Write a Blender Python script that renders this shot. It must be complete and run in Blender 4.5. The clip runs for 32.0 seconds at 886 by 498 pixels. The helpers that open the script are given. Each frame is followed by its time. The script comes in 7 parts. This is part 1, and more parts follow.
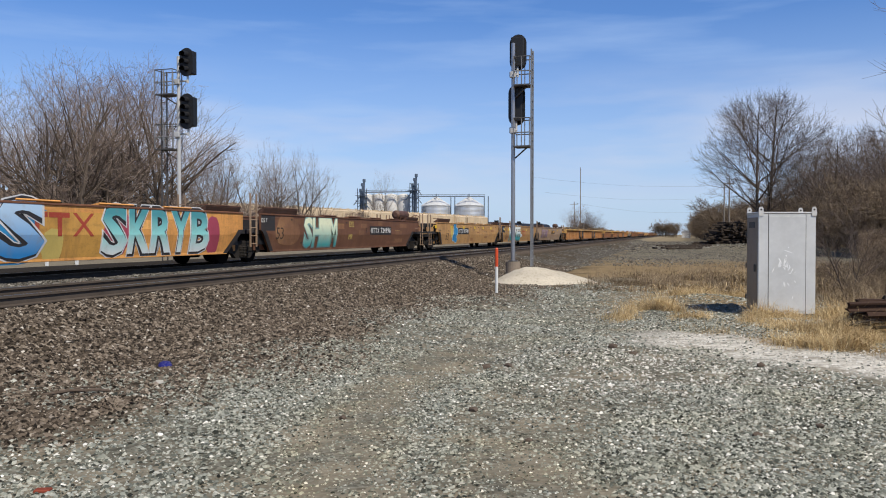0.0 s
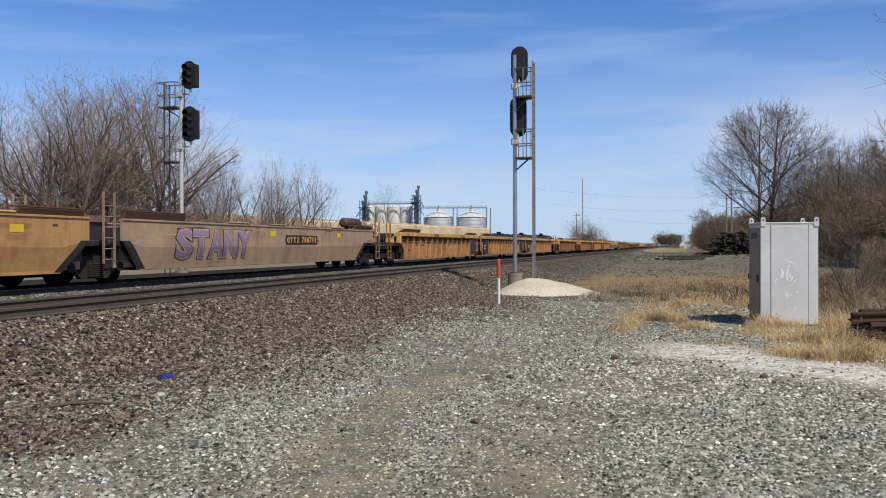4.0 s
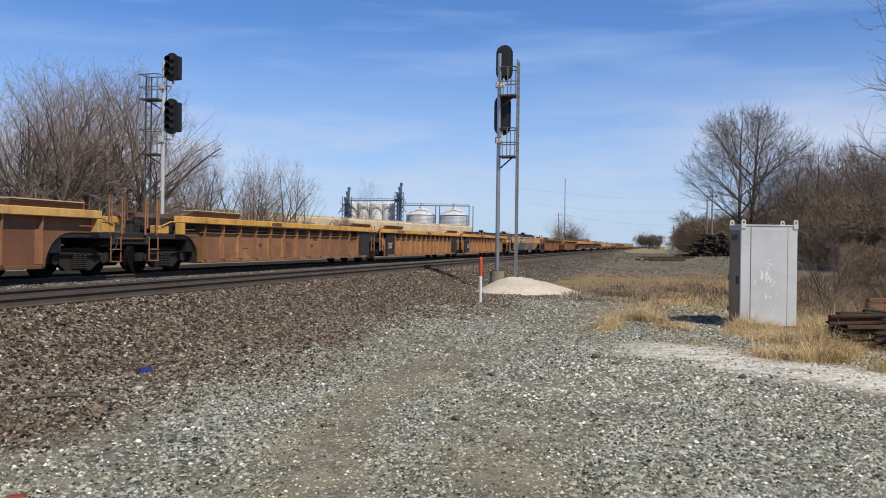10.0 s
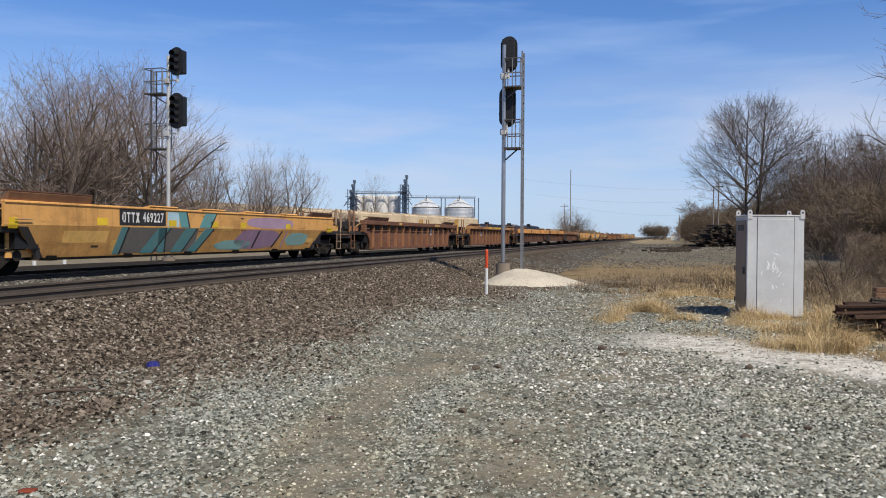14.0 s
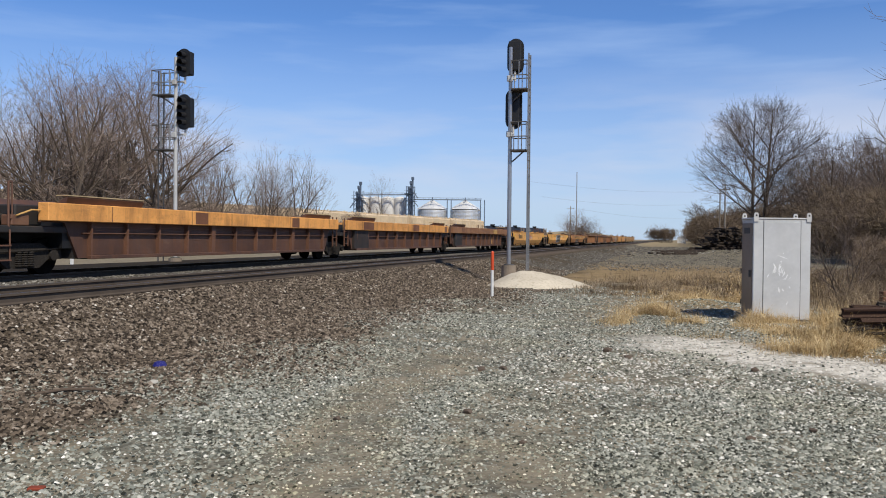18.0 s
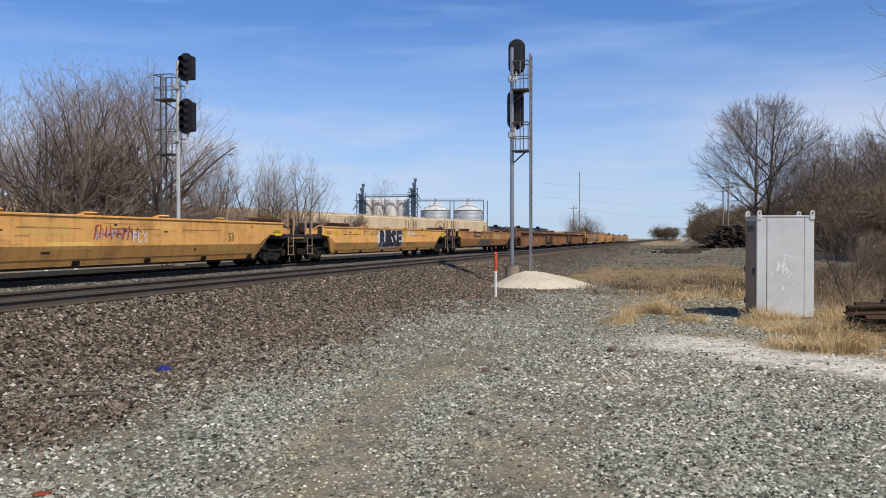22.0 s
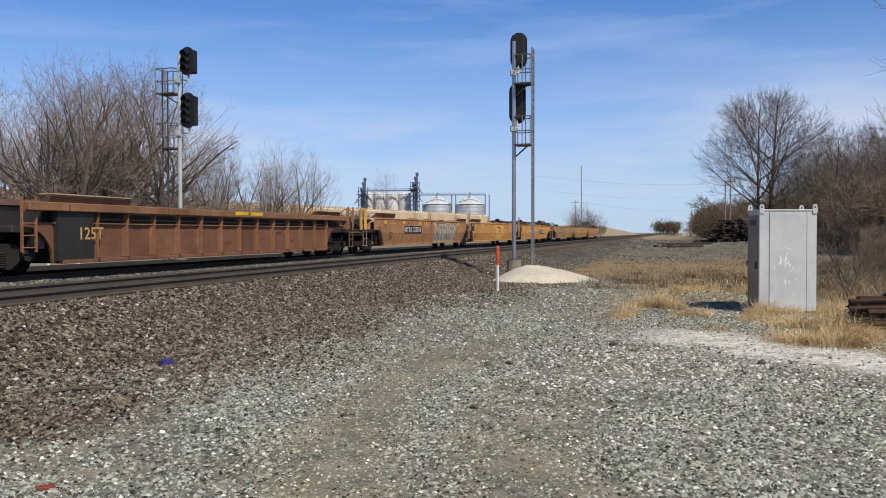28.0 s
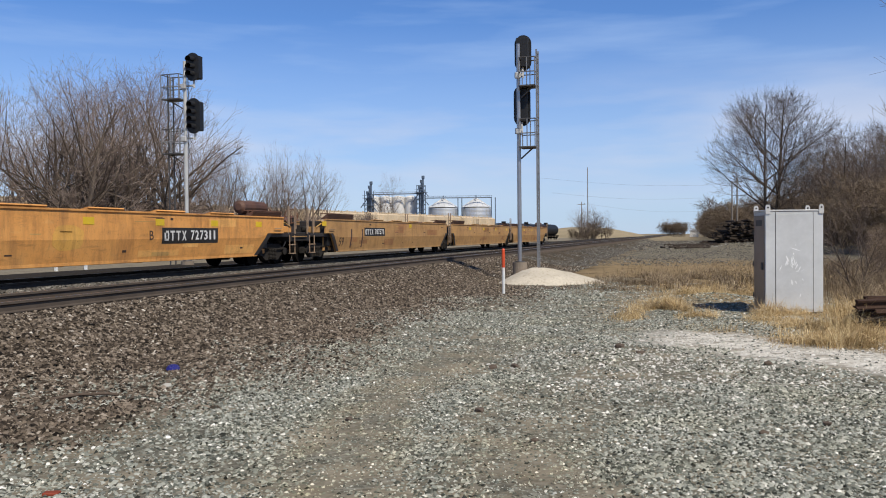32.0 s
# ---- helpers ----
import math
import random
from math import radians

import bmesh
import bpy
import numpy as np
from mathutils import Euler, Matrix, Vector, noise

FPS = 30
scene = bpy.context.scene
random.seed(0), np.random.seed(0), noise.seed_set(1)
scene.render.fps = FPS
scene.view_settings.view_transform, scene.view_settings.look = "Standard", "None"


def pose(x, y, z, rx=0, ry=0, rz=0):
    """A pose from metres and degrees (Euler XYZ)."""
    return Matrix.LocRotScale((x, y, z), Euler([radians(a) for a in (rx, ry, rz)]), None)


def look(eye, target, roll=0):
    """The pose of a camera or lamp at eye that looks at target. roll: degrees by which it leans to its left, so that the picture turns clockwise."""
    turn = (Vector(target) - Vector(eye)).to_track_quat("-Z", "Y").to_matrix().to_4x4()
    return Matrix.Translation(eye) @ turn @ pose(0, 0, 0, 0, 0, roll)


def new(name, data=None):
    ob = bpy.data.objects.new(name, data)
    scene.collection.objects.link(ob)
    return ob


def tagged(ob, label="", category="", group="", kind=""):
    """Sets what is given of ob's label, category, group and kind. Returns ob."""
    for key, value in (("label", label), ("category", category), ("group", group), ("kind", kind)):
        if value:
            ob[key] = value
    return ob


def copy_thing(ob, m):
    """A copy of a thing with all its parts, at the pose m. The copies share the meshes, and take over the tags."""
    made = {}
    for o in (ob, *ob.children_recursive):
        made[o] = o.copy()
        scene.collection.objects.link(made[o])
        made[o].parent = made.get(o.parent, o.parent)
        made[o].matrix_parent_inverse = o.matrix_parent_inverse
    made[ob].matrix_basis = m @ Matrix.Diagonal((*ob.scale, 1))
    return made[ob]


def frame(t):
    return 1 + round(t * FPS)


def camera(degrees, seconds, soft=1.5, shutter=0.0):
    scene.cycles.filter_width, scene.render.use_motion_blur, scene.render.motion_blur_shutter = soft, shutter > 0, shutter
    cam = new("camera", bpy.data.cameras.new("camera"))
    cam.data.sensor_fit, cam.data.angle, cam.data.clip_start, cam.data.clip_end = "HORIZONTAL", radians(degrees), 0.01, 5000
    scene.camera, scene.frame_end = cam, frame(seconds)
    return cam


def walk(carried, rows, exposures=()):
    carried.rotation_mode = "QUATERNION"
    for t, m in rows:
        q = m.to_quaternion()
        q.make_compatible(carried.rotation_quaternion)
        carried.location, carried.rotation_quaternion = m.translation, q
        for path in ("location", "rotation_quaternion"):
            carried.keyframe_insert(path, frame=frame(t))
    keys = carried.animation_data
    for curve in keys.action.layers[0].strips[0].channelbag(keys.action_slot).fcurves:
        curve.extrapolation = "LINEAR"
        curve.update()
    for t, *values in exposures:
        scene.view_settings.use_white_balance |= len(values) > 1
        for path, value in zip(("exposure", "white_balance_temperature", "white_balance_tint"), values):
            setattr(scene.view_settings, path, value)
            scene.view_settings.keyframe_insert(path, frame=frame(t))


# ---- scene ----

# camera: a phone held by hand; seconds, place, heading to the left of the track, tilt, lean
HELD = [
    (0, -0.001, -0.000, 1.791, 16.386, -1.055, 0.002),
    (0.5, 0.011, 0.006, 1.786, 16.263, -1.152, -0.142),
    (1, 0.009, 0.011, 1.786, 16.100, -1.183, -0.224),
    (1.5, 0.023, 0.016, 1.788, 16.049, -1.263, -0.198),
    (2, 0.033, 0.009, 1.786, 16.156, -0.664, -0.153),
    (2.5, 0.024, 0.009, 1.788, 16.465, -0.305, -0.124),
    (3, 0.022, 0.011, 1.788, 16.521, -0.123, -0.123),
    (3.5, 0.010, 0.011, 1.788, 16.524, -0.203, -0.198),
    (5.5, 0.008, 0.009, 1.786, 16.569, -0.293, 0.206),
    (6, -0.002, 0.011, 1.786, 16.275, -0.144, 0.313),
    (6.5, -0.001, 0.012, 1.787, 16.278, -0.211, 0.313),
    (7, 0.002, 0.006, 1.789, 16.137, -0.292, 0.138),
    (7.5, 0.008, 0.005, 1.785, 15.953, -0.187, 0.194),
    (8, 0.012, 0.014, 1.783, 15.967, -0.008, 0.370),
    (8.5, 0.011, 0.001, 1.788, 16.008, -0.079, 0.216),
    (9, 0.015, 0.013, 1.783, 16.005, -0.202, 0.248),
    (9.5, -0.003, 0.004, 1.786, 15.502, -0.216, 0.476),
    (10, -0.007, 0.019, 1.776, 15.265, -0.382, 0.709),
    (10.5, -0.008, 0.005, 1.786, 15.261, -0.582, 0.574),
    (11, -0.014, 0.033, 1.775, 15.229, -0.769, 0.442),
    (11.5, -0.013, 0.014, 1.780, 15.308, -0.244, 0.360),
    (12, -0.003, 0.012, 1.786, 15.401, -0.071, 0.330),
    (12.5, -0.002, 0.014, 1.785, 15.241, -0.323, 0.431),
    (13, -0.002, 0.011, 1.784, 15.077, -0.388, 0.400),
    (13.5, -0.001, 0.004, 1.788, 15.249, -0.667, 0.359),
    (14, -0.003, 0.012, 1.783, 15.678, -0.947, 0.304),
    (14.5, 0.015, 0.001, 1.792, 15.912, -0.774, -0.014),
    (16.5, 0.013, -0.024, 1.791, 16.140, -0.281, 0.065),
    (17, 0.021, -0.022, 1.787, 16.371, -0.415, -0.010),
    (17.5, 0.007, -0.020, 1.790, 16.351, -0.693, 0.281),
    (18, 0.003, -0.016, 1.777, 16.094, -0.811, 0.527),
    (18.5, -0.004, -0.019, 1.782, 16.166, -0.846, 0.469),
    (19, 0.000, -0.021, 1.783, 16.197, -0.801, 0.114),
    (19.5, 0.007, -0.025, 1.795, 16.221, -0.782, -0.268),
    (20, 0.005, -0.023, 1.781, 16.300, -0.799, -0.493),
    (20.5, 0.011, -0.022, 1.788, 16.295, -0.568, -0.390),
    (21, 0.007, -0.008, 1.782, 16.265, -0.544, -0.249),
    (21.5, -0.004, -0.012, 1.781, 16.332, -0.731, -0.098),
    (22, 0.011, -0.017, 1.782, 16.332, -0.732, -0.089),
    (22.5, -0.003, -0.004, 1.783, 16.352, -0.921, -0.215),
    (23, 0.003, -0.007, 1.785, 16.095, -1.036, -0.149),
    (23.5, 0.008, -0.003, 1.784, 16.003, -1.094, -0.175),
    (24, 0.017, -0.007, 1.779, 16.087, -1.271, -0.120),
    (24.5, 0.005, -0.003, 1.775, 15.892, -1.531, 0.052),
    (25, 0.004, -0.010, 1.775, 16.063, -1.488, -0.196),
    (25.5, 0.012, -0.015, 1.786, 16.171, -1.397, -0.392),
    (27.5, 0.014, -0.023, 1.783, 16.339, -1.331, -0.275),
    (28, 0.003, -0.014, 1.781, 16.458, -1.154, -0.106),
    (28.5, -0.004, -0.007, 1.779, 16.588, -1.092, 0.047),
    (29, -0.004, -0.008, 1.781, 16.643, -1.101, 0.070),
    (29.5, 0.001, -0.010, 1.785, 16.494, -0.960, 0.148),
    (30, 0.006, -0.017, 1.786, 16.621, -0.773, 0.120),
    (30.5, -0.003, 0.003, 1.782, 16.694, -1.008, 0.170),
    (31, -0.007, -0.004, 1.783, 16.698, -1.103, 0.090),
    (31.5, 0.008, -0.001, 1.787, 16.783, -1.035, -0.224),
    (32, 0.033, -0.008, 1.786, 16.931, -0.940, -0.581),
]
cam = camera(58.0, 32.0, soft=1.0)


def held(x, y, z, yaw, pitch, roll):
    ahead = Vector((-math.sin(radians(yaw)) * math.cos(radians(pitch)), math.cos(radians(yaw)) * math.cos(radians(pitch)), math.sin(radians(pitch))))
    eye = Vector((x, y, z))
    return look(eye, eye + ahead, roll)


walk(cam, [(row[0], held(*row[1:])) for row in HELD])

# ---- light ----
SUN_EL, SUN_AZ = 50.5, (0.743, -0.669)  # height in degrees, level direction towards the sun
world = bpy.data.worlds.new("world")
scene.world = world
world.use_nodes = True
wn, wl = world.node_tree.nodes, world.node_tree.links
wn.clear()
w_out, w_bg = wn.new("ShaderNodeOutputWorld"), wn.new("ShaderNodeBackground")
w_sky, w_mix = wn.new("ShaderNodeTexSky"), wn.new("ShaderNodeMix")
w_sky.sky_type, w_sky.sun_disc = "NISHITA", False
w_sky.sun_elevation, w_sky.sun_rotation = radians(SUN_EL), math.atan2(SUN_AZ[0], SUN_AZ[1])
w_sky.altitude, w_sky.air_density, w_sky.dust_density, w_sky.ozone_density = 200.0, 1.0, 0.0, 5.0
w_co, w_map, w_noise, w_ramp = wn.new("ShaderNodeTexCoord"), wn.new("ShaderNodeMapping"), wn.new("ShaderNodeTexNoise"), wn.new("ShaderNodeValToRGB")
w_map.inputs["Scale"].default_value = (2.0, 2.0, 16.0)
w_noise.inputs["Scale"].default_value, w_noise.inputs["Detail"].default_value = 1.6, 6.0
w_ramp.color_ramp.elements[0].position, w_ramp.color_ramp.elements[1].position = 0.5, 0.82
w_mix.data_type = "RGBA"
w_mix.inputs["B"].default_value = (6.0, 6.4, 7.2, 1.0)
w_half = wn.new("ShaderNodeMath")
w_half.operation = "MULTIPLY"
w_half.inputs[1].default_value = 0.55
wl.new(w_co.outputs["Generated"], w_map.inputs["Vector"])
wl.new(w_map.outputs["Vector"], w_noise.inputs["Vector"])
wl.new(w_noise.outputs["Fac"], w_ramp.inputs["Fac"])
wl.new(w_ramp.outputs["Color"], w_half.inputs[0])
wl.new(w_half.outputs[0], w_mix.inputs["Factor"])
wl.new(w_sky.outputs["Color"], w_mix.inputs["A"])
# clear-sky blue above, pale haze towards the horizon
w_tint, w_haze, w_sep, w_low = wn.new("ShaderNodeMix"), wn.new("ShaderNodeMix"), wn.new("ShaderNodeSeparateXYZ"), wn.new("ShaderNodeMapRange")
w_tint.data_type, w_tint.blend_type, w_haze.data_type = "RGBA", "MULTIPLY", "RGBA"
w_tint.inputs["Factor"].default_value, w_tint.inputs["B"].default_value = 1.0, (0.675, 0.885, 1.19, 1.0)
w_haze.inputs["B"].default_value = (4.45, 5.5, 7.3, 1.0)
w_low.inputs["From Min"].default_value, w_low.inputs["From Max"].default_value = 0.26, -0.02
w_low.inputs["To Max"].default_value = 0.85
wl.new(w_co.outputs["Generated"], w_sep.inputs[0])
wl.new(w_sep.outputs["Z"], w_low.inputs["Value"])
wl.new(w_mix.outputs["Result"], w_tint.inputs["A"])
wl.new(w_tint.outputs["Result"], w_haze.inputs["A"])
wl.new(w_low.outputs["Result"], w_haze.inputs["Factor"])
# a low veil of thin cloud
w_m2, w_n2, w_r2 = wn.new("ShaderNodeMapping"), wn.new("ShaderNodeTexNoise"), wn.new("ShaderNodeValToRGB")
w_m2.inputs["Scale"].default_value, w_m2.inputs["Location"].default_value = (1.6, 1.6, 9.0), (0.35, 0.1, 0.75)
w_n2.inputs["Scale"].default_value, w_n2.inputs["Detail"].default_value = 1.5, 7.0
w_r2.color_ramp.elements[0].position, w_r2.color_ramp.elements[1].position = 0.40, 0.60
w_up, w_dn, w_mul, w_mul2, w_veil = wn.new("ShaderNodeMapRange"), wn.new("ShaderNodeMapRange"), wn.new("ShaderNodeMath"), wn.new("ShaderNodeMath"), wn.new("ShaderNodeMix")
w_up.inputs["From Min"].default_value, w_up.inputs["From Max"].default_value = 0.02, 0.10
w_dn.inputs["From Min"].default_value, w_dn.inputs["From Max"].default_value, w_dn.inputs["To Max"].default_value = 0.21, 0.12, 0.72
w_mul.operation = w_mul2.operation = "MULTIPLY"
w_veil.data_type = "RGBA"
w_veil.inputs["B"].default_value = (6.1, 6.45, 7.6, 1.0)
wl.new(w_co.outputs["Generated"], w_m2.inputs["Vector"])
wl.new(w_m2.outputs["Vector"], w_n2.inputs["Vector"])
wl.new(w_n2.outputs["Fac"], w_r2.inputs["Fac"])
wl.new(w_sep.outputs["Z"], w_up.inputs["Value"])
wl.new(w_sep.outputs["Z"], w_dn.inputs["Value"])
wl.new(w_up.outputs["Result"], w_mul.inputs[0])
wl.new(w_dn.outputs["Result"], w_mul.inputs[1])
wl.new(w_mul.outputs[0], w_mul2.inputs[0])
wl.new(w_r2.outputs["Color"], w_mul2.inputs[1])
wl.new(w_mul2.outputs[0], w_veil.inputs["Factor"])
wl.new(w_haze.outputs["Result"], w_veil.inputs["A"])
# deeper sky overhead
w_zen, w_deep = wn.new("ShaderNodeMapRange"), wn.new("ShaderNodeMix")
w_zen.inputs["From Min"].default_value, w_zen.inputs["From Max"].default_value = 0.28, 0.8
w_deep.data_type, w_deep.blend_type = "RGBA", "MULTIPLY"
w_deep.inputs["B"].default_value = (0.66, 0.64, 0.62, 1.0)
wl.new(w_sep.outputs["Z"], w_zen.inputs["Value"])
wl.new(w_zen.outputs["Result"], w_deep.inputs["Factor"])
wl.new(w_veil.outputs["Result"], w_deep.inputs["A"])
wl.new(w_deep.outputs["Result"], w_bg.inputs["Color"])
wl.new(w_bg.outputs["Background"], w_out.inputs["Surface"])
w_bg.inputs["Strength"].default_value = 0.125
sun_way = Vector((SUN_AZ[0] * math.cos(radians(SUN_EL)), SUN_AZ[1] * math.cos(radians(SUN_EL)), math.sin(radians(SUN_EL))))
sun_data = bpy.data.lights.new("sun", "SUN")
sun_data.energy, sun_data.angle, sun_data.color = 5.2, radians(0.53), (1.0, 0.93, 0.81)
sun = new("sun", sun_data)
sun.matrix_world = look(sun_way * 50, (0, 0, 0))
scene.view_settings.exposure = -0.2


# ---- materials ----
def material(name, rough=0.7, metal=0.0):
    m = bpy.data.materials.new(name)
    m.use_nodes = True
    b = m.node_tree.nodes["Principled BSDF"]
    b.inputs["Roughness"].default_value, b.inputs["Metallic"].default_value = rough, metal
    return m, m.node_tree.nodes, m.node_tree.links, b


def noise_node(n, l, scale, detail=4.0, rough=0.6, kind="Object", stretch=None):
    co, tex = n.new("ShaderNodeTexCoord"), n.new("ShaderNodeTexNoise")
    tex.inputs["Scale"].default_value, tex.inputs["Detail"].default_value, tex.inputs["Roughness"].default_value = scale, detail, rough
    if stretch:
        mp = n.new("ShaderNodeMapping")
        mp.inputs["Scale"].default_value = stretch
        l.new(co.outputs[kind], mp.inputs["Vector"])
        l.new(mp.outputs["Vector"], tex.inputs["Vector"])
    else:
        l.new(co.outputs[kind], tex.inputs["Vector"])
    return tex.outputs["Fac"]


def ramp(n, l, fac, stops):
    r = n.new("ShaderNodeValToRGB")
    while len(r.color_ramp.elements) < len(stops):
        r.color_ramp.elements.new(0.5)
    for e, (p, c) in zip(r.color_ramp.elements, stops):
        e.position, e.color = p, (*c, 1.0)
    l.new(fac, r.inputs["Fac"])
    return r.outputs["Color"]


def mix(n, l, fac, a, b, blend="MIX"):
    m = n.new("ShaderNodeMix")
    m.data_type, m.blend_type = "RGBA", blend
    for key, v in (("Factor", fac), ("A", a), ("B", b)):
        if isinstance(v, (int, float)):
            m.inputs[key].default_value = v
        elif isinstance(v, tuple):
            m.inputs[key].default_value = (*v, 1.0)
        else:
            l.new(v, m.inputs[key])
    return m.outputs["Result"]


def bump(n, l, b, height, strength=0.4, distance=0.02):
    bp = n.new("ShaderNodeBump")
    bp.inputs["Strength"].default_value, bp.inputs["Distance"].default_value = strength, distance
    l.new(height, bp.inputs["Height"])
    l.new(bp.outputs["Normal"], b.inputs["Normal"])


def plain(name, colour, rough=0.7, metal=0.0, grain=6.0, wear=(0.5, 0.5, 0.5), amount=0.35, relief=0.15):
    """A colour with grain at two scales and a little wear."""
    m, n, l, b = material(name, rough, metal)
    if rough >= 0.8:
        b.inputs["Specular IOR Level"].default_value = 0.1
    big, fine = noise_node(n, l, grain * 0.25, 5), noise_node(n, l, grain * 5, 5)
    dark = tuple(c * 0.7 for c in colour)
    c = ramp(n, l, big, [(0.3, dark), (0.65, colour)])
    c = mix(n, l, ramp(n, l, fine, [(0.5, (0, 0, 0)), (0.8, (amount,) * 3)]), c, wear)
    l.new(c, b.inputs["Base Color"])
    bump(n, l, b, fine, relief, 0.01)
    return m


def by_island(name, stops, rough=0.9, extra=None, soil=False):
    """Many small pieces, each with a tone of its own."""
    m, n, l, b = material(name, rough)
    b.inputs["Specular IOR Level"].default_value = 0.12
    g = n.new("ShaderNodeNewGeometry")
    c = ramp(n, l, g.outputs["Random Per Island"], stops)
    if extra:
        c = mix(n, l, ramp(n, l, noise_node(n, l, extra[0], 4), [(0.4, (0, 0, 0)), (0.65, (1, 1, 1))]), c, extra[1], "MULTIPLY")
    if soil:
        c = mix(n, l, soil_mask(n, l), c, mix(n, l, 1.0, c, (1.10, 1.02, 0.84), "MULTIPLY"))
        c = mix(n, l, ramp(n, l, noise_node(n, l, 0.6, 4), [(0.45, (0, 0, 0)), (0.65, (0.6,) * 3)]), c, mix(n, l, 1.0, c, (1.04, 1.0, 0.88), "MULTIPLY"))
    l.new(c, b.inputs["Base Color"])
    return m


RUST, TAN, GREY = (0.16, 0.075, 0.04), (0.30, 0.22, 0.13), (0.32, 0.32, 0.31)


def soil_mask(n, l):
    """Two wheel tracks of bare soil on the access road, as a factor by plan position."""
    co, sep = n.new("ShaderNodeTexCoord"), n.new("ShaderNodeSeparateXYZ")
    l.new(co.outputs["Object"], sep.inputs[0])

    def do(op, a, c):
        k = n.new("ShaderNodeMath")
        k.operation = op
        for i, v in enumerate((a, c)):
            if isinstance(v, (int, float)):
                k.inputs[i].default_value = v
            else:
                l.new(v, k.inputs[i])
        return k.outputs[0]

    def span(v, lo, hi):
        k = n.new("ShaderNodeMapRange")
        k.inputs["From Min"].default_value, k.inputs["From Max"].default_value = lo, hi
        l.new(v, k.inputs["Value"])
        return k.outputs["Result"]

    q = do("SUBTRACT", sep.outputs["Y"], 9.5)
    bow = do("MULTIPLY", do("MULTIPLY", q, q), 0.045)
    total = 0.0
    for at_x, wide, fade in ((-3.2, 0.55, (14.0, 10.5)), (-1.75, 0.60, (9.0, 6.2))):
        d = do("DIVIDE", do("SUBTRACT", do("SUBTRACT", sep.outputs["X"], bow), at_x), wide)
        total = do("ADD", do("MULTIPLY", span(do("MULTIPLY", d, d), 1.5, 0.1), span(sep.outputs["Y"], *fade)), total)
    return do("MULTIPLY", total, span(noise_node(n, l, 1.7, 5, 0.7), 0.40, 0.66))


def ground_material():
    """Soil, crushed stone, dry grass and dark ballast by plan position."""
    m, n, l, b = material("ground_mix", 1.0)
    b.inputs["Specular IOR Level"].default_value = 0.05
    co, sep = n.new("ShaderNodeTexCoord"), n.new("ShaderNodeSeparateXYZ")
    l.new(co.outputs["Object"], sep.inputs[0])

    def math_node(op, a, c):
        k = n.new("ShaderNodeMath")
        k.operation = op
        for i, v in enumerate((a, c)):
            if isinstance(v, (int, float)):
                k.inputs[i].default_value = v
            else:
                l.new(v, k.inputs[i])
        return k.outputs[0]

    rut = soil_mask(n, l)
    wob = noise_node(n, l, 0.35, 5)
    fine = noise_node(n, l, 9.0, 6, 0.7)
    mid = noise_node(n, l, 1.3, 5)
    shift = math_node("MULTIPLY", math_node("SUBTRACT", wob, 0.5), 5.0)
    px, py = math_node("ADD", sep.outputs["X"], shift), math_node("ADD", sep.outputs["Y"], shift)

    def smooth(v, lo, hi):
        k = n.new("ShaderNodeMapRange")
        k.inputs["From Min"].default_value, k.inputs["From Max"].default_value = lo, hi
        l.new(v, k.inputs["Value"])
        return k.outputs["Result"]

    stones = n.new("ShaderNodeTexVoronoi")
    stones.inputs["Scale"].default_value = 22.0
    l.new(co.outputs["Object"], stones.inputs["Vector"])
    pale = ramp(n, l, stones.outputs["Color"], [(0.0, (0.065, 0.061, 0.047)), (0.5, (0.15, 0.143, 0.113)), (1.0, (0.30, 0.288, 0.23))])
    soil = ramp(n, l, mid, [(0.3, (0.19, 0.16, 0.115)), (0.7, (0.31, 0.265, 0.19))])
    gravel = mix(n, l, ramp(n, l, mid, [(0.42, (0, 0, 0)), (0.62, (0.75, 0.75, 0.75))]), pale, soil)
    white = ramp(n, l, fine, [(0.3, (0.50, 0.46, 0.385)), (0.7, (0.78, 0.74, 0.65))])
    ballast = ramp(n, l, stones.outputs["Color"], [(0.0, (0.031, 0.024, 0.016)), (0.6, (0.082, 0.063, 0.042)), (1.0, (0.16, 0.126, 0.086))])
    grass = ramp(n, l, mid, [(0.3, (0.15, 0.105, 0.055)), (0.5, (0.29, 0.21, 0.115)), (0.75, (0.19, 0.145, 0.072))])
    field = ramp(n, l, wob, [(0.3, (0.22, 0.17, 0.10)), (0.7, (0.34, 0.28, 0.18))])
    c = mix(n, l, rut, gravel, soil)
    # bare white stone patch beside the cabinet
    wx = math_node("ADD", sep.outputs["X"], 1.0)
    line = math_node("ADD", math_node("MULTIPLY", wx, 0.15), math_node("MULTIPLY", math_node("MULTIPLY", wx, wx), 0.10))
    wy = math_node("SUBTRACT", math_node("ADD", math_node("ADD", sep.outputs["Y"], math_node("MULTIPLY", shift, 0.4)), line), 14.3)
    across = math_node("ADD", math_node("MULTIPLY", math_node("MULTIPLY", wy, wy), 0.38), math_node("MULTIPLY", math_node("MULTIPLY", math_node("SUBTRACT", wx, 2.9), math_node("SUBTRACT", wx, 2.9)), 0.19))
    c = mix(n, l, math_node("MULTIPLY", smooth(across, 1.9, 0.7), math_node("MULTIPLY", smooth(mid, 0.66, 0.50), smooth(noise_node(n, l, 3.4, 6, 0.75), 0.72, 0.50))), c, white)
    # dry grass: beyond the gravel apron
    c = mix(n, l, math_node("MULTIPLY", smooth(py, 19.5, 22.0), smooth(px, -2.6, -1.0)), c, grass)
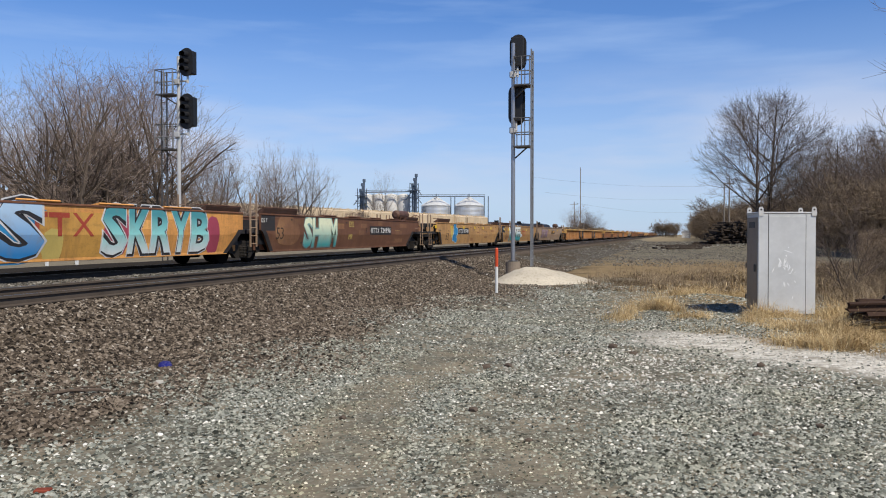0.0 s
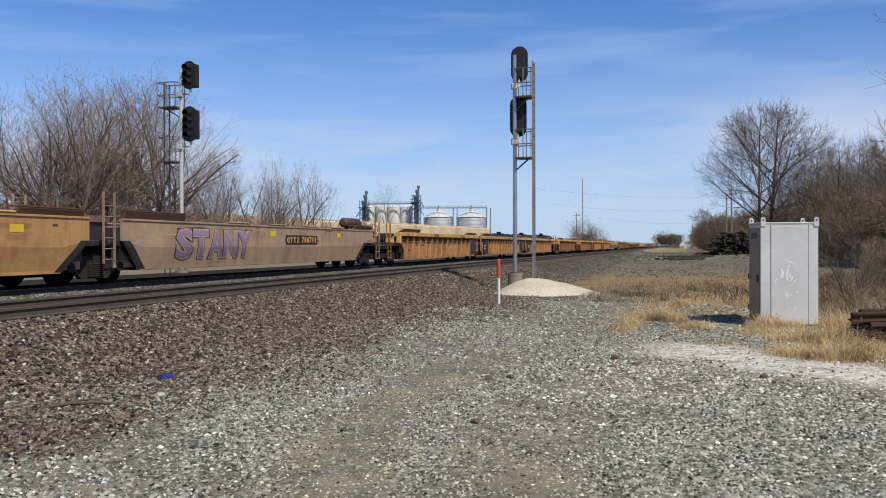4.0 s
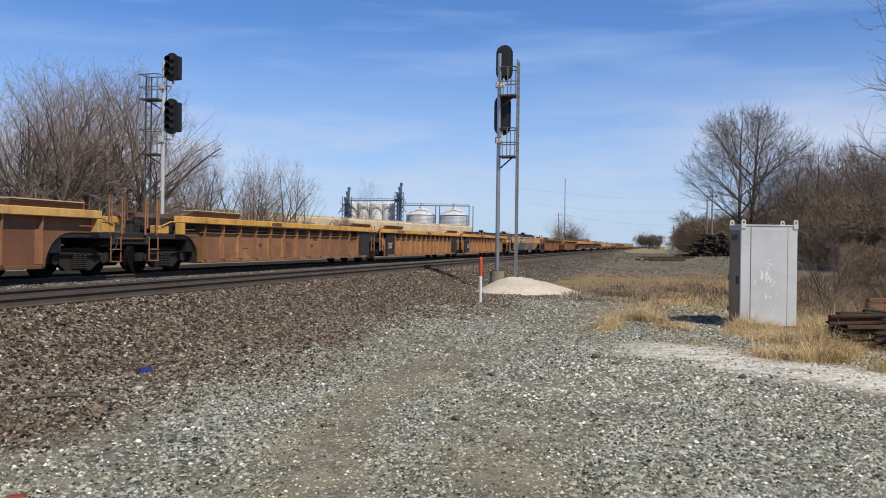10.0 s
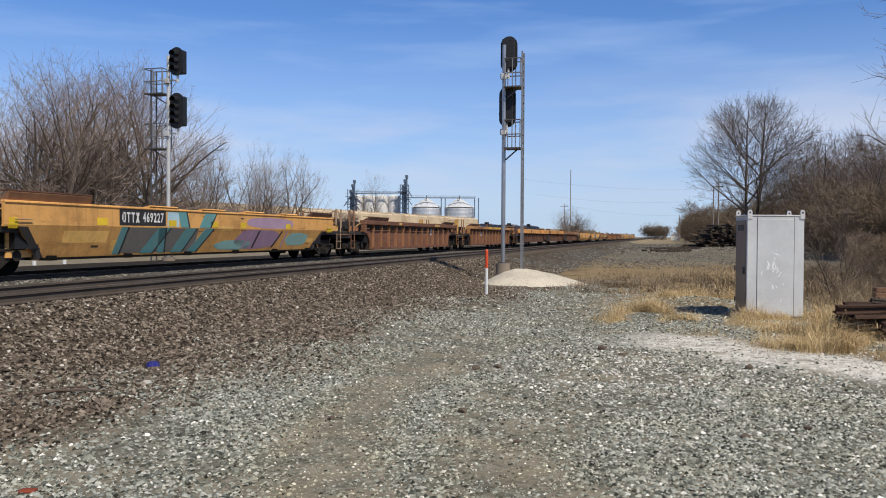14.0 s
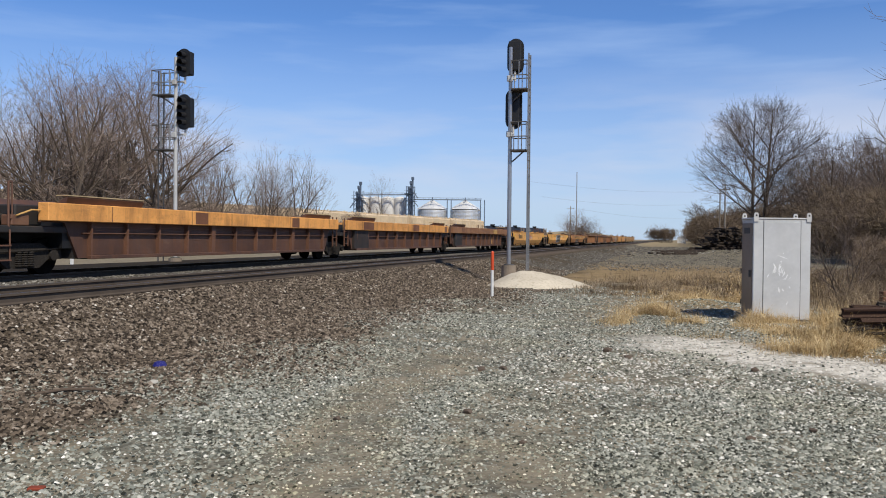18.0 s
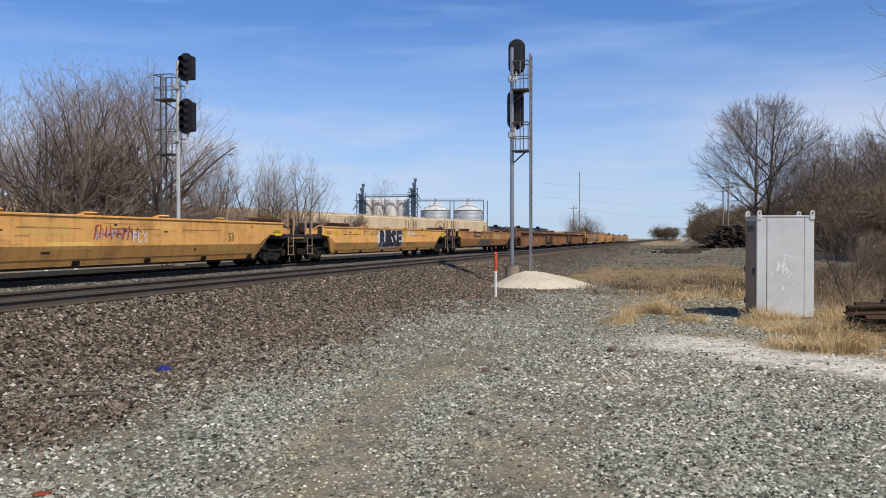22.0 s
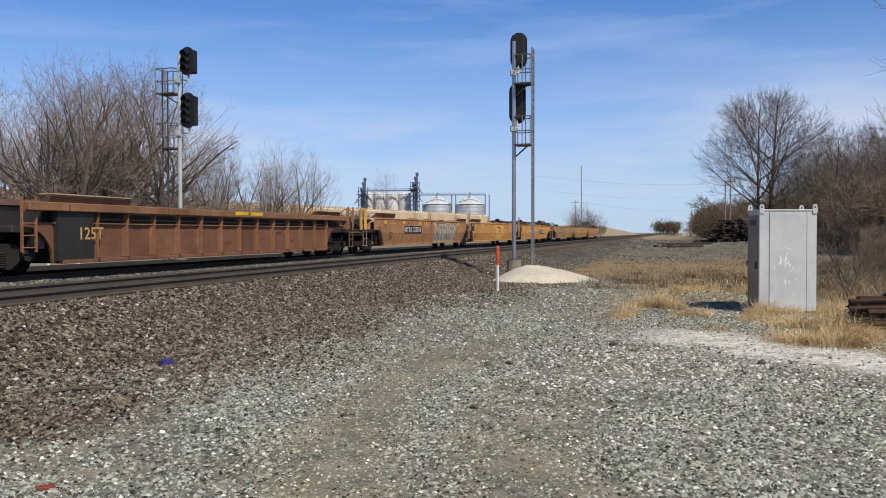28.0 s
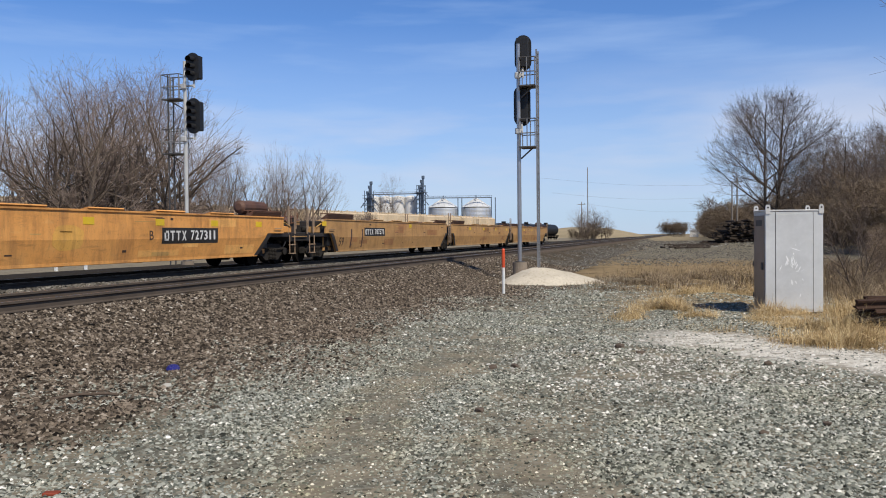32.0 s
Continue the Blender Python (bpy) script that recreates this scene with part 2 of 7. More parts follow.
    c = mix(n, l, math_node("MULTIPLY", smooth(math_node("ADD", sep.outputs["Y"], line), 14.8, 15.6), smooth(px, 0.6, 1.8)), c, grass)
    c = mix(n, l, math_node("MULTIPLY", smooth(py, 31.0, 35.0), smooth(px, -6.6, -5.4)), c, grass)
    far = math_node("MULTIPLY", smooth(py, 50.0, 62.0), smooth(px, -6.0, -4.0))
    c = mix(n, l, math_node("MULTIPLY", far, 0.8), c, pale)
    c = mix(n, l, smooth(py, 150.0, 260.0), c, field)
    c = mix(n, l, smooth(px, 16.0, 22.0), c, grass)
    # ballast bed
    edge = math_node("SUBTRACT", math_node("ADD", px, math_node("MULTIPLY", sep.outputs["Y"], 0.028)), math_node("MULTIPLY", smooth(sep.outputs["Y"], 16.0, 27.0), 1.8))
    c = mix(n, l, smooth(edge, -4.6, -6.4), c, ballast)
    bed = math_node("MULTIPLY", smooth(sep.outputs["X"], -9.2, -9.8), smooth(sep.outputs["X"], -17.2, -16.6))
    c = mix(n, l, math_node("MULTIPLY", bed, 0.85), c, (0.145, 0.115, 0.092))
    # black shade band under and behind the train, laid into the ground colour
    train_shade = math_node("MULTIPLY", smooth(sep.outputs["X"], -13.6, -14.1), smooth(sep.outputs["X"], -22.4, -21.9))
    c = mix(n, l, math_node("MULTIPLY", train_shade, 0.9), c, (0.03, 0.026, 0.022))
    c = mix(n, l, smooth(sep.outputs["X"], -23.0, -24.8), c, mix(n, l, 0.5, soil, (0.20, 0.175, 0.14)))
    c = mix(n, l, smooth(px, -33.0, -38.0), c, mix(n, l, 0.7, pale, soil))
    c = mix(n, l, smooth(px, -44.0, -50.0), c, field)
    c = mix(n, l, ramp(n, l, fine, [(0.35, (0.35, 0.35, 0.35)), (0.6, (0, 0, 0))]), c, (0.4, 0.37, 0.33), "MULTIPLY")
    l.new(c, b.inputs["Base Color"])
    bump(n, l, b, mix(n, l, 0.5, stones.outputs["Distance"], fine), 0.6, 0.03)
    return m


M = {}
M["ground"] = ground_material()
M["rail"] = plain("rusty_rail_steel", (0.10, 0.08, 0.064), 0.8, 0, 8, (0.06, 0.04, 0.027))
M["oldrail"] = plain("dark_rusted_scrap_rail", (0.055, 0.034, 0.025), 0.85, 0, 8, (0.19, 0.10, 0.06))
M["railtop"] = plain("polished_rail_head", (0.4, 0.38, 0.36), 0.3, 0.9, 8)
M["tie"] = plain("weathered_tie_wood", (0.12, 0.09, 0.068), 0.9, 0, 6, (0.22, 0.19, 0.16))
M["black"] = plain("black_painted_steel", (0.010, 0.0095, 0.0095), 0.55, 0, 6, (0.07, 0.07, 0.07), 0.2)
M["grime"] = plain("grimy_dark_steel", (0.007, 0.006, 0.005), 0.95, 0, 6, (0.045, 0.032, 0.024), 0.3)
M["truck"] = plain("dusty_truck_casting", (0.030, 0.026, 0.022), 0.85, 0, 6, (0.12, 0.105, 0.09), 0.5)
M["galv"] = plain("galvanised_steel", (0.60, 0.59, 0.56), 0.5, 0.2, 3, (0.35, 0.3, 0.25), 0.3)
M["cage"] = plain("dull_grey_pipe", (0.26, 0.26, 0.26), 0.5, 0.4, 5, (0.16, 0.14, 0.12), 0.3)
M["mast"] = plain("grey_zinc_mast", (0.42, 0.42, 0.43), 0.36, 0.75, 3, (0.25, 0.22, 0.2), 0.3)
M["darkgalv"] = plain("weathered_dark_steel", (0.11, 0.105, 0.10), 0.6, 0.4, 5, (0.2, 0.16, 0.12), 0.4)
M["alu"] = plain("dull_aluminium_sheet", (0.67, 0.67, 0.645), 0.45, 0.3, 2.5, (0.73, 0.735, 0.715), 0.25, 0.05)
# sheet toned down for the door side's shade and brown reflection, with rusty specks
M["aludoor"] = plain("shade_toned_aluminium_sheet", (0.30, 0.25, 0.21), 0.4, 0.5, 2.5, (0.2, 0.15, 0.11), 0.4, 0.05)
M["concrete"] = plain("pale_concrete", (0.27, 0.22, 0.17), 0.9, 0, 4, (0.16, 0.12, 0.09), 0.5)
M["sand"] = plain("pale_limestone_fines", (0.62, 0.55, 0.43), 0.95, 0, 2.2, (0.22, 0.17, 0.11), 0.7, 0.8)
M["white"] = plain("white_plastic", (0.78, 0.78, 0.75), 0.5, 0, 6, (0.5, 0.5, 0.45), 0.2)
M["orange"] = plain("orange_plastic", (0.72, 0.085, 0.02), 0.45, 0, 6, (0.5, 0.1, 0.05), 0.2)
M["blue"] = plain("blue_cloth", (0.015, 0.018, 0.17), 0.8, 0, 20)
M["bark"] = plain("grey_brown_bark", (0.115, 0.09, 0.07), 0.95, 0, 5, (0.21, 0.175, 0.14), 0.5, 0.4)
M["twig"] = by_island("bare_twigs", [(0.0, (0.13, 0.094, 0.076)), (0.6, (0.235, 0.178, 0.144)), (1.0, (0.38, 0.305, 0.25))])
M["darktwig"] = by_island("dark_bare_twigs", [(0.0, (0.085, 0.063, 0.05)), (0.6, (0.16, 0.122, 0.098)), (1.0, (0.27, 0.215, 0.175))])
M["scuff"] = plain("bright_scuff", (0.90, 0.90, 0.88), 0.4, 0.0, 6, (0.5, 0.5, 0.5), 0.2)
M["scrub"] = by_island("dead_brush", [(0.0, (0.085, 0.062, 0.043)), (0.6, (0.175, 0.13, 0.09)), (1.0, (0.31, 0.24, 0.165))])
M["straw"] = by_island("dry_grass_blades", [(0.0, (0.24, 0.15, 0.065)), (0.55, (0.50, 0.36, 0.175)), (1.0, (0.76, 0.61, 0.36))])
M["silo"] = plain("white_silo_concrete", (0.72, 0.70, 0.66), 0.8, 0, 0.6, (0.5, 0.47, 0.42), 0.2)
M["bin"] = plain("galvanised_bin_sheet", (0.66, 0.68, 0.69), 0.35, 0.45, 0.8)
M["binroof"] = plain("bright_roof_sheet", (0.80, 0.80, 0.78), 0.4, 0.2, 0.8, (0.6, 0.6, 0.6), 0.1)
M["blue_steel"] = plain("blue_grey_steelwork", (0.10, 0.14, 0.20), 0.6, 0.2, 1)
M["cream"] = plain("cream_hopper_paint", (0.70, 0.55, 0.36), 0.6, 0, 1.1, (0.36, 0.25, 0.14), 0.6)
M["wood_pole"] = plain("grey_pole_wood", (0.25, 0.22, 0.19), 0.9, 0, 3)
M["heap_tie"] = plain("weathered_tarred_wood", (0.05, 0.04, 0.033), 0.85, 0, 2.2, (0.26, 0.20, 0.155), 0.6)
M["soot"] = plain("tarry_tie_ends", (0.045, 0.037, 0.03), 0.85, 0, 4, (0.15, 0.12, 0.1), 0.5)
M["yellow"] = plain("yellow_reflector_tape", (0.78, 0.52, 0.02), 0.4, 0, 4, (0.5, 0.4, 0.1), 0.2)
M["lettering"] = plain("white_lettering", (0.75, 0.74, 0.70), 0.6, 0, 4, (0.4, 0.3, 0.2), 0.3)
M["plate"] = plain("black_number_panel", (0.022, 0.02, 0.018), 0.6, 0, 4, (0.1, 0.06, 0.03), 0.3)
M["brown_letter"] = plain("faded_dark_lettering", (0.06, 0.035, 0.022), 0.7, 0, 4, (0.2, 0.1, 0.05), 0.4)
M["red_logo"] = plain("faded_red_paint", (0.42, 0.06, 0.03), 0.6, 0, 3, (0.5, 0.25, 0.1), 0.3)


# ---- helpers of the place ----
def part(name, bm, mat, parent, label=""):
    me = bpy.data.meshes.new(name)
    bm.to_mesh(me)
    bm.free()
    me.materials.append(M[mat] if isinstance(mat, str) else mat)
    ob = new(name, me)
    ob.parent = parent
    if label:
        ob["label"] = label
    return ob


def same_part(name, me, parent, at=(0, 0, 0), turn=(0, 0, 0)):
    ob = new(name, me)
    ob.parent = parent
    ob.matrix_basis = pose(*at, *turn)
    return ob


def thing(name, label, category, at=(0, 0, 0), turn=0.0, group="", kind=""):
    ob = new(name)
    ob.empty_display_size = 0.2
    ob.matrix_basis = pose(*at, 0, 0, turn)
    return tagged(ob, label, category, group, kind)


def box(bm, x0, x1, y0, y1, z0, z1, bevel=0.0):
    v = [bm.verts.new((x, y, z)) for x in (x0, x1) for y in (y0, y1) for z in (z0, z1)]
    fs = [bm.faces.new([v[i] for i in q]) for q in ((0, 1, 3, 2), (4, 6, 7, 5), (0, 4, 5, 1), (2, 3, 7, 6), (0, 2, 6, 4), (1, 5, 7, 3))]
    if bevel:
        es = list({e for f in fs for e in f.edges})
        bmesh.ops.bevel(bm, geom=es, offset=bevel, segments=1, affect="EDGES")
    return bm


def rod(bm, a, b, r, r2=None, seg=8, caps=True):
    a, b = Vector(a), Vector(b)
    d = (b - a).normalized()
    u = d.orthogonal().normalized()
    w = d.cross(u)
    r2 = r if r2 is None else r2
    ring = [[bm.verts.new(p + (u * math.cos(k * math.tau / seg) + w * math.sin(k * math.tau / seg)) * q) for k in range(seg)] for p, q in ((a, r), (b, r2))]
    for k in range(seg):
        bm.faces.new((ring[0][k], ring[0][(k + 1) % seg], ring[1][(k + 1) % seg], ring[1][k]))
    if caps:
        bm.faces.new(ring[0][::-1])
        bm.faces.new(ring[1])
    return bm


def prism(bm, outline, axis, lo, hi):
    """A flat outline pushed along an axis: 'x' takes (y, z) points, 'y' takes (x, z), 'z' takes (x, y)."""
    def at(p, k):
        return {"x": (k, p[0], p[1]), "y": (p[0], k, p[1]), "z": (p[0], p[1], k)}[axis]
    a = [bm.verts.new(at(p, lo)) for p in outline]
    b = [bm.verts.new(at(p, hi)) for p in outline]
    bm.faces.new(a[::-1])
    bm.faces.new(b)
    for i in range(len(a)):
        j = (i + 1) % len(a)
        bm.faces.new((a[i], a[j], b[j], b[i]))
    bmesh.ops.recalc_face_normals(bm, faces=bm.faces)
    return bm


def lathe(bm, profile, seg=24, at=(0, 0, 0)):
    rings = [[bm.verts.new((at[0] + r * math.cos(k * math.tau / seg), at[1] + r * math.sin(k * math.tau / seg), at[2] + z)) for k in range(seg)] for r, z in profile]
    for p, q in zip(rings, rings[1:]):
        for k in range(seg):
            bm.faces.new((p[k], p[(k + 1) % seg], q[(k + 1) % seg], q[k]))
    bm.faces.new(rings[0][::-1])
    bm.faces.new(rings[-1])
    return bm


def B():
    return bmesh.new()


def soup(name, verts, faces, mat):
    """One mesh from arrays."""
    me = bpy.data.meshes.new(name)
    me.from_pydata(verts, [], faces)
    me.materials.append(M[mat])
    me.update()
    return me


def text_mesh(words, size, mat, fat=0.0, name="lettering", squash=1.0):
    cu = bpy.data.curves.new(name, "FONT")
    cu.body, cu.size, cu.align_x, cu.align_y, cu.offset, cu.extrude = words, size, "CENTER", "CENTER", fat, 0.002
    cu.resolution_u = 2
    ob = bpy.data.objects.new(name, cu)
    me = bpy.data.meshes.new_from_object(ob)
    bpy.data.objects.remove(ob)
    me.name = name
    me.materials.clear()
    me.materials.append(M[mat] if isinstance(mat, str) else mat)
    if squash != 1.0:
        me.transform(Matrix.Diagonal((squash, 1, 1, 1)))
    return me


# ---- plan ----
NEAR_TRACK, TRAIN_TRACK, RAIL_TOP, BED = -10.95, -15.2, 0.82, 0.64
GAUGE = 1.435


def height(x, y):
    """The lie of the land: a ballast bed under both tracks on flat ground."""
    d = -x
    bedz = BED - 0.02
    if d < 7.0:
        z = 0.0
    elif d < 9.7:
        z = bedz * ((d - 7.0) / 2.7) ** 1.15
    elif d < 22.0:
        z = bedz
    elif d < 24.0:
        z = bedz - (bedz + 0.05) * (d - 22.0) / 2.0
    else:
        z = -0.05 + 0.6 * min(1.0, max(0.0, (d - 36.0) / 5.0))
    if 12.4 < d < 14.7:  # stone heaped between the tracks
        z += 0.075 * math.sin(math.pi * (d - 12.4) / 2.3) ** 0.7
    if y > 60 and x > -6:
        z += 0.68 * math.exp(-(((x - 8.0) / 11.0) ** 2) - ((y - 102.0) / 22.0) ** 2)
    if 17 < y < 26 and -5 < x < 6:  # low grassy bank behind the relay cabinet
        z += 0.27 * math.exp(-(((x - 0.7) / 1.5) ** 2) - ((y - 21.6) / 1.15) ** 2)
    near = 1.0 if (-20 < y < 80 and -9 < x < 25) else 0.3
    z += 0.05 * near * noise.noise((x * 0.3, y * 0.3, 0.0)) + 0.02 * near * noise.noise((x * 1.1, y * 1.1, 3.0))
    return z


def build_ground():
    xs = [-3000, -1500, -800, -400, -250, -150, -100, -70, -50, -40, -34, -30, -26, -24, -23, -22, -21, -19.3, -18.2, -17.1, -16, -15, -14.7, -14.4, -14, -13.6, -13.2, -12.8, -12.4, -12, -11, -10, -9.7, -9.4, -9.1]
    xs += [round(-8.8 + 0.3 * k, 2) for k in range(60)] + [9.6, 10.5, 12, 14, 17, 20, 25, 32, 45, 70, 120, 250, 600, 1500, 3000]
    ys = [-300, -150, -80, -40, -20, -10, -5] + [round(-2 + 0.35 * k, 2) for k in range(120)] + [41, 43, 46, 50, 55, 60, 66, 72, 78, 84, 90, 96, 102, 108, 114, 120, 128, 136, 150, 200, 300, 500, 900, 1600, 2600, 4500]
    verts = [(x, y, height(x, y)) for y in ys for x in xs]
    n = len(xs)
    faces = [(j * n + i, j * n + i + 1, (j + 1) * n + i + 1, (j + 1) * n + i) for j in range(len(ys) - 1) for i in range(n - 1)]
    me = soup("ground", verts, faces, "ground")
    for p in me.polygons:
        p.use_smooth = True
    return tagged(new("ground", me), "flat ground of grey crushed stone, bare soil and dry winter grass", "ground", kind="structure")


ground = build_ground()


def rail_outline(x):
    return [(x - 0.07, 0), (x + 0.07, 0), (x + 0.07, 0.015), (x + 0.012, 0.035), (x + 0.008, 0.125), (x + 0.040, 0.140), (x + 0.036, 0.178), (x - 0.036, 0.178), (x - 0.040, 0.140), (x - 0.008, 0.125), (x - 0.012, 0.035), (x - 0.07, 0.015)]


def build_track(at_x, label, count, wood):
    tr = thing("railway_track", label, "railway track", (at_x, 0, 0), kind="structure")
    for s in (-1, 1):
        rail = part("rail", prism(B(), rail_outline(s * (GAUGE / 2 + 0.036)), "y", -60, 1500), "rail", tr, "rust-brown steel rail with a worn head")
        rail.location.z = RAIL_TOP - 0.18
        part("rail_head", box(B(), s * (GAUGE / 2 + 0.036) - 0.03, s * (GAUGE / 2 + 0.036) + 0.03, -60, 1500, RAIL_TOP - 0.003, RAIL_TOP), "railtop", tr, "polished running surface")
    tie = box(B(), -1.3, 1.3, -0.115, 0.115, BED - 0.15, BED + 0.006, 0.012)
    first = part("tie", tie, wood, tr)
    first.location.y, first.location.z = 8.0, -0.03
    rnd = random.Random(3)
    for k in range(1, count):
        same_part("tie", first.data, tr, (rnd.uniform(-0.05, 0.05), 8.0 + 0.5 * k + rnd.uniform(-0.03, 0.03), -0.03 + rnd.uniform(-0.012, 0.012)), (0, 0, rnd.uniform(-1.5, 1.5)))
    bm = B()
    for k in range(-60, 16):
        box(bm, -1.3, 1.3, 0.5 * k - 0.115, 0.5 * k + 0.115, BED - 0.15, BED + 0.006)
    for k in range(16 + count, 700):
        box(bm, -1.3, 1.3, 0.5 * k - 0.115, 0.5 * k + 0.115, BED - 0.15, BED + 0.006)
    tagged(part("far_ties", bm, wood, tr), kind="stuff")
    return tr


build_track(NEAR_TRACK, "empty main railway track on dark ballast", 150, "tie")
build_track(TRAIN_TRACK, "railway track under the moving freight train", 90, "soot")


# ---- the freight train ----
def paint(name, colour, rust=(0.13, 0.055, 0.025), amount=0.5, fade=(0.66, 0.40, 0.15)):
    """Sun-faded car paint with rust blotches and streaks that run down."""
    m, n, l, b = material(name, 0.62)
    blotch = noise_node(n, l, 0.7, 7, 0.68)
    streak = noise_node(n, l, 1.1, 6, 0.7, stretch=(1.0, 2.2, 0.45))
    fine = noise_node(n, l, 9.0, 6, 0.75)
    speck = noise_node(n, l, 26.0, 4, 0.7)
    drip = noise_node(n, l, 1.6, 5, 0.7, stretch=(1.0, 8.0, 0.5))
    scuff = noise_node(n, l, 2.2, 6, 0.75, stretch=(1.0, 0.45, 2.2))
    c = ramp(n, l, blotch, [(0.3, tuple(v * 0.62 for v in colour)), (0.52, colour), (0.8, tuple(0.65 * a + 0.35 * f for a, f in zip(colour, fade)))])
    c = mix(n, l, ramp(n, l, scuff, [(0.54, (0, 0, 0)), (0.66, (0.55,) * 3)]), c, tuple(0.45 * a + 0.35 * r for a, r in zip(colour, rust)))
    c = mix(n, l, ramp(n, l, scuff, [(0.30, (0.5,) * 3), (0.40, (0, 0, 0))]), c, tuple(min(0.8, 0.5 * a + 0.6 * f) for a, f in zip(colour, fade)))
    c = mix(n, l, ramp(n, l, streak, [(0.48, (0, 0, 0)), (0.72, (min(0.9, amount * 1.5),) * 3)]), c, rust)
    c = mix(n, l, ramp(n, l, fine, [(0.54, (0, 0, 0)), (0.75, (0.5 * amount + 0.15,) * 3)]), c, tuple(v * 0.6 for v in rust))
    c = mix(n, l, ramp(n, l, drip, [(0.55, (0, 0, 0)), (0.75, (0.22,) * 3)]), c, tuple(v * 0.8 for v in rust))
    c = mix(n, l, ramp(n, l, speck, [(0.64, (0, 0, 0)), (0.70, (0.65,) * 3)]), c, tuple(v * 0.5 for v in rust))
    oi, sh = n.new("ShaderNodeObjectInfo"), n.new("ShaderNodeMapRange")
    sh.inputs["To Min"].default_value, sh.inputs["To Max"].default_value = 0.82, 1.18
    l.new(oi.outputs["Random"], sh.inputs["Value"])
    c = mix(n, l, 1.0, c, sh.outputs["Result"], "MULTIPLY")
    l.new(c, b.inputs["Base Color"])
    bump(n, l, b, mix(n, l, 0.3, blotch, fine), 0.25, 0.02)
    return m


M["p_tan"] = paint("faded_tan_paint", (0.45, 0.25, 0.09), amount=0.3)
M["p_orange"] = paint("faded_orange_paint", (0.72, 0.33, 0.085), amount=0.35)
M["p_ochre"] = paint("ochre_yellow_paint", (0.68, 0.36, 0.075), amount=0.3)
M["p_ribor"] = paint("dull_orange_brown_paint", (0.37, 0.175, 0.064), amount=0.35)
M["p_faded"] = paint("sun_faded_brown_orange_paint", (0.50, 0.235, 0.095), amount=0.35)
M["p_rust"] = paint("rust_brown_paint", (0.18, 0.076, 0.036), amount=0.45, fade=(0.40, 0.21, 0.11))
M["p_dark"] = paint("dark_oxide_paint", (0.085, 0.042, 0.028), amount=0.6, fade=(0.21, 0.135, 0.095))
M["p_brown"] = paint("brown_orange_paint", (0.24, 0.115, 0.053), amount=0.45)
M["p_grey"] = paint("grimy_grey_tan_paint", (0.34, 0.235, 0.15), amount=0.35)
M["p_black"] = paint("black_end_paint", (0.024, 0.022, 0.02), (0.08, 0.04, 0.024), 0.3, (0.07, 0.06, 0.052))
M["p_gold"] = paint("dull_gold_brown_paint", (0.80, 0.41, 0.115), amount=0.28)
M["p_worn"] = paint("worn_light_orange_paint", (0.41, 0.20, 0.072), amount=0.3)
M["p_wornrust"] = paint("worn_tan_rust_paint", (0.29, 0.135, 0.06), amount=0.35)
M["p_wornbrown"] = paint("worn_brown_tan_paint", (0.31, 0.145, 0.06), amount=0.35)
M["p_worndark"] = paint("worn_dark_rust_paint", (0.14, 0.066, 0.038), amount=0.35, fade=(0.35, 0.2, 0.1))
M["p_light"] = paint("pale_fresh_paint", (0.80, 0.47, 0.13), amount=0.15)
M["p_umber"] = paint("dull_burnt_orange_paint", (0.50, 0.225, 0.07), amount=0.4)
M["p_pale"] = paint("pale_worn_tan_paint", (0.52, 0.40, 0.22), amount=0.25)
M["p_chord"] = paint("worn_yellow_chord_paint", (0.60, 0.36, 0.11), amount=0.4)


def fade_spray(name, low, high, z0, z1, middle=None):
    """Spray paint that goes from one colour below to another above."""
    m, n, l, b = material(name, 0.5)
    co, sep, mr = n.new("ShaderNodeTexCoord"), n.new("ShaderNodeSeparateXYZ"), n.new("ShaderNodeMapRange")
    mr.inputs["From Min"].default_value, mr.inputs["From Max"].default_value = z0, z1
    l.new(co.outputs["Object"], sep.inputs[0])
    l.new(sep.outputs["Y"], mr.inputs["Value"])
    c = ramp(n, l, mr.outputs["Result"], [(0.0, low), (0.5, middle), (1.0, high)]) if middle else mix(n, l, mr.outputs["Result"], low, high)
    c = mix(n, l, ramp(n, l, noise_node(n, l, 2.5, 6, 0.7), [(0.5, (0, 0, 0)), (0.75, (0.35, 0.35, 0.35))]), c, (0.3, 0.2, 0.12))
    l.new(c, b.inputs["Base Color"])
    return m


M["g_teal"] = fade_spray("mint_to_teal_spray", (0.74, 0.80, 0.76), (0.07, 0.30, 0.33), -0.52, 0.5, (0.28, 0.66, 0.62))
M["g_aqua"] = fade_spray("aqua_to_white_spray", (0.03, 0.34, 0.36), (0.80, 0.84, 0.80), -0.28, 0.25)
M["g_lime"] = fade_spray("teal_to_pale_lime_spray", (0.05, 0.34, 0.33), (0.80, 0.84, 0.58), -0.45, 0.4)
M["g_blue"] = fade_spray("sky_blue_spray", (0.03, 0.24, 0.55), (0.45, 0.62, 0.78), -0.5, 0.5)
M["g_sky"] = plain("bright_blue_spray", (0.03, 0.26, 0.52), 0.5, 0, 3, (0.1, 0.3, 0.5), 0.2)
M["g_mist"] = plain("pale_blue_spray", (0.42, 0.60, 0.66), 0.5, 0, 3, (0.5, 0.5, 0.3), 0.3)
M["g_slate"] = plain("slate_grey_spray", (0.17, 0.16, 0.14), 0.6, 0, 2, (0.3, 0.2, 0.1), 0.4)
M["g_mauve"] = plain("mauve_spray", (0.40, 0.27, 0.36), 0.6, 0, 3, (0.3, 0.2, 0.15), 0.3)
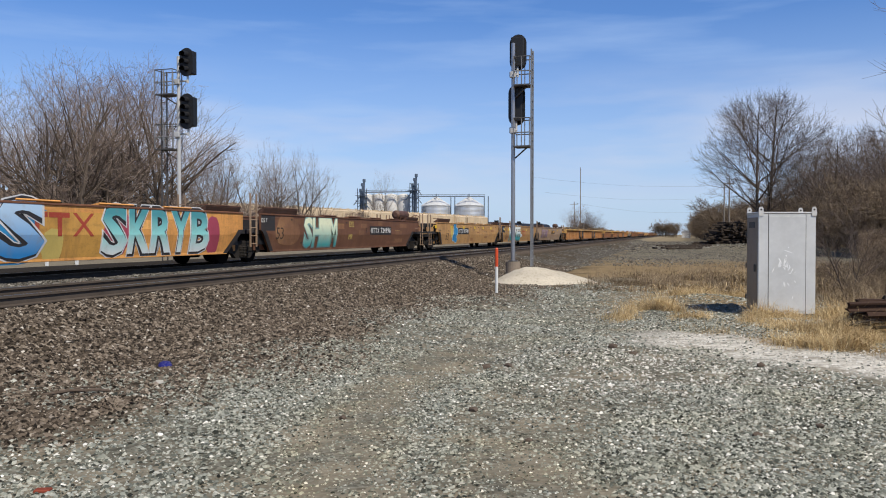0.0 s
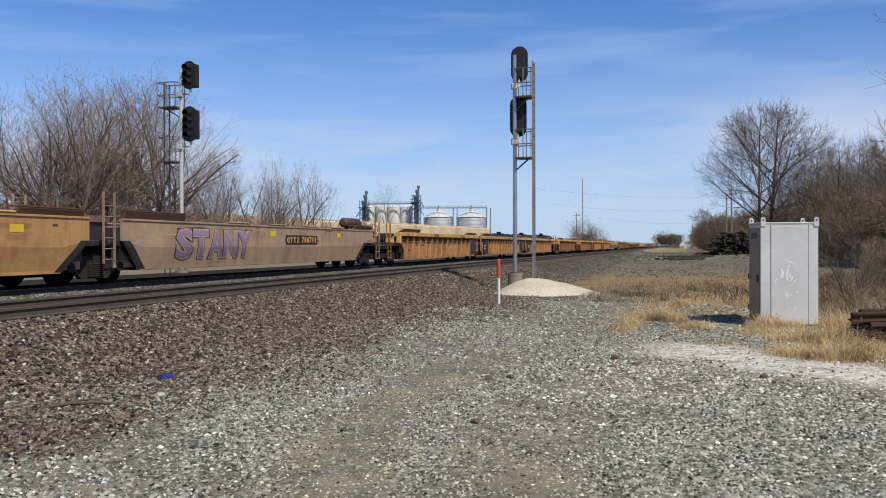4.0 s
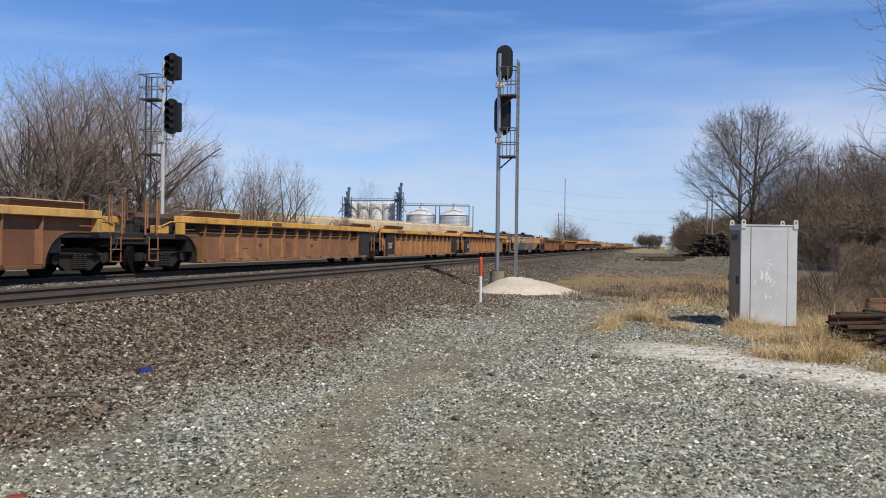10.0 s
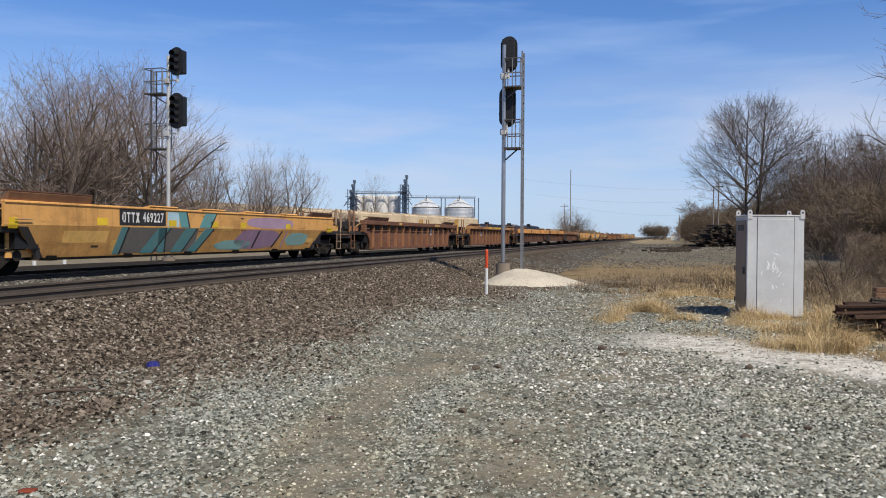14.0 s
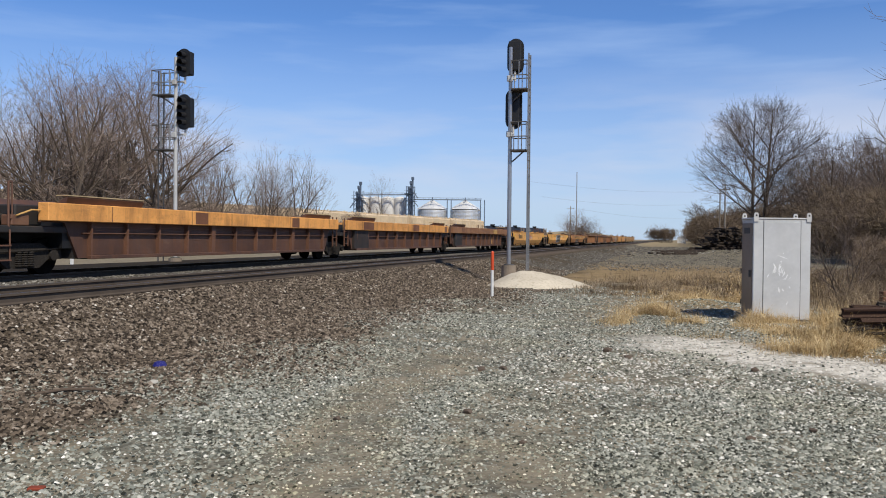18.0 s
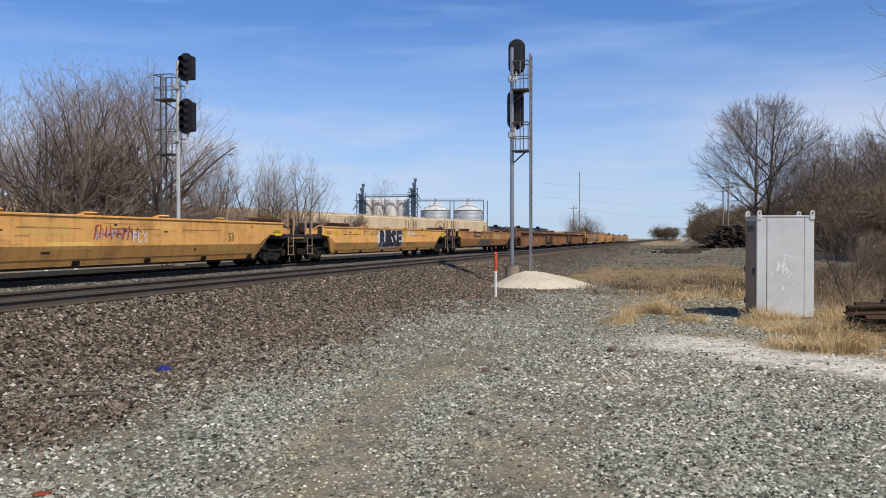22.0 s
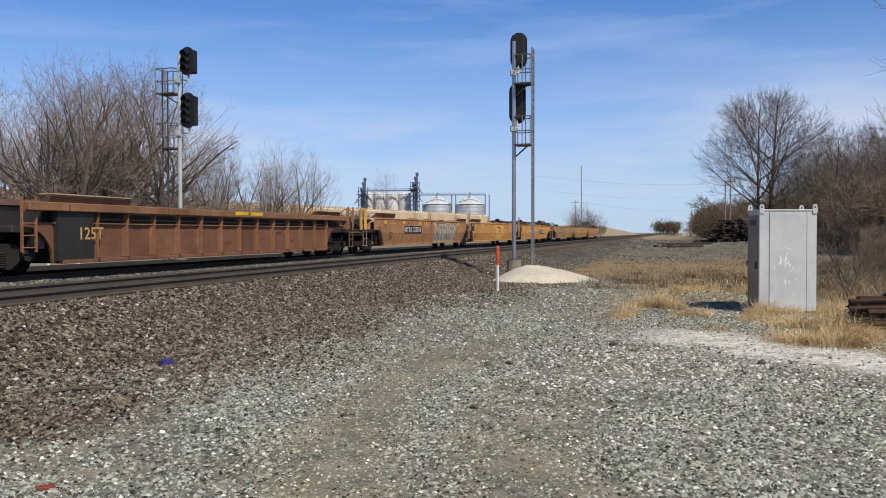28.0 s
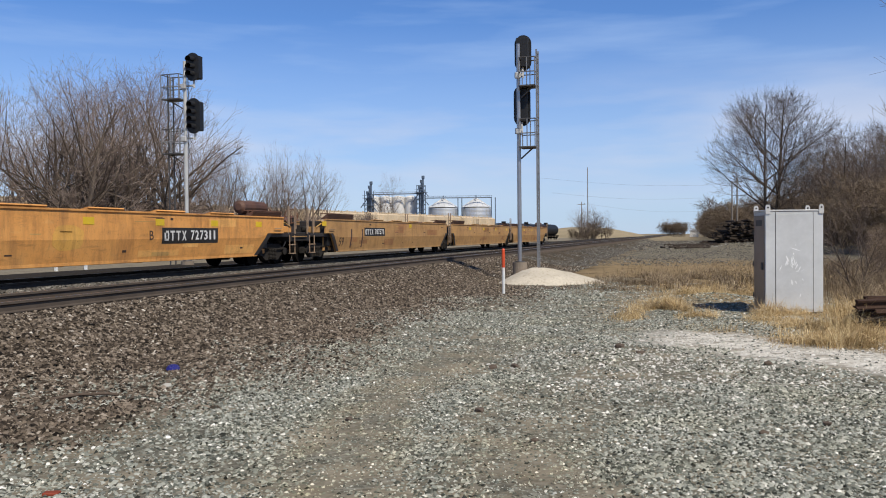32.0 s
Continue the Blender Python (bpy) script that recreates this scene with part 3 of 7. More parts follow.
M["g_pink"] = plain("magenta_spray", (0.40, 0.06, 0.10), 0.5, 0, 3, (0.3, 0.1, 0.05))
M["g_yellow"] = plain("pale_yellow_spray", (0.66, 0.50, 0.14), 0.5, 0, 3, (0.4, 0.3, 0.1))
M["g_purple"] = fade_spray("violet_spray", (0.12, 0.085, 0.15), (0.34, 0.21, 0.30), -0.5, 0.5)
M["g_dark"] = plain("black_spray", (0.03, 0.028, 0.03), 0.5, 0, 3, (0.12, 0.08, 0.06))
M["g_silver"] = fade_spray("silver_spray", (0.26, 0.20, 0.14), (0.42, 0.35, 0.26), -0.5, 0.5)
M["g_tin"] = fade_spray("light_silver_spray", (0.28, 0.24, 0.18), (0.44, 0.38, 0.28), -0.5, 0.5)
M["g_white"] = plain("white_spray", (0.72, 0.72, 0.70), 0.5, 0, 3, (0.4, 0.35, 0.3))
M["g_green"] = fade_spray("sea_green_spray", (0.10, 0.27, 0.27), (0.26, 0.45, 0.40), -0.4, 0.4)

TOP, MID, LOW, SIDE = 1.66, 0.96, 0.25, 1.42


def side_shell(bm, sgn, stations, top, slope, thick=0.07, mid=MID, back=0.0):
    """A car side over stations (y, height of its lower edge); below mid it leans in by slope."""
    def xz(z, inner):
        x = SIDE - back - (slope * (mid - z) / (mid - LOW) if z < mid else 0.0) - (thick if inner else 0.0)
        return (sgn * x, z)
    rows = []
    for y, zb in stations:
        zm = max(mid, zb + 0.02)
        ring = [xz(zb, False), xz(zm, False), xz(top, False), xz(top, True), xz(zm, True), xz(zb, True)]
        rows.append([bm.verts.new((x, y, z)) for x, z in ring])
    for p, q in zip(rows, rows[1:]):
        for k in range(6):
            f = (p[k], p[(k + 1) % 6], q[(k + 1) % 6], q[k])
            bm.faces.new(f if sgn > 0 else f[::-1])
    bm.faces.new(rows[0])
    bm.faces.new(rows[-1][::-1])
    bmesh.ops.recalc_face_normals(bm, faces=bm.faces)
    return bm


SHARED = {}


def shared(key, maker, mat):
    if key not in SHARED:
        bm = maker()
        me = bpy.data.meshes.new(key)
        bm.to_mesh(me)
        bm.free()
        me.materials.append(M[mat])
        SHARED[key] = me
    return SHARED[key]


def side_frame_mesh():
    bm = prism(B(), [(-1.15, 0.36), (-1.15, 0.58), (-0.75, 0.62), (-0.5, 0.74), (0.5, 0.74), (0.75, 0.62), (1.15, 0.58), (1.15, 0.36), (0.75, 0.38), (0.45, 0.17), (-0.45, 0.17), (-0.75, 0.38)], "x", -0.07, 0.07)
    for y in (-0.87, 0.87):
        rod(bm, (-0.05, y, 0.46), (0.13, y, 0.46), 0.13, seg=10)
    return bm


def wheel_mesh():
    bm = B()
    rod(bm, (-0.065, 0, 0), (0.065, 0, 0), 0.42, seg=22)
    rod(bm, (-0.085, 0, 0), (-0.06, 0, 0), 0.455, seg=22)
    rod(bm, (0.06, 0, 0), (0.11, 0, 0), 0.12, seg=12)
    return bm


def spring_mesh():
    bm = B()
    prof = []
    for z in range(7):
        prof += [(0.06, 0.21 + 0.05 * z), (0.085, 0.225 + 0.05 * z), (0.085, 0.24 + 0.05 * z), (0.06, 0.255 + 0.05 * z)]
    return lathe(bm, prof, 8)


def truck(car, y):
    bol = same_part("truck", shared("truck_bolster", lambda: box(B(), -1.05, 1.05, -0.22, 0.22, 0.50, 0.78, 0.03), "grime"), car, (0, y, 0))
    bol["label"] = "grimy black steel truck"
    for s in (-1, 1):
        same_part("side_frame", shared("side_frame", side_frame_mesh, "truck"), bol, (s * 1.0, 0, 0), (0, 0, 0 if s > 0 else 180))
        for y in (-0.18, 0.0, 0.18):
            same_part("spring", shared("spring", spring_mesh, "truck"), bol, (s * 1.08, y, 0))
        for w in (-0.87, 0.87):
            same_part("wheel", shared("wheel", wheel_mesh, "grime"), bol, (s * 0.75, w, 0.42), (0, 0, 0 if s > 0 else 180))
    for w in (-0.87, 0.87):
        same_part("axle", shared("axle", lambda: rod(B(), (-0.75, 0, 0), (0.75, 0, 0), 0.08, seg=8), "grime"), bol, (0, w, 0.42))


def ladder_mesh(tall=2.45):
    bm = B()
    for y in (-0.2, 0.2):
        box(bm, -0.025, 0.025, y - 0.02, y + 0.02, 0.55, tall)
    for k in range(int((tall - 0.6) / 0.27)):
        rod(bm, (0, -0.2, 0.65 + 0.27 * k), (0, 0.2, 0.65 + 0.27 * k), 0.014, seg=6)
    return bm


def stanchion_mesh():
    bm = B()
    for y in (-0.26, 0.26):
        rod(bm, (0, y - 0.05, 1.1), (0, y - 0.05, 2.1), 0.026, seg=6)
        rod(bm, (0, y - 0.05, 2.1), (0, y + 0.05, 2.1), 0.018, seg=6)
        rod(bm, (0, y + 0.05, 1.3), (0, y + 0.05, 2.1), 0.018, seg=6)
        rod(bm, (0, y - 0.05, 1.3), (0, y + 0.05, 1.3), 0.02, seg=6)
    return bm


def step_mesh():
    bm = B()
    for y in (-0.2, 0.2):
        rod(bm, (0, y, 1.05), (0, y, 0.38), 0.018, seg=6)
    for z in (0.38, 0.7):
        box(bm, -0.05, 0.05, -0.2, 0.2, z - 0.015, z + 0.015)
    return bm


def brake_wheel_mesh():
    bm = B()
    for k in range(16):
        a, c = k * math.tau / 16, (k + 1) * math.tau / 16
        rod(bm, (0, 0.28 * math.cos(a), 0.28 * math.sin(a)), (0, 0.28 * math.cos(c), 0.28 * math.sin(c)), 0.02, seg=5, caps=False)
    for k in range(4):
        rod(bm, (0, 0, 0), (0, 0.28 * math.cos(k * 1.571), 0.28 * math.sin(k * 1.571)), 0.015, seg=5, caps=False)
    return bm


def hose_mesh():
    bm = B()
    pts = [(0, 0.0, 1.1), (0, 0.12, 0.75), (0, 0.35, 0.55), (0, 0.6, 0.6)]
    for a, c in zip(pts, pts[1:]):
        rod(bm, a, c, 0.025, seg=6)
    return bm


def tank_mesh():
    bm = B()
    rod(bm, (0.0, -0.75, 0), (0.0, 0.75, 0), 0.23, seg=14)
    rod(bm, (0.0, -0.82, 0), (0.0, -0.75, 0), 0.12, 0.23, seg=14)
    rod(bm, (0.0, 0.75, 0), (0.0, 0.82, 0), 0.23, 0.12, seg=14)
    for y in (-0.5, 0.5):
        box(bm, -0.2, 0.2, y - 0.04, y + 0.04, -0.3, -0.15)
    return bm


SLOPE, RECESS, CREASE = {}, {}, {}


def drape(me, car, z0, along_y):
    """Lays a flat sign on the car side, which leans in below its crease. along_y: the sign's mesh is in text axes."""
    sl, mid = SLOPE.get(car.name, 0.0), CREASE.get(car.name, MID)
    if sl < 0.05:
        if along_y < 2 and RECESS.get(car.name):
            me.transform(Matrix.Translation((0, 0, -RECESS[car.name]) if along_y else (-RECESS[car.name], 0, 0)))
        return me
    bm = bmesh.new()
    bm.from_mesh(me)
    cut = Vector((0, mid - z0, 0)) if along_y else Vector((0, 0, mid))
    nrm = Vector((0, 1, 0)) if along_y else Vector((0, 0, 1))
    bmesh.ops.bisect_plane(bm, geom=bm.verts[:] + bm.edges[:] + bm.faces[:], plane_co=cut, plane_no=nrm)
    for v in bm.verts:
        z = v.co.y + z0 if along_y else v.co.z
        if z < mid:
            d = sl * (mid - z) / (mid - LOW)
            if along_y:
                v.co.z -= d
            else:
                v.co.x -= d
    bm.to_mesh(me)
    bm.free()
    return me


def decal(car, name, words, size, mat, y, z, fat=0.0, squash=1.0, out=0.006, label=""):
    ob = same_part(name, drape(text_mesh(words, size, mat, fat, name, squash), car, z, 2 if out > 0.03 else 1), car, (SIDE + out, y, z), (90, 0, 90))
    if label:
        ob["label"] = label
    return ob


def patch(car, name, mat, y0, y1, z0, z1, out=0.005, label="", skew=0.0):
    bm = prism(B(), [(y0, z0), (y1, z0), (y1 + skew, z1), (y0 + skew, z1)], "x", SIDE, SIDE + out)
    ob = part(name, bm, mat, car, label)
    drape(ob.data, car, 0, False)
    return ob


def blob(car, name, mat, yc, zc, ry, rz, out=0.004, label="", seed=1):
    """A ragged sprayed area."""
    rnd = random.Random(seed)
    pts = []
    for k in range(26):
        a = k * math.tau / 26
        q = 1 + 0.16 * noise.noise((math.cos(a) * 1.6 + seed * 2.3, math.sin(a) * 1.6, 0.5)) + rnd.uniform(-0.03, 0.03)
        pts.append((yc + ry * q * math.copysign(abs(math.cos(a)) ** 0.7, math.cos(a)), max(LOW + 0.05, min(TOP - 0.03, zc + rz * q * math.copysign(abs(math.sin(a)) ** 0.7, math.sin(a))))))
    bm = prism(B(), pts, "x", SIDE, SIDE + out)
    ob = part(name, bm, mat, car, label)
    drape(ob.data, car, 0, False)
    return ob


def scrawl(car, mat, y0, y1, zc, rz, seed, out=0.006, strokes=9):
    """A scribble of slanted and bent spray strokes that spell nothing."""
    rnd = random.Random(seed)
    step = (y1 - y0) / strokes
    for k in range(strokes):
        y, w = y0 + k * step, rnd.uniform(0.035, 0.06)
        za, zb, lean = zc - rz * rnd.uniform(0.5, 1.0), zc + rz * rnd.uniform(0.5, 1.0), rnd.uniform(-0.3, 0.5) * step
        bm = prism(B(), [(y, za), (y + w, za), (y + w + lean, zb), (y + lean, zb)], "x", SIDE, SIDE + out)
        drape(part("graffiti_stroke", bm, mat, car, "loose sprayed stroke").data, car, 0, False)
        zm, zn = rnd.uniform(za, zb), rnd.uniform(za, zb)
        bm = prism(B(), [(y + w, zm), (y + step, zn), (y + step, zn + w), (y + w, zm + w)], "x", SIDE, SIDE + out - 0.001)
        drape(part("graffiti_stroke", bm, mat, car, "loose sprayed stroke").data, car, 0, False)


def piece_of_letters(car, words, y0, y1, zc, size, mat, back="g_dark", rim="g_white", seed=1, slant=0.0):
    """Wide outlined letters sprayed side by side."""
    step = (y1 - y0) / len(words)
    rnd = random.Random(seed)
    for k, ch in enumerate(words):
        y = y0 + (k + 0.5) * step
        for m, fat, out in ((back, 0.085, 0.008), (rim, 0.068, 0.012), (mat, 0.028, 0.016)):
            me = text_mesh(ch, size, m, fat * size, "graffiti_letter")
            w = max(v.co.x for v in me.vertices) - min(v.co.x for v in me.vertices)
            me.transform(Matrix.Diagonal((step * (1.12 if m == back else 1.0) / max(w, 0.1), 1, 1, 1)) @ Matrix.Shear("XY", 4, (slant + rnd.uniform(0.0, 0.16), 0)))
            same_part("graffiti_letter", drape(me, car, zc, True), car, (SIDE + out, y, zc), (90, 0, 90))


def stripes_logo(car, mat, y0, y1, z0, z1):
    """The owner's mark as plain bars: two tees and a cross."""
    w, t = (y1 - y0) / 3, (z1 - z0) * 0.22
    bm = B()
    for k in (0, 1):
        box(bm, SIDE, SIDE + 0.006, y0 + k * w * 0.95, y0 + (k + 1) * w * 0.95 - 0.03, z1 - t, z1)
        c = y0 + (k + 0.5) * w * 0.95
        box(bm, SIDE, SIDE + 0.006, c - t * 0.55, c + t * 0.55, z0, z1 - t)
    a, c = y0 + 2 * w, y1
    prism(bm, [(a, z0), (a + t, z0), (c, z1), (c - t, z1)], "x", SIDE, SIDE + 0.006)
    prism(bm, [(c - t, z0), (c, z0), (a + t, z1), (a, z1)], "x", SIDE, SIDE + 0.007)
    ob = part("owner_mark", bm, mat, car, "worn painted mark of plain bars")
    drape(ob.data, car, 0, False)
    return ob


def number_panel(car, digits, y0, y1, z, tall, mat="lettering", panel=True):
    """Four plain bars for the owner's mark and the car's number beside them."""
    if panel:
        patch(car, "number_panel", "plate", y0 - 0.1, y1 + 0.1, z - tall * 0.8, z + tall * 0.8, 0.004, "black number panel")
    w = (y1 - y0)
    bm, h, t, q = B(), tall * 0.5, tall * 0.2, w * 0.105
    lo, hi = SIDE, SIDE + 0.008
    for a, c, e, f in ((0.0, 0.25, -h, h), (0.0, 0.7, h - t, h), (0.0, 0.7, -h, -h + t), (0.55, 0.75, -h + t, h - t), (1.0, 1.75, h - t, h), (1.28, 1.48, -h, h - t), (2.0, 2.75, h - t, h), (2.28, 2.48, -h, h - t)):
        box(bm, lo, hi, y0 + a * q, y0 + c * q, z + e, z + f)
    a, c = y0 + 3.0 * q, y0 + 3.8 * q
    prism(bm, [(a, z - h), (a + t, z - h), (c, z + h), (c - t, z + h)], "x", lo, hi)
    prism(bm, [(c - t, z - h), (c, z - h), (a + t, z + h), (a, z + h)], "x", lo, hi + 0.001)
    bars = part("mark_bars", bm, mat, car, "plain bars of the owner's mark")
    drape(bars.data, car, 0, False)
    step = w * 0.53 / len(digits)
    for k, ch in enumerate(digits):
        me = text_mesh(ch, tall * 1.35, mat, 0.008, "digit")
        wd = max(v.co.x for v in me.vertices) - min(v.co.x for v in me.vertices)
        me.transform(Matrix.Diagonal((min(1.6, step * 0.8 / wd), 1, 1, 1)))
        same_part("digit", drape(me, car, z, True), car, (SIDE + 0.008, y0 + w * 0.47 + (k + 0.5) * step, z), (90, 0, 90))


POSTED = {(13, -1), (24, 1)}  # cars and ends with flat yellow posts
START = {}  # where each car's upper side begins


def well_car(y0, y1, left, right, style, body, chord, label, ends="p_black", flaps=True, seed=0, tall=TOP):
    """One unit of the train between the joints at y0 and y1 (distances along the track at the start).
    left, right: 'a' where it shares a truck with its neighbour, 'c' where it has a truck and coupler of its own."""
    mid, half = (y0 + y1) / 2, (y1 - y0) / 2
    car = thing("well_car", label, "freight car", (TRAIN_TRACK, mid, RAIL_TOP), group="well cars of the freight train")
    flat = tall < TOP  # the low cars with a deep crease
    sl = SLOPE[car.name] = 0.25 if flat else {"smooth": 0.14, "rib": 0.0, "panel": 0.0, "single": 0.33}[style]
    crease = CREASE[car.name] = {12: 1.16, 20: 0.95}.get(seed, 0.80 if flat else MID)
    RECESS[car.name] = {"rib": 0.09, "panel": 0.10}.get(style, 0.0)
    worn = {"p_ribor": "p_worn", "p_rust": "p_wornrust", "p_brown": "p_wornbrown", "p_dark": "p_worndark"}.get(body, body)
    gear = worn if style in ("rib", "panel") else "p_grey"
    # where the upper side and the wheel arch's foot begin
    inset = {"rib": {"a": (0.50, 1.17), "c": (2.0, 2.97)}, "panel": {"a": (0.55, 1.35), "c": (2.0, 3.1)}}.get(style, {"a": (0.60, 1.02), "c": (2.0, 2.8)})
    brow = {-1: inset[left][0], 1: inset[right][0] if right == "a" else 1.5}
    deep = {"rib": 0.18, "panel": 0.40}.get(style, 0.0)  # depth of the top chord
    top, low = tall, LOW + ({19: 0.08, 20: 0.16}.get(seed, 0.04) if flat else 0.12 if style in ("smooth", "single") else 0.13 if style == "panel" else 0.04)
    a0, a1 = -half + brow[-1], -half + inset[left][1]
    b0, b1 = half - brow[1], half - inset[right][1]
    START[car.name] = a0
    arch = 1.12 if style != "panel" else top - deep - 0.03
    slant = 0.75 if style in ("smooth", "single") else 0.45
    stations = [(a0, arch), (a1 - 0.35, arch), (a1 - 0.35 + slant, low), (b1 + 0.35 - slant, low), (b1 + 0.35, arch), (b0, arch)]
    if style == "rib":  # rounded wheel arches
        w, steps = 0.85, 7
        arc = [(w * math.sin(j / steps * math.pi / 2), (arch - low) * math.cos(j / steps * math.pi / 2)) for j in range(steps + 1)]
        stations = [(a0, arch)] + [(a1 - 0.62 + p, low + q) for p, q in arc] + [(b1 + 0.62 - p, low + q) for p, q in arc[::-1]] + [(b0, arch)]
    for s in (1, -1):
        part("side_wall", side_shell(B(), s, stations, top - (deep + 0.26 if style == "rib" and seed != 8 else deep), sl, mid=crease, back=RECESS[car.name]), body, car)
    # lower sill and top chord
    for s in (1, -1):
        xo = SIDE + {"rib": 0.12, "panel": 0.13}.get(style, 0.03)
        if style in ("smooth", "single"):
            bm = box(B(), min(s * (SIDE - 0.10), s * xo), max(s * (SIDE - 0.10), s * xo), a0, b0, top - 0.02, top + 0.035, 0.01)
        else:
            bm = box(B(), min(s * (SIDE - 0.17), s * xo), max(s * (SIDE - 0.17), s * xo), a0, b0, top - deep, top + 0.02, 0.015)
        part("top_chord", bm, chord, car, "worn top rail of the car side")
        if deep and seed != 8:  # the open slot below the chord, its two pipes, and the joints of the chord
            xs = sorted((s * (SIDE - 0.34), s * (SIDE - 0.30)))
            # black liner put in for the shade inside the slot
            part("slot_plate", box(B(), *xs, a1 + 0.1, b1 - 0.1, top - deep - 0.34, top - deep + 0.04), "p_black", car, "black liner standing in for the shade in the slot")
            if s > 0:
                for dz in ((0.17,) if style == "rib" else (0.12, 0.21)):
                    part("slot_pipe", rod(B(), (SIDE - 0.11, a1 + 0.5, top - deep - dz), (SIDE - 0.11, b1 - 0.5, top - deep - dz), 0.014, seg=6), worn, car)
                part("ledge", box(B(), SIDE - 0.30, SIDE - 0.02, a1 + 0.2, b1 - 0.2, top - deep - 0.285, top - deep - 0.262), worn, car)
                jr = random.Random(seed + 9)
                for q in range(5):
                    y = a0 + (b0 - a0) * (q + 0.3 + 0.5 * jr.random()) / 5
                    part("chord_joint", box(B(), xo, xo + 0.004, y, y + 0.02, top - deep + 0.01, top), "p_dark", car)
                    if q % 2 == seed % 2:
                        part("chord_patch", box(B(), xo, xo + 0.003, y + 0.2, y + jr.uniform(0.7, 1.6), top - deep + 0.03, top - 0.02), jr.choice(("p_rust", "p_chord", "p_brown")), car)
        xs = (s * (SIDE - sl - 0.09), s * (SIDE - sl + 0.035))
        part("side_sill", box(B(), min(xs), max(xs), a1 + 0.4, b1 - 0.4, low - 0.03, low + 0.06, 0.01), body, car)
    if style in ("rib", "panel"):
        n_ribs = 13 if style == "rib" else 11
        rib = shared("rib_" + style + worn, lambda: prism(B(), [(-0.09, low + 0.02), (0.03, low + 0.02), (0.03, 1.1), (0.065, top - deep), (-0.09, top - deep)], "y", -0.027, 0.027) if style == "rib" else prism(B(), [(-0.09, low + 0.02), (0.03, low + 0.02), (0.05, top - deep), (-0.09, top - deep)], "y", -0.03, 0.03), worn)
        ya = -half + 2.78 if ends and left == "a" and style == "rib" else a1 + 0.45
        yb = half - 2.62 if ends and right == "a" and style == "rib" else b1 - 0.45
        ys = [ya + (yb - ya) * k / (n_ribs - 1) for k in range(n_ribs)]
        for s in (1, -1):
            for k, y in enumerate(ys):
                r = same_part("rib", rib, car, (s * (SIDE - 0.02), y, 0), (0, 0, 0 if s > 0 else 180))
                if k in (4, 8):
                    r.scale.y = 2.2 if style == "rib" else 3.2
                if s > 0 and style == "rib":
                    same_part("rib_foot", shared("rib_foot", lambda: box(B(), -0.05, 0.05, -0.045, 0.045, low + 0.0, low + 0.09, 0.01), "p_dark"), car, (SIDE, y, 0))
        for ya, yb in zip(ys, ys[1:]):
            part("bay_plate", box(B(), SIDE - RECESS[car.name], SIDE - RECESS[car.name] + 0.003, ya + 0.06, yb - 0.06, low + 0.07, top - deep - 0.30), body, car)
        for ya, yb in zip(ys, ys[1:]) if style == "rib" else ():  # slanted fillets beside the ribs
            bm = prism(B(), [(SIDE - 0.088, yb - 0.03), (SIDE - 0.04, yb - 0.03), (SIDE - 0.088, yb - 0.12)], "z", low + 0.08, top - deep - 0.30)
            part("bay_fillet", bm, body, car)
        rnd = random.Random(seed + 70)
        for k in rnd.sample(range(n_ribs - 1), 5):
            y, z = ys[k] + (ys[k + 1] - ys[k]) * 0.3, rnd.uniform(0.55, 1.1)
            patch(car, "stencil_bar", "p_dark", y, y + rnd.uniform(0.2, 0.45), z, z + rnd.uniform(0.03, 0.12), 0.0045)
    else:
        rnd = random.Random(seed + 40)
        for k in range(6):
            y, z = rnd.uniform(a1 + 0.6, b1 - 1.8), rnd.choice((rnd.uniform(1.02, tall - 0.22), rnd.uniform(0.45, 0.75)))
            patch(car, "faded_patch", {"p_gold": "p_light", "p_orange": "p_gold", "p_tan": "p_ribor"}.get(body, body), y, y + rnd.uniform(0.5, 1.8), z, z + rnd.uniform(0.10, 0.3), 0.0012 + 0.0003 * k)
        for k in range(7):
            y, z = a1 + 0.5 + (b1 - a1 - 1.2) * (k + rnd.random()) / 7, rnd.choice((tall - 0.22, tall - 0.18, 1.15, 0.62))
            patch(car, "stencil_bar", "brown_letter", y, y + rnd.uniform(0.08, 0.3), z, z + rnd.uniform(0.03, 0.07), 0.0034)
        for k in range(6):
            y, z = rnd.uniform(a1 + 0.6, b1 - 2.0), rnd.uniform(1.02, tall - 0.1)
            patch(car, "scratch", rnd.choice(("p_dark", "p_chord")), y, y + rnd.uniform(0.3, 1.3), z, z + rnd.uniform(0.012, 0.03), 0.0030, skew=rnd.uniform(-0.02, 0.02))
    if flat:  # sloping edges of the stiffening plates under the rail, and the dark seam above the sill
        for k in range(4):
            y = a1 + 1.2 + (b1 - a1 - 3.0) * k / 4
            patch(car, "plate_edge", "p_ribor", y, y + 0.5, tall - 0.30, tall - 0.27, 0.006)
            patch(car, "plate_edge", "p_ribor", y + 0.5, y + 2.0, tall - 0.30, tall - 0.28, 0.006)
            patch(car, "plate_edge", "p_ribor", y - 0.3, y - 0.26, tall - 0.05, tall - 0.02, 0.006, skew=-0.1)
        patch(car, "sill_seam", "p_rust", a1 + 0.6, b1 - 0.6, 0.47, 0.485, 0.006)
    # well floor and cross bearers
    part("well_floor", box(B(), -1.25, 1.25, a1 + 0.5, b1 - 0.5, low - 0.03, low + 0.03), "grime", car)
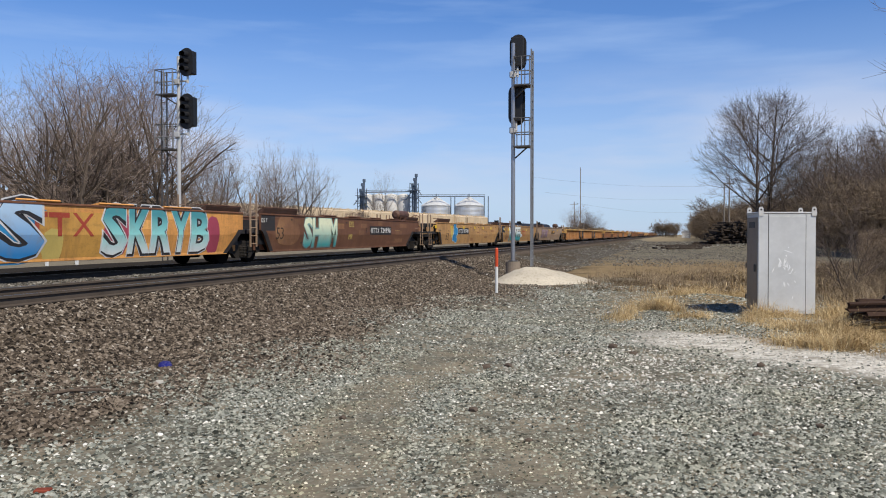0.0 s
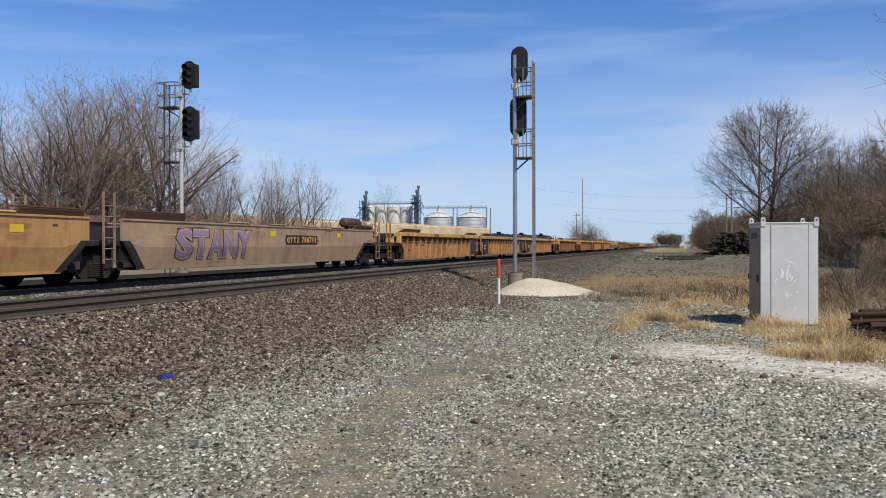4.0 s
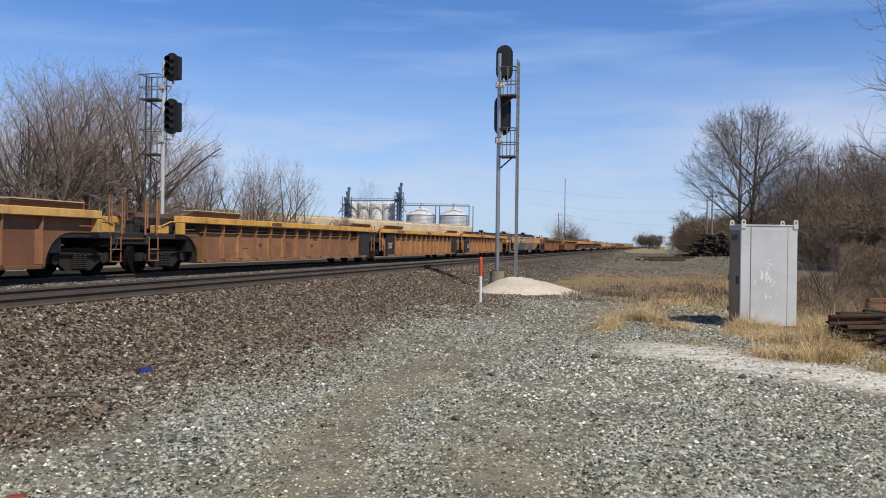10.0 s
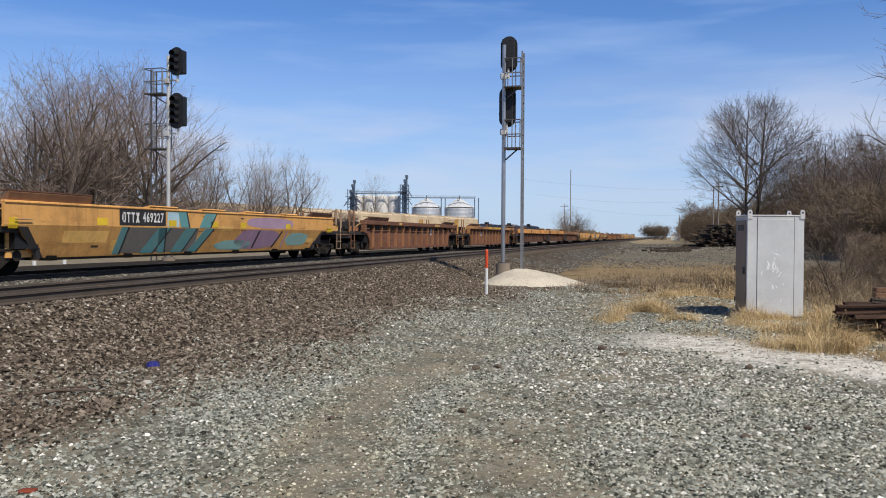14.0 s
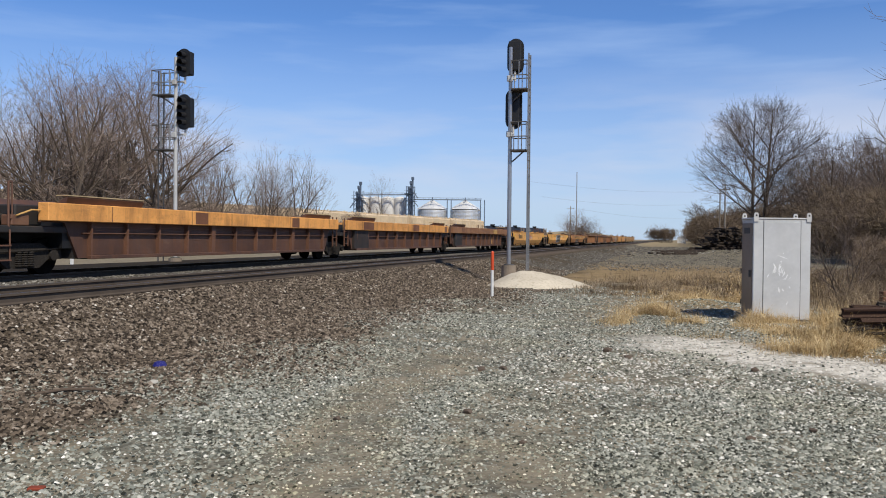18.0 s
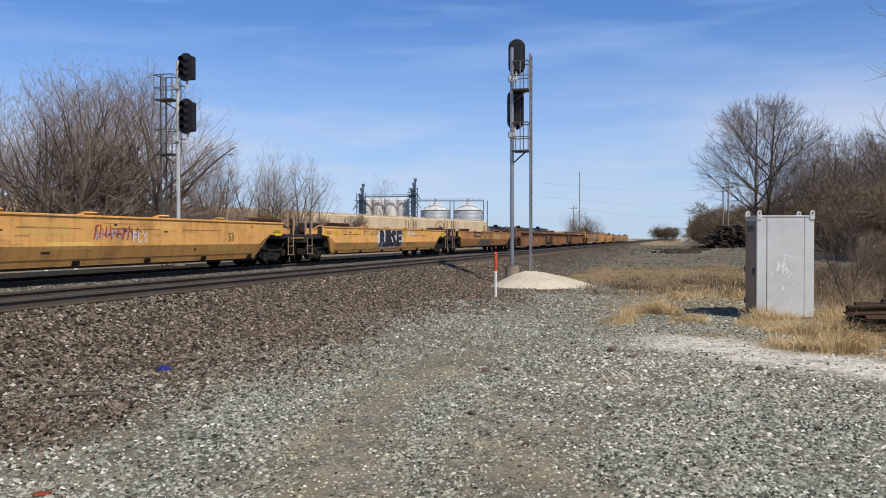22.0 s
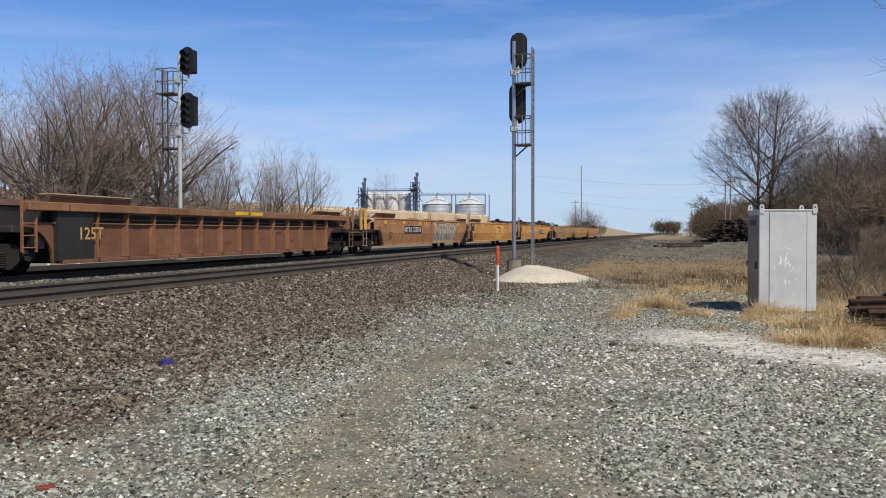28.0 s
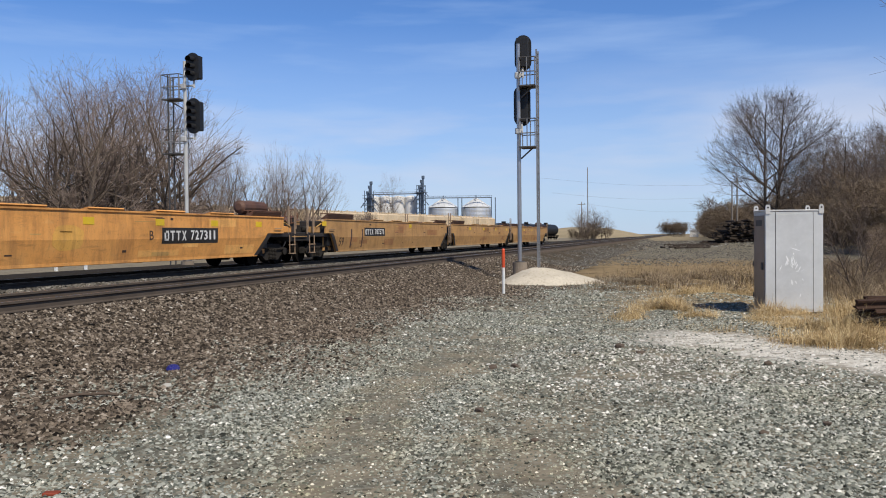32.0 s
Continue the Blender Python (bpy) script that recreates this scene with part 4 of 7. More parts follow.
    for k in range(6):
        y = a1 + 0.8 + (b1 - a1 - 1.6) * k / 5
        same_part("cross_bearer", shared("cross_bearer_" + style, lambda: box(B(), -1.28, 1.28, -0.12, 0.12, low - 0.04, low + 0.08, 0.02), "grime"), car, (0, y, 0))
    # end platforms and bulkheads
    for joint, edge, well, d in ((left, -half, a1, 1), (right, half, b1, -1)):
        outer = edge + d * (0.25 if joint == "a" else 0.75)
        inner = edge + d * (1.55 if joint == "a" else 3.1)
        lo, hi = sorted((outer, inner + d * 0.1))
        part("end_platform", box(B(), -1.30, 1.30, lo, hi, 0.98, 1.14, 0.02), "p_black", car)
        lo, hi = sorted((inner, inner + d * 0.12))
        part("bulkhead", box(B(), -1.23, 1.23, lo, hi, low, 1.5), "p_black", car)
        # dark wheel arch panels behind the side's cut-away corner
        ya, yb = sorted((well - d * 0.35, well + d * (slant - 0.40)))
        part("arch_panel", box(B(), -1.26, 1.26, ya, yb, 0.62, 1.06 if style != "panel" else 1.36), "black", car)
        if style in ("smooth", "single") and not flat:  # black strut along the cut-away corner and the panel behind it
            p0, p1 = well - d * 0.35, well - d * 0.35 + d * slant
            strut = prism(B(), [(p0 - d * 0.05, arch), (p0 + d * 0.22, arch), (p1 + d * 0.22, low), (p1 - d * 0.02, low)], "x", SIDE + 0.003, SIDE + 0.012)
            drape(part("corner_strut", strut, "p_black", car, "black slanted corner strut").data, car, 0, False)
            part("corner_panel", prism(B(), [(p0 - d * 0.1, 0.42), (p0 - d * 0.1, arch - 0.12), (p0 + d * 0.12, arch - 0.12), (p1, 0.42)], "x", SIDE - 0.34, SIDE - 0.31), body, car)
        if joint == "a":
            post = edge + d * 0.62
            lad = "p_grey" if style == "smooth" else worn
            rise = 2.35 if style == "smooth" else 1.78
            if style == "smooth":
                post = edge + 0.12
            for sx in (SIDE - 0.02, -SIDE + 0.02) if d > 0 or style != "smooth" else ():
                same_part("ladder", shared("ladder_" + style[:3] + lad, lambda: ladder_mesh(rise), lad), car, (sx, post, 0))["label"] = "narrow steel ladder"
            part("joint_casting", rod(B(), (0, edge, 0.7), (0, edge, 1.2), 0.3, seg=12), "grime", car) if d < 0 else None
        else:
            truck(car, edge + d * 1.78)
            part("coupler", box(B(), -0.13, 0.13, *sorted((edge - d * 0.02, edge + d * 0.9)), 0.72, 0.98, 0.03), "grime", car)
            part("end_sill", box(B(), -1.30, 1.30, *sorted((edge + d * 0.66, edge + d * 0.82)), 0.82, 1.16, 0.02), "p_black", car)
            for s in (1, -1):
                if (seed, d) in POSTED:
                    for q in (0.46, 0.98):
                        same_part("end_post", shared("end_post", lambda: box(B(), -0.05, 0.05, -0.06, 0.06, 1.1, 2.08, 0.01), "p_ochre"), car, (s * 1.26, edge + d * (q + (0.18 if d > 0 else 0)), 0))["label"] = "flat yellow end post"
                same_part("grab_rail", shared("stanchion_" + gear, stanchion_mesh, gear), car, (s * 1.28, edge + d * (0.92 if d > 0 else 0.60), 0))["label"] = "bent pipe grab rail"
                same_part("side_step", shared("step_" + gear, step_mesh, gear), car, (s * 1.33, edge + d * (0.92 if d > 0 else 0.70), 0))
            part("cut_lever", rod(B(), (-1.1, edge + d * 0.62, 0.98), (1.25, edge + d * 0.62, 1.0), 0.016, seg=6), worn, car)
            for s in (1, -1):  # box on the end deck beside the side's end, its pipe, and the plate that closes the side
                ya, yb = sorted((edge + d * (brow[-d] - 0.80), edge + d * (brow[-d] - 0.30)))
                part("end_box", box(B(), *sorted((s * (SIDE - 0.12), s * (SIDE - 0.42))), ya, yb, 1.14, 1.38, 0.02), "p_ochre" if style == "rib" and chord in ("p_ochre", "p_chord") else worn, car, "small steel box on the end deck")
                part("end_pipe", rod(rod(B(), (s * (SIDE - 0.10), edge + d * (brow[-d] - 0.7), 1.36), (s * (SIDE - 0.10), edge + d * (brow[-d] - 0.25), 1.50), 0.02, seg=6), (s * (SIDE - 0.10), edge + d * (brow[-d] - 0.25), 1.50), (s * (SIDE - 0.10), edge + d * (brow[-d] + 0.05), 1.50), 0.02, seg=6), "p_chord", car)
                if style == "rib":
                    ya, yb = sorted((edge + d * brow[-d], edge + d * (brow[-d] + 0.16)))
                    part("end_plate", box(B(), *sorted((s * (SIDE - 0.12), s * (SIDE + 0.118))), ya, yb, 1.13, tall - 0.19, 0.01), chord, car, "vertical plate at the end of the side")
                if style == "single" or flat:
                    ya, yb = sorted((edge + d * (brow[-d] + 0.12), edge + d * (brow[-d] + (0.62 if d < 0 else 0.38))))
                    patch(car, "end_reflector", "yellow", ya, yb, 1.08, 1.32, 0.007, "yellow reflector patch") if s > 0 else None
                part("grab_iron", rod(B(), (s * (SIDE + 0.05), edge + d * (brow[-d] + 0.25), 1.28), (s * (SIDE + 0.05), edge + d * (brow[-d] + 0.75), 1.28), 0.014, seg=6), gear, car)
            part("brake_cylinder", rod(B(), (0.75, edge + d * 0.95, 1.28), (0.75, edge + d * 1.45, 1.28), 0.14, seg=12), "truck", car)
            part("brake_rod", rod(B(), (1.12, edge + d * 1.0, 0.55), (1.12, edge + d * 2.9, 0.62), 0.025, seg=6), "truck", car)
            same_part("air_hose", shared("hose", hose_mesh, "black"), car, (0.35, edge + d * 0.7, 0), (0, 0, 180 if d > 0 else 0))
            if d > 0 or style == "smooth":
                same_part("brake_wheel", shared("brake_wheel", brake_wheel_mesh, "p_rust"), car, (0.4, edge + d * 1.0, 1.8), (0, 0, 90))
                part("brake_stand", box(B(), 0.3, 0.5, *sorted((edge + d * 1.05, edge + d * 1.25)), 1.14, 1.75, 0.02), "p_black", car)
            if d < 0 and style == "smooth" and not flat:
                tank = same_part("air_tank", shared("tank", tank_mesh, "p_dark"), car, (0.75, edge + d * 2.6, 2.02))
                tank["label"] = "rusty cylindrical air tank"
                part("tank_deck", box(B(), 0.2, 1.3, *sorted((edge + d * 1.7, edge + d * 3.6)), tall + 0.0, tall + 0.06), "p_dark", car)
            elif d > 0 or flat or style != "smooth":
                part("control_box", box(B(), 0.5, 1.1, *sorted((edge + d * 1.5, edge + d * 2.3)), 1.14, 1.62, 0.03), "p_black", car)
    # raised guide flaps along the top
    if flaps:
        if flat:
            spots = [(a0 + 0.3, a0 + 2.6, "p_dark", 0.16)] + [(a0 + 4.2 + 2.9 * k, a0 + 4.65 + 2.9 * k, chord, 0.12) for k in range(4)] + [(b0 - 2.3, b0 - 0.2, "p_dark", 0.14)]
        elif style in ("smooth", "single"):
            spots = [(a0 + 0.1, a0 + 2.7, "p_brown" if style == "single" else "p_dark", 0.24)] + [(a0 + 5.0 + 2.6 * k, a0 + 6.3 + 2.6 * k, body, 0.1) for k in range(4)] + [(b0 - 2.2, b0 - 0.2, "p_dark", 0.20)]
        else:
            spots = [(a0 + 0.7, a0 + 3.5, "p_dark", 0.20), (b0 - 2.9, b0 - 0.6, "p_dark", 0.18)]
        for f0, f1, mt, up in spots:
            for s in (1, -1):
                bm = prism(B(), [(s * (SIDE - 0.30), tall + 0.03), (s * (SIDE + 0.02), tall + up), (s * (SIDE + 0.05), tall + up - 0.03), (s * (SIDE - 0.02), tall + 0.02)], "y", f0, f1)
                part("guide_flap", bm, mt, car, "hinged steel guide flap")
                if up > 0.13 and s > 0:
                    part("flap_lip", box(B(), SIDE - 0.30, SIDE + 0.052, f0, f1, tall + up, tall + up + 0.028), "p_pale" if style in ("rib", "panel") else "p_worndark", car, "worn pale edge of the flap")
    if ends and style == "rib":
        for joint, lo, hi in ((left, -half + 1.42, -half + 2.62), (right, half - 2.45, half - 1.25)):
            if joint == "a":
                part("end_panel", box(B(), SIDE - 0.10, SIDE + 0.03, lo, hi, low + 0.04, top - 0.15), ends, car, "black end panel")
    if style == "panel" and left == "a":
        part("end_panel", box(B(), SIDE - 0.10, SIDE + 0.02, a1 + 0.14, a1 + 1.9, low + 0.05, top - deep - 0.03), "p_black", car, "black panel over the first bays")
    return car, a0


GAPS = [4.4, 24.05, 43.58, 63.2, 80.78, 100.4, 119.48, 136.85, 155.96, 176.88, 196.06, 213.25, 232.13, 253.26, 273.81, 294.68, 313.58, 330.8, 350.37, 371.16, 392.17, 413.28, 432.56, 450.18, 469.77, 489.28, 507.05, 526.59, 546.1, 563.8, 583.2]
# where the painting of each car is counted from
DATUM = [5.25, 24.52, 43.84, 64.06, 81.57, 101.47, 120.04, 137.61, 157.85, 177.48, 196.91, 214.51, 233.18, 254.73, 276.58, 297.18, 314.52, 331.97, 351.02, 373.25, 393.21, 414.26, 433.41, 451.6, 470.24, 490.13, 508.11, 527.31, 547.9, 566.53]
COUPLED = {0, 2, 5, 8, 9, 12, 13, 14, 15, 18, 19, 20, 21, 24, 27, 30}


class Along:
    """A place along a car's side: along + n goes n hand-paced steps of 0.945 m on."""

    def __init__(self, y):
        self.y = y

    def __add__(self, n):
        return self.y + 0.945 * n

    def __sub__(self, n):
        return self.y - 0.945 * n


def unit(k, style, body, chord, label, **more):
    l, r = ("c" if k in COUPLED else "a"), ("c" if k + 1 in COUPLED else "a")
    car, _ = well_car(GAPS[k], GAPS[k + 1], l, r, style, body, chord, label, seed=k, **more)
    if l == "a":
        truck(car, -(GAPS[k + 1] - GAPS[k]) / 2)
    return car, Along(DATUM[k] - (GAPS[k] + GAPS[k + 1]) / 2)


def yellow_marks(car, o, spots, z=1.42):
    for y in spots:
        patch(car, "reflector", "yellow", o + y, o + y + 0.38, z - 0.09, z + 0.09, 0.006, "yellow reflector patch")


CARS = []


def build_train():
    look_of = [
        ("smooth", "p_orange", "p_rust", "orange well car covered with blue and mint graffiti"),
        ("smooth", "p_rust", "p_rust", "rust-brown well car with mint graffiti, empty"),
        ("smooth", "p_tan", "p_tan", "tan well car with a sky-blue graffiti figure, empty"),
        ("smooth", "p_tan", "p_tan", "tan well car with white and aqua graffiti letters"),
        ("smooth", "p_grey", "p_grey", "grimy grey-tan well car with violet graffiti"),
        ("rib", "p_ribor", "p_chord", "orange ribbed well car with scrawled graffiti"),
        ("rib", "p_ribor", "p_chord", "orange ribbed well car with a black scrawl"),
        ("rib", "p_ribor", "p_chord", "orange ribbed well car with black end panels"),
        ("rib", "p_rust", "p_chord", "rust-brown ribbed well car with yellow top rail"),
        ("rib", "p_brown", "p_ochre", "brown ribbed well car with bright yellow top rail"),
        ("rib", "p_ribor", "p_ochre", "orange ribbed well car with yellow top rail"),
        ("rib", "p_ribor", "p_ochre", "orange ribbed well car with faded dark lettering"),
        ("single", "p_gold", "p_gold", "yellow well car with teal and violet graffiti"),
        ("rib", "p_rust", "p_rust", "rust-brown ribbed well car, empty"),
        ("rib", "p_rust", "p_worn", "dark rust-brown ribbed well car with worn lettering"),
        ("panel", "p_dark", "p_orange", "dark brown panelled well car with orange top rail"),
        ("panel", "p_dark", "p_orange", "dark oxide panelled well car with orange top rail"),
        ("panel", "p_dark", "p_brown", "dark brown panelled well car with worn orange rail"),
        ("smooth", "p_gold", "p_gold", "ochre smooth-sided well car with red scribble"),
        ("single", "p_gold", "p_gold", "ochre well car with black and white graffiti letters"),
        ("single", "p_umber", "p_umber", "brown-orange well car with dark scribbles"),
        ("rib", "p_brown", "p_brown", "brown ribbed well car, empty"),
        ("rib", "p_brown", "p_brown", "brown ribbed well car with rusty chord"),
        ("rib", "p_rust", "p_brown", "rust-brown ribbed well car with black end panel"),
        ("smooth", "p_faded", "p_faded", "faded brown smooth-sided well car with silver graffiti"),
        ("smooth", "p_orange", "p_orange", "orange smooth-sided well car with red painted mark"),
        ("smooth", "p_orange", "p_orange", "orange well car with white number on black panel"),
        ("smooth", "p_tan", "p_tan", "tan well car with scribbled tags, empty"),
        ("smooth", "p_tan", "p_tan", "tan smooth-sided well car, empty"),
        ("smooth", "p_tan", "p_tan", "tan well car that ends the train"),
    ]
    made = [unit(k, *row, tall={18: 1.52, 19: 1.45, 20: 1.45}.get(k, TOP)) for k, row in enumerate(look_of)]
    CARS.extend(c for c, _ in made)
    return made


MADE = build_train()


# ---- signals ----
def head_plate(bm, w, h, y0, y1, zc):
    pts = []
    for k in range(13):
        a = math.pi * k / 12
        pts.append((w * math.cos(a), zc + h - w + w * math.sin(a)))
    for k in range(13):
        a = math.pi + math.pi * k / 12
        pts.append((w * math.cos(a), zc - h + w + w * math.sin(a)))
    return prism(bm, pts, "y", y0, y1)


def signal_head(sig, name, at, half_tall, lights, face):
    """face: -1 towards the camera's side, 1 away from it."""
    head = part(name, head_plate(B(), 0.33, half_tall, -0.02, 0.02, 0), "black", sig, "black oval backplate")
    head.location = at
    part("lamp_box", box(B(), -0.25, 0.25, *sorted((-face * 0.02, -face * (0.42 if face < 0 else 0.2))), -half_tall * 0.82, half_tall * 0.82, 0.03), "black", head)
    part("bracket", rod(B(), (0, -face * 0.1, -half_tall - 0.28), (0, -face * 0.1, -half_tall * 0.75), 0.05), "galv", head)
    for k in range(lights):
        z = (half_tall - 0.30) * (1 - 2 * k / (lights - 1))
        bm = B()
        n = 12
        for j in range(n):
            a, c = math.radians(-20 + 220 * j / n), math.radians(-20 + 220 * (j + 1) / n)
            q = [(0.135 * math.cos(a), 0, 0.135 * math.sin(a)), (0.135 * math.cos(c), 0, 0.135 * math.sin(c))]
            e = [(p[0], face * 0.34, p[2] - 0.03) for p in q]
            for off in (0.0, 0.008):
                vs = [bm.verts.new((p[0] * (1 + off * 7), p[1], p[2] * (1 + off * 7))) for p in (q[0], q[1], e[1], e[0])]
                bm.faces.new(vs if off else vs[::-1])
        hood = part("hood", bm, "black", head)
        hood.location = (0, face * 0.02, z)
        lens = part("lens", rod(B(), (0, face * 0.02, 0), (0, face * 0.035, 0), 0.105, seg=16), "lens", head)
        lens.location = (0, 0, z)
    return head


def service_stand(sig, x0, x1, z, y):
    """A grating platform with a pipe cage, between mast and ladder."""
    lo, hi = sorted((x0, x1))
    plat = part("platform", box(B(), lo, hi, y - 0.35, y + 0.35, z - 0.05, z), "darkgalv", sig, "steel grating platform")
    part("brace", rod(B(), (x0, y, z - 0.45), (x1 * 0.75 + x0 * 0.25, y, z - 0.05), 0.03), "darkgalv", plat)
    for zz in (z + 0.5, z + 1.05):
        for a, c in (((lo, y - 0.35), (hi, y - 0.35)), ((hi, y - 0.35), (hi, y + 0.35)), ((hi, y + 0.35), (lo, y + 0.35)), ((lo, y + 0.35), (lo, y - 0.35))):
            part("cage_rail", rod(B(), (*a, zz), (*c, zz), 0.022, seg=6), "darkgalv" if zz > z + 1.0 else "cage", plat)
    for k in range(3):
        for yy in (y - 0.35, y + 0.35):
            part("cage_post", rod(B(), (lo + (hi - lo) * k / 2, yy, z), (lo + (hi - lo) * k / 2, yy, z + 1.05), 0.022, seg=6), "cage", plat)
    return plat


def signal(name, at, mast_top, side, plats, heads, face, foot, label, dark):
    sig = thing(name, label, "railway signal", at, group="signals beside the tracks")
    part("mast", rod(B(), (0, 0, foot), (0, 0, mast_top), 0.085, 0.075, seg=16), "mast" if dark else "galv", sig, "galvanised tubular mast")
    part("foundation", rod(B(), (0, 0, foot - 0.5), (0, 0, foot + 0.18), 0.30, 0.28, seg=18), "concrete", sig, "round concrete foundation")
    part("base_flange", rod(B(), (0, 0, foot + 0.18), (0, 0, foot + 0.22), 0.2, seg=16), "darkgalv", sig)
    lx = side * 0.74
    lad = B()
    for y in (-0.19, 0.19):
        box(lad, lx - 0.03, lx + 0.03, y - 0.012, y + 0.012, foot, plats[0] + (1.05 if side < 0 else 1.35))
    ladder = part("ladder", lad, "cage" if dark else "darkgalv", sig, "narrow steel ladder")
    z = foot + 0.3
    rung_mat = "cage" if dark else "darkgalv"
    rung = shared("signal_rung_" + rung_mat, lambda: rod(B(), (0, -0.19, 0), (0, 0.19, 0), 0.016, seg=6), rung_mat)
    while z < plats[0] + (1.0 if side < 0 else 1.3):
        same_part("rung", rung, ladder, (lx, 0, z))
        z += 0.305
    for p in plats:
        service_stand(sig, side * 0.08, side * (0.98 if side < 0 else 0.70), p, 0.0)
    for (hx, hy, hz, half_tall, lights) in heads:
        signal_head(sig, "signal_head", (hx, hy, hz), half_tall, lights, face)
        part("head_arm", rod(B(), (0, 0, hz - half_tall - 0.2), (hx, hy * 0.6, hz - half_tall - 0.2), 0.045), "galv", sig)
        part("junction_box", box(B(), -0.12, 0.12, -0.18, -0.06, hz - half_tall - 0.35, hz - half_tall - 0.12, 0.02), "galv", sig)
    return sig


M["lens"] = plain("dark_signal_lens", (0.03, 0.03, 0.035), 0.12, 0, 6, (0.05, 0.05, 0.05), 0.1, 0.02)
signal("signal_mast", (-21.1, 30.55, 0.0), 9.6, -1, (7.95, 5.55), [(0.40, 0.0, 9.33, 0.62, 3), (0.42, 0.0, 7.18, 0.78, 4)], -1, 0.6, "tall galvanised signal mast with two black heads behind the tracks", False)
signal("signal_mast", (-6.17, 30.65, 0.0), 9.2, 1, (7.55, 5.2), [(0.13, 0.30, 8.9, 0.70, 3), (0.08, 0.30, 6.85, 0.80, 4)], 1, 0.55, "tall signal mast with two black heads on a gravel mound", True)


def build_mound():
    n, m = 26, 40
    verts, faces = [], []
    for i in range(n):
        for j in range(m):
            r, a = i / (n - 1), j * math.tau / m
            x, y = 2.7 * r * math.cos(a), 2.3 * r * math.sin(a)
            x = x * 1.0 if x > 0 else x * 0.55
            z = 0.62 * max(0.0, 1 - r ** 1.5) + (0.07 * noise.noise((x * 1.4, y * 1.4, 5)) + 0.05 * noise.noise((x * 4.0, y * 4.0, 8))) * (1 - r) - 0.05
            if x < 0.3:
                z = min(z, 0.56)
            verts.append((x - 5.35, y + 29.7, z))
    for i in range(n - 1):
        for j in range(m):
            faces.append((i * m + j, i * m + (j + 1) % m, (i + 1) * m + (j + 1) % m, (i + 1) * m + j))
    me = soup("gravel_mound", verts, faces, "sand")
    for p in me.polygons:
        p.use_smooth = True
    return tagged(new("gravel_mound", me), "low mound of pale limestone fines under the signal mast", "gravel mound", kind="structure")


build_mound()


def build_marker():
    t = thing("marker_post", "white plastic marker post with an orange top", "marker post", (-5.33, 23.95, 0.0))
    part("post", rod(B(), (0, 0, -0.2), (0, 0, 0.80), 0.045, seg=14), "white", t, "white plastic tube")
    part("sleeve", rod(B(), (0, 0, 0.80), (0, 0, 1.34), 0.05, seg=14), "orange", t, "orange sleeve")
    part("cap", rod(B(), (0, 0, 1.34), (0, 0, 1.38), 0.05, 0.03, seg=14), "orange", t)
    return t


build_marker()


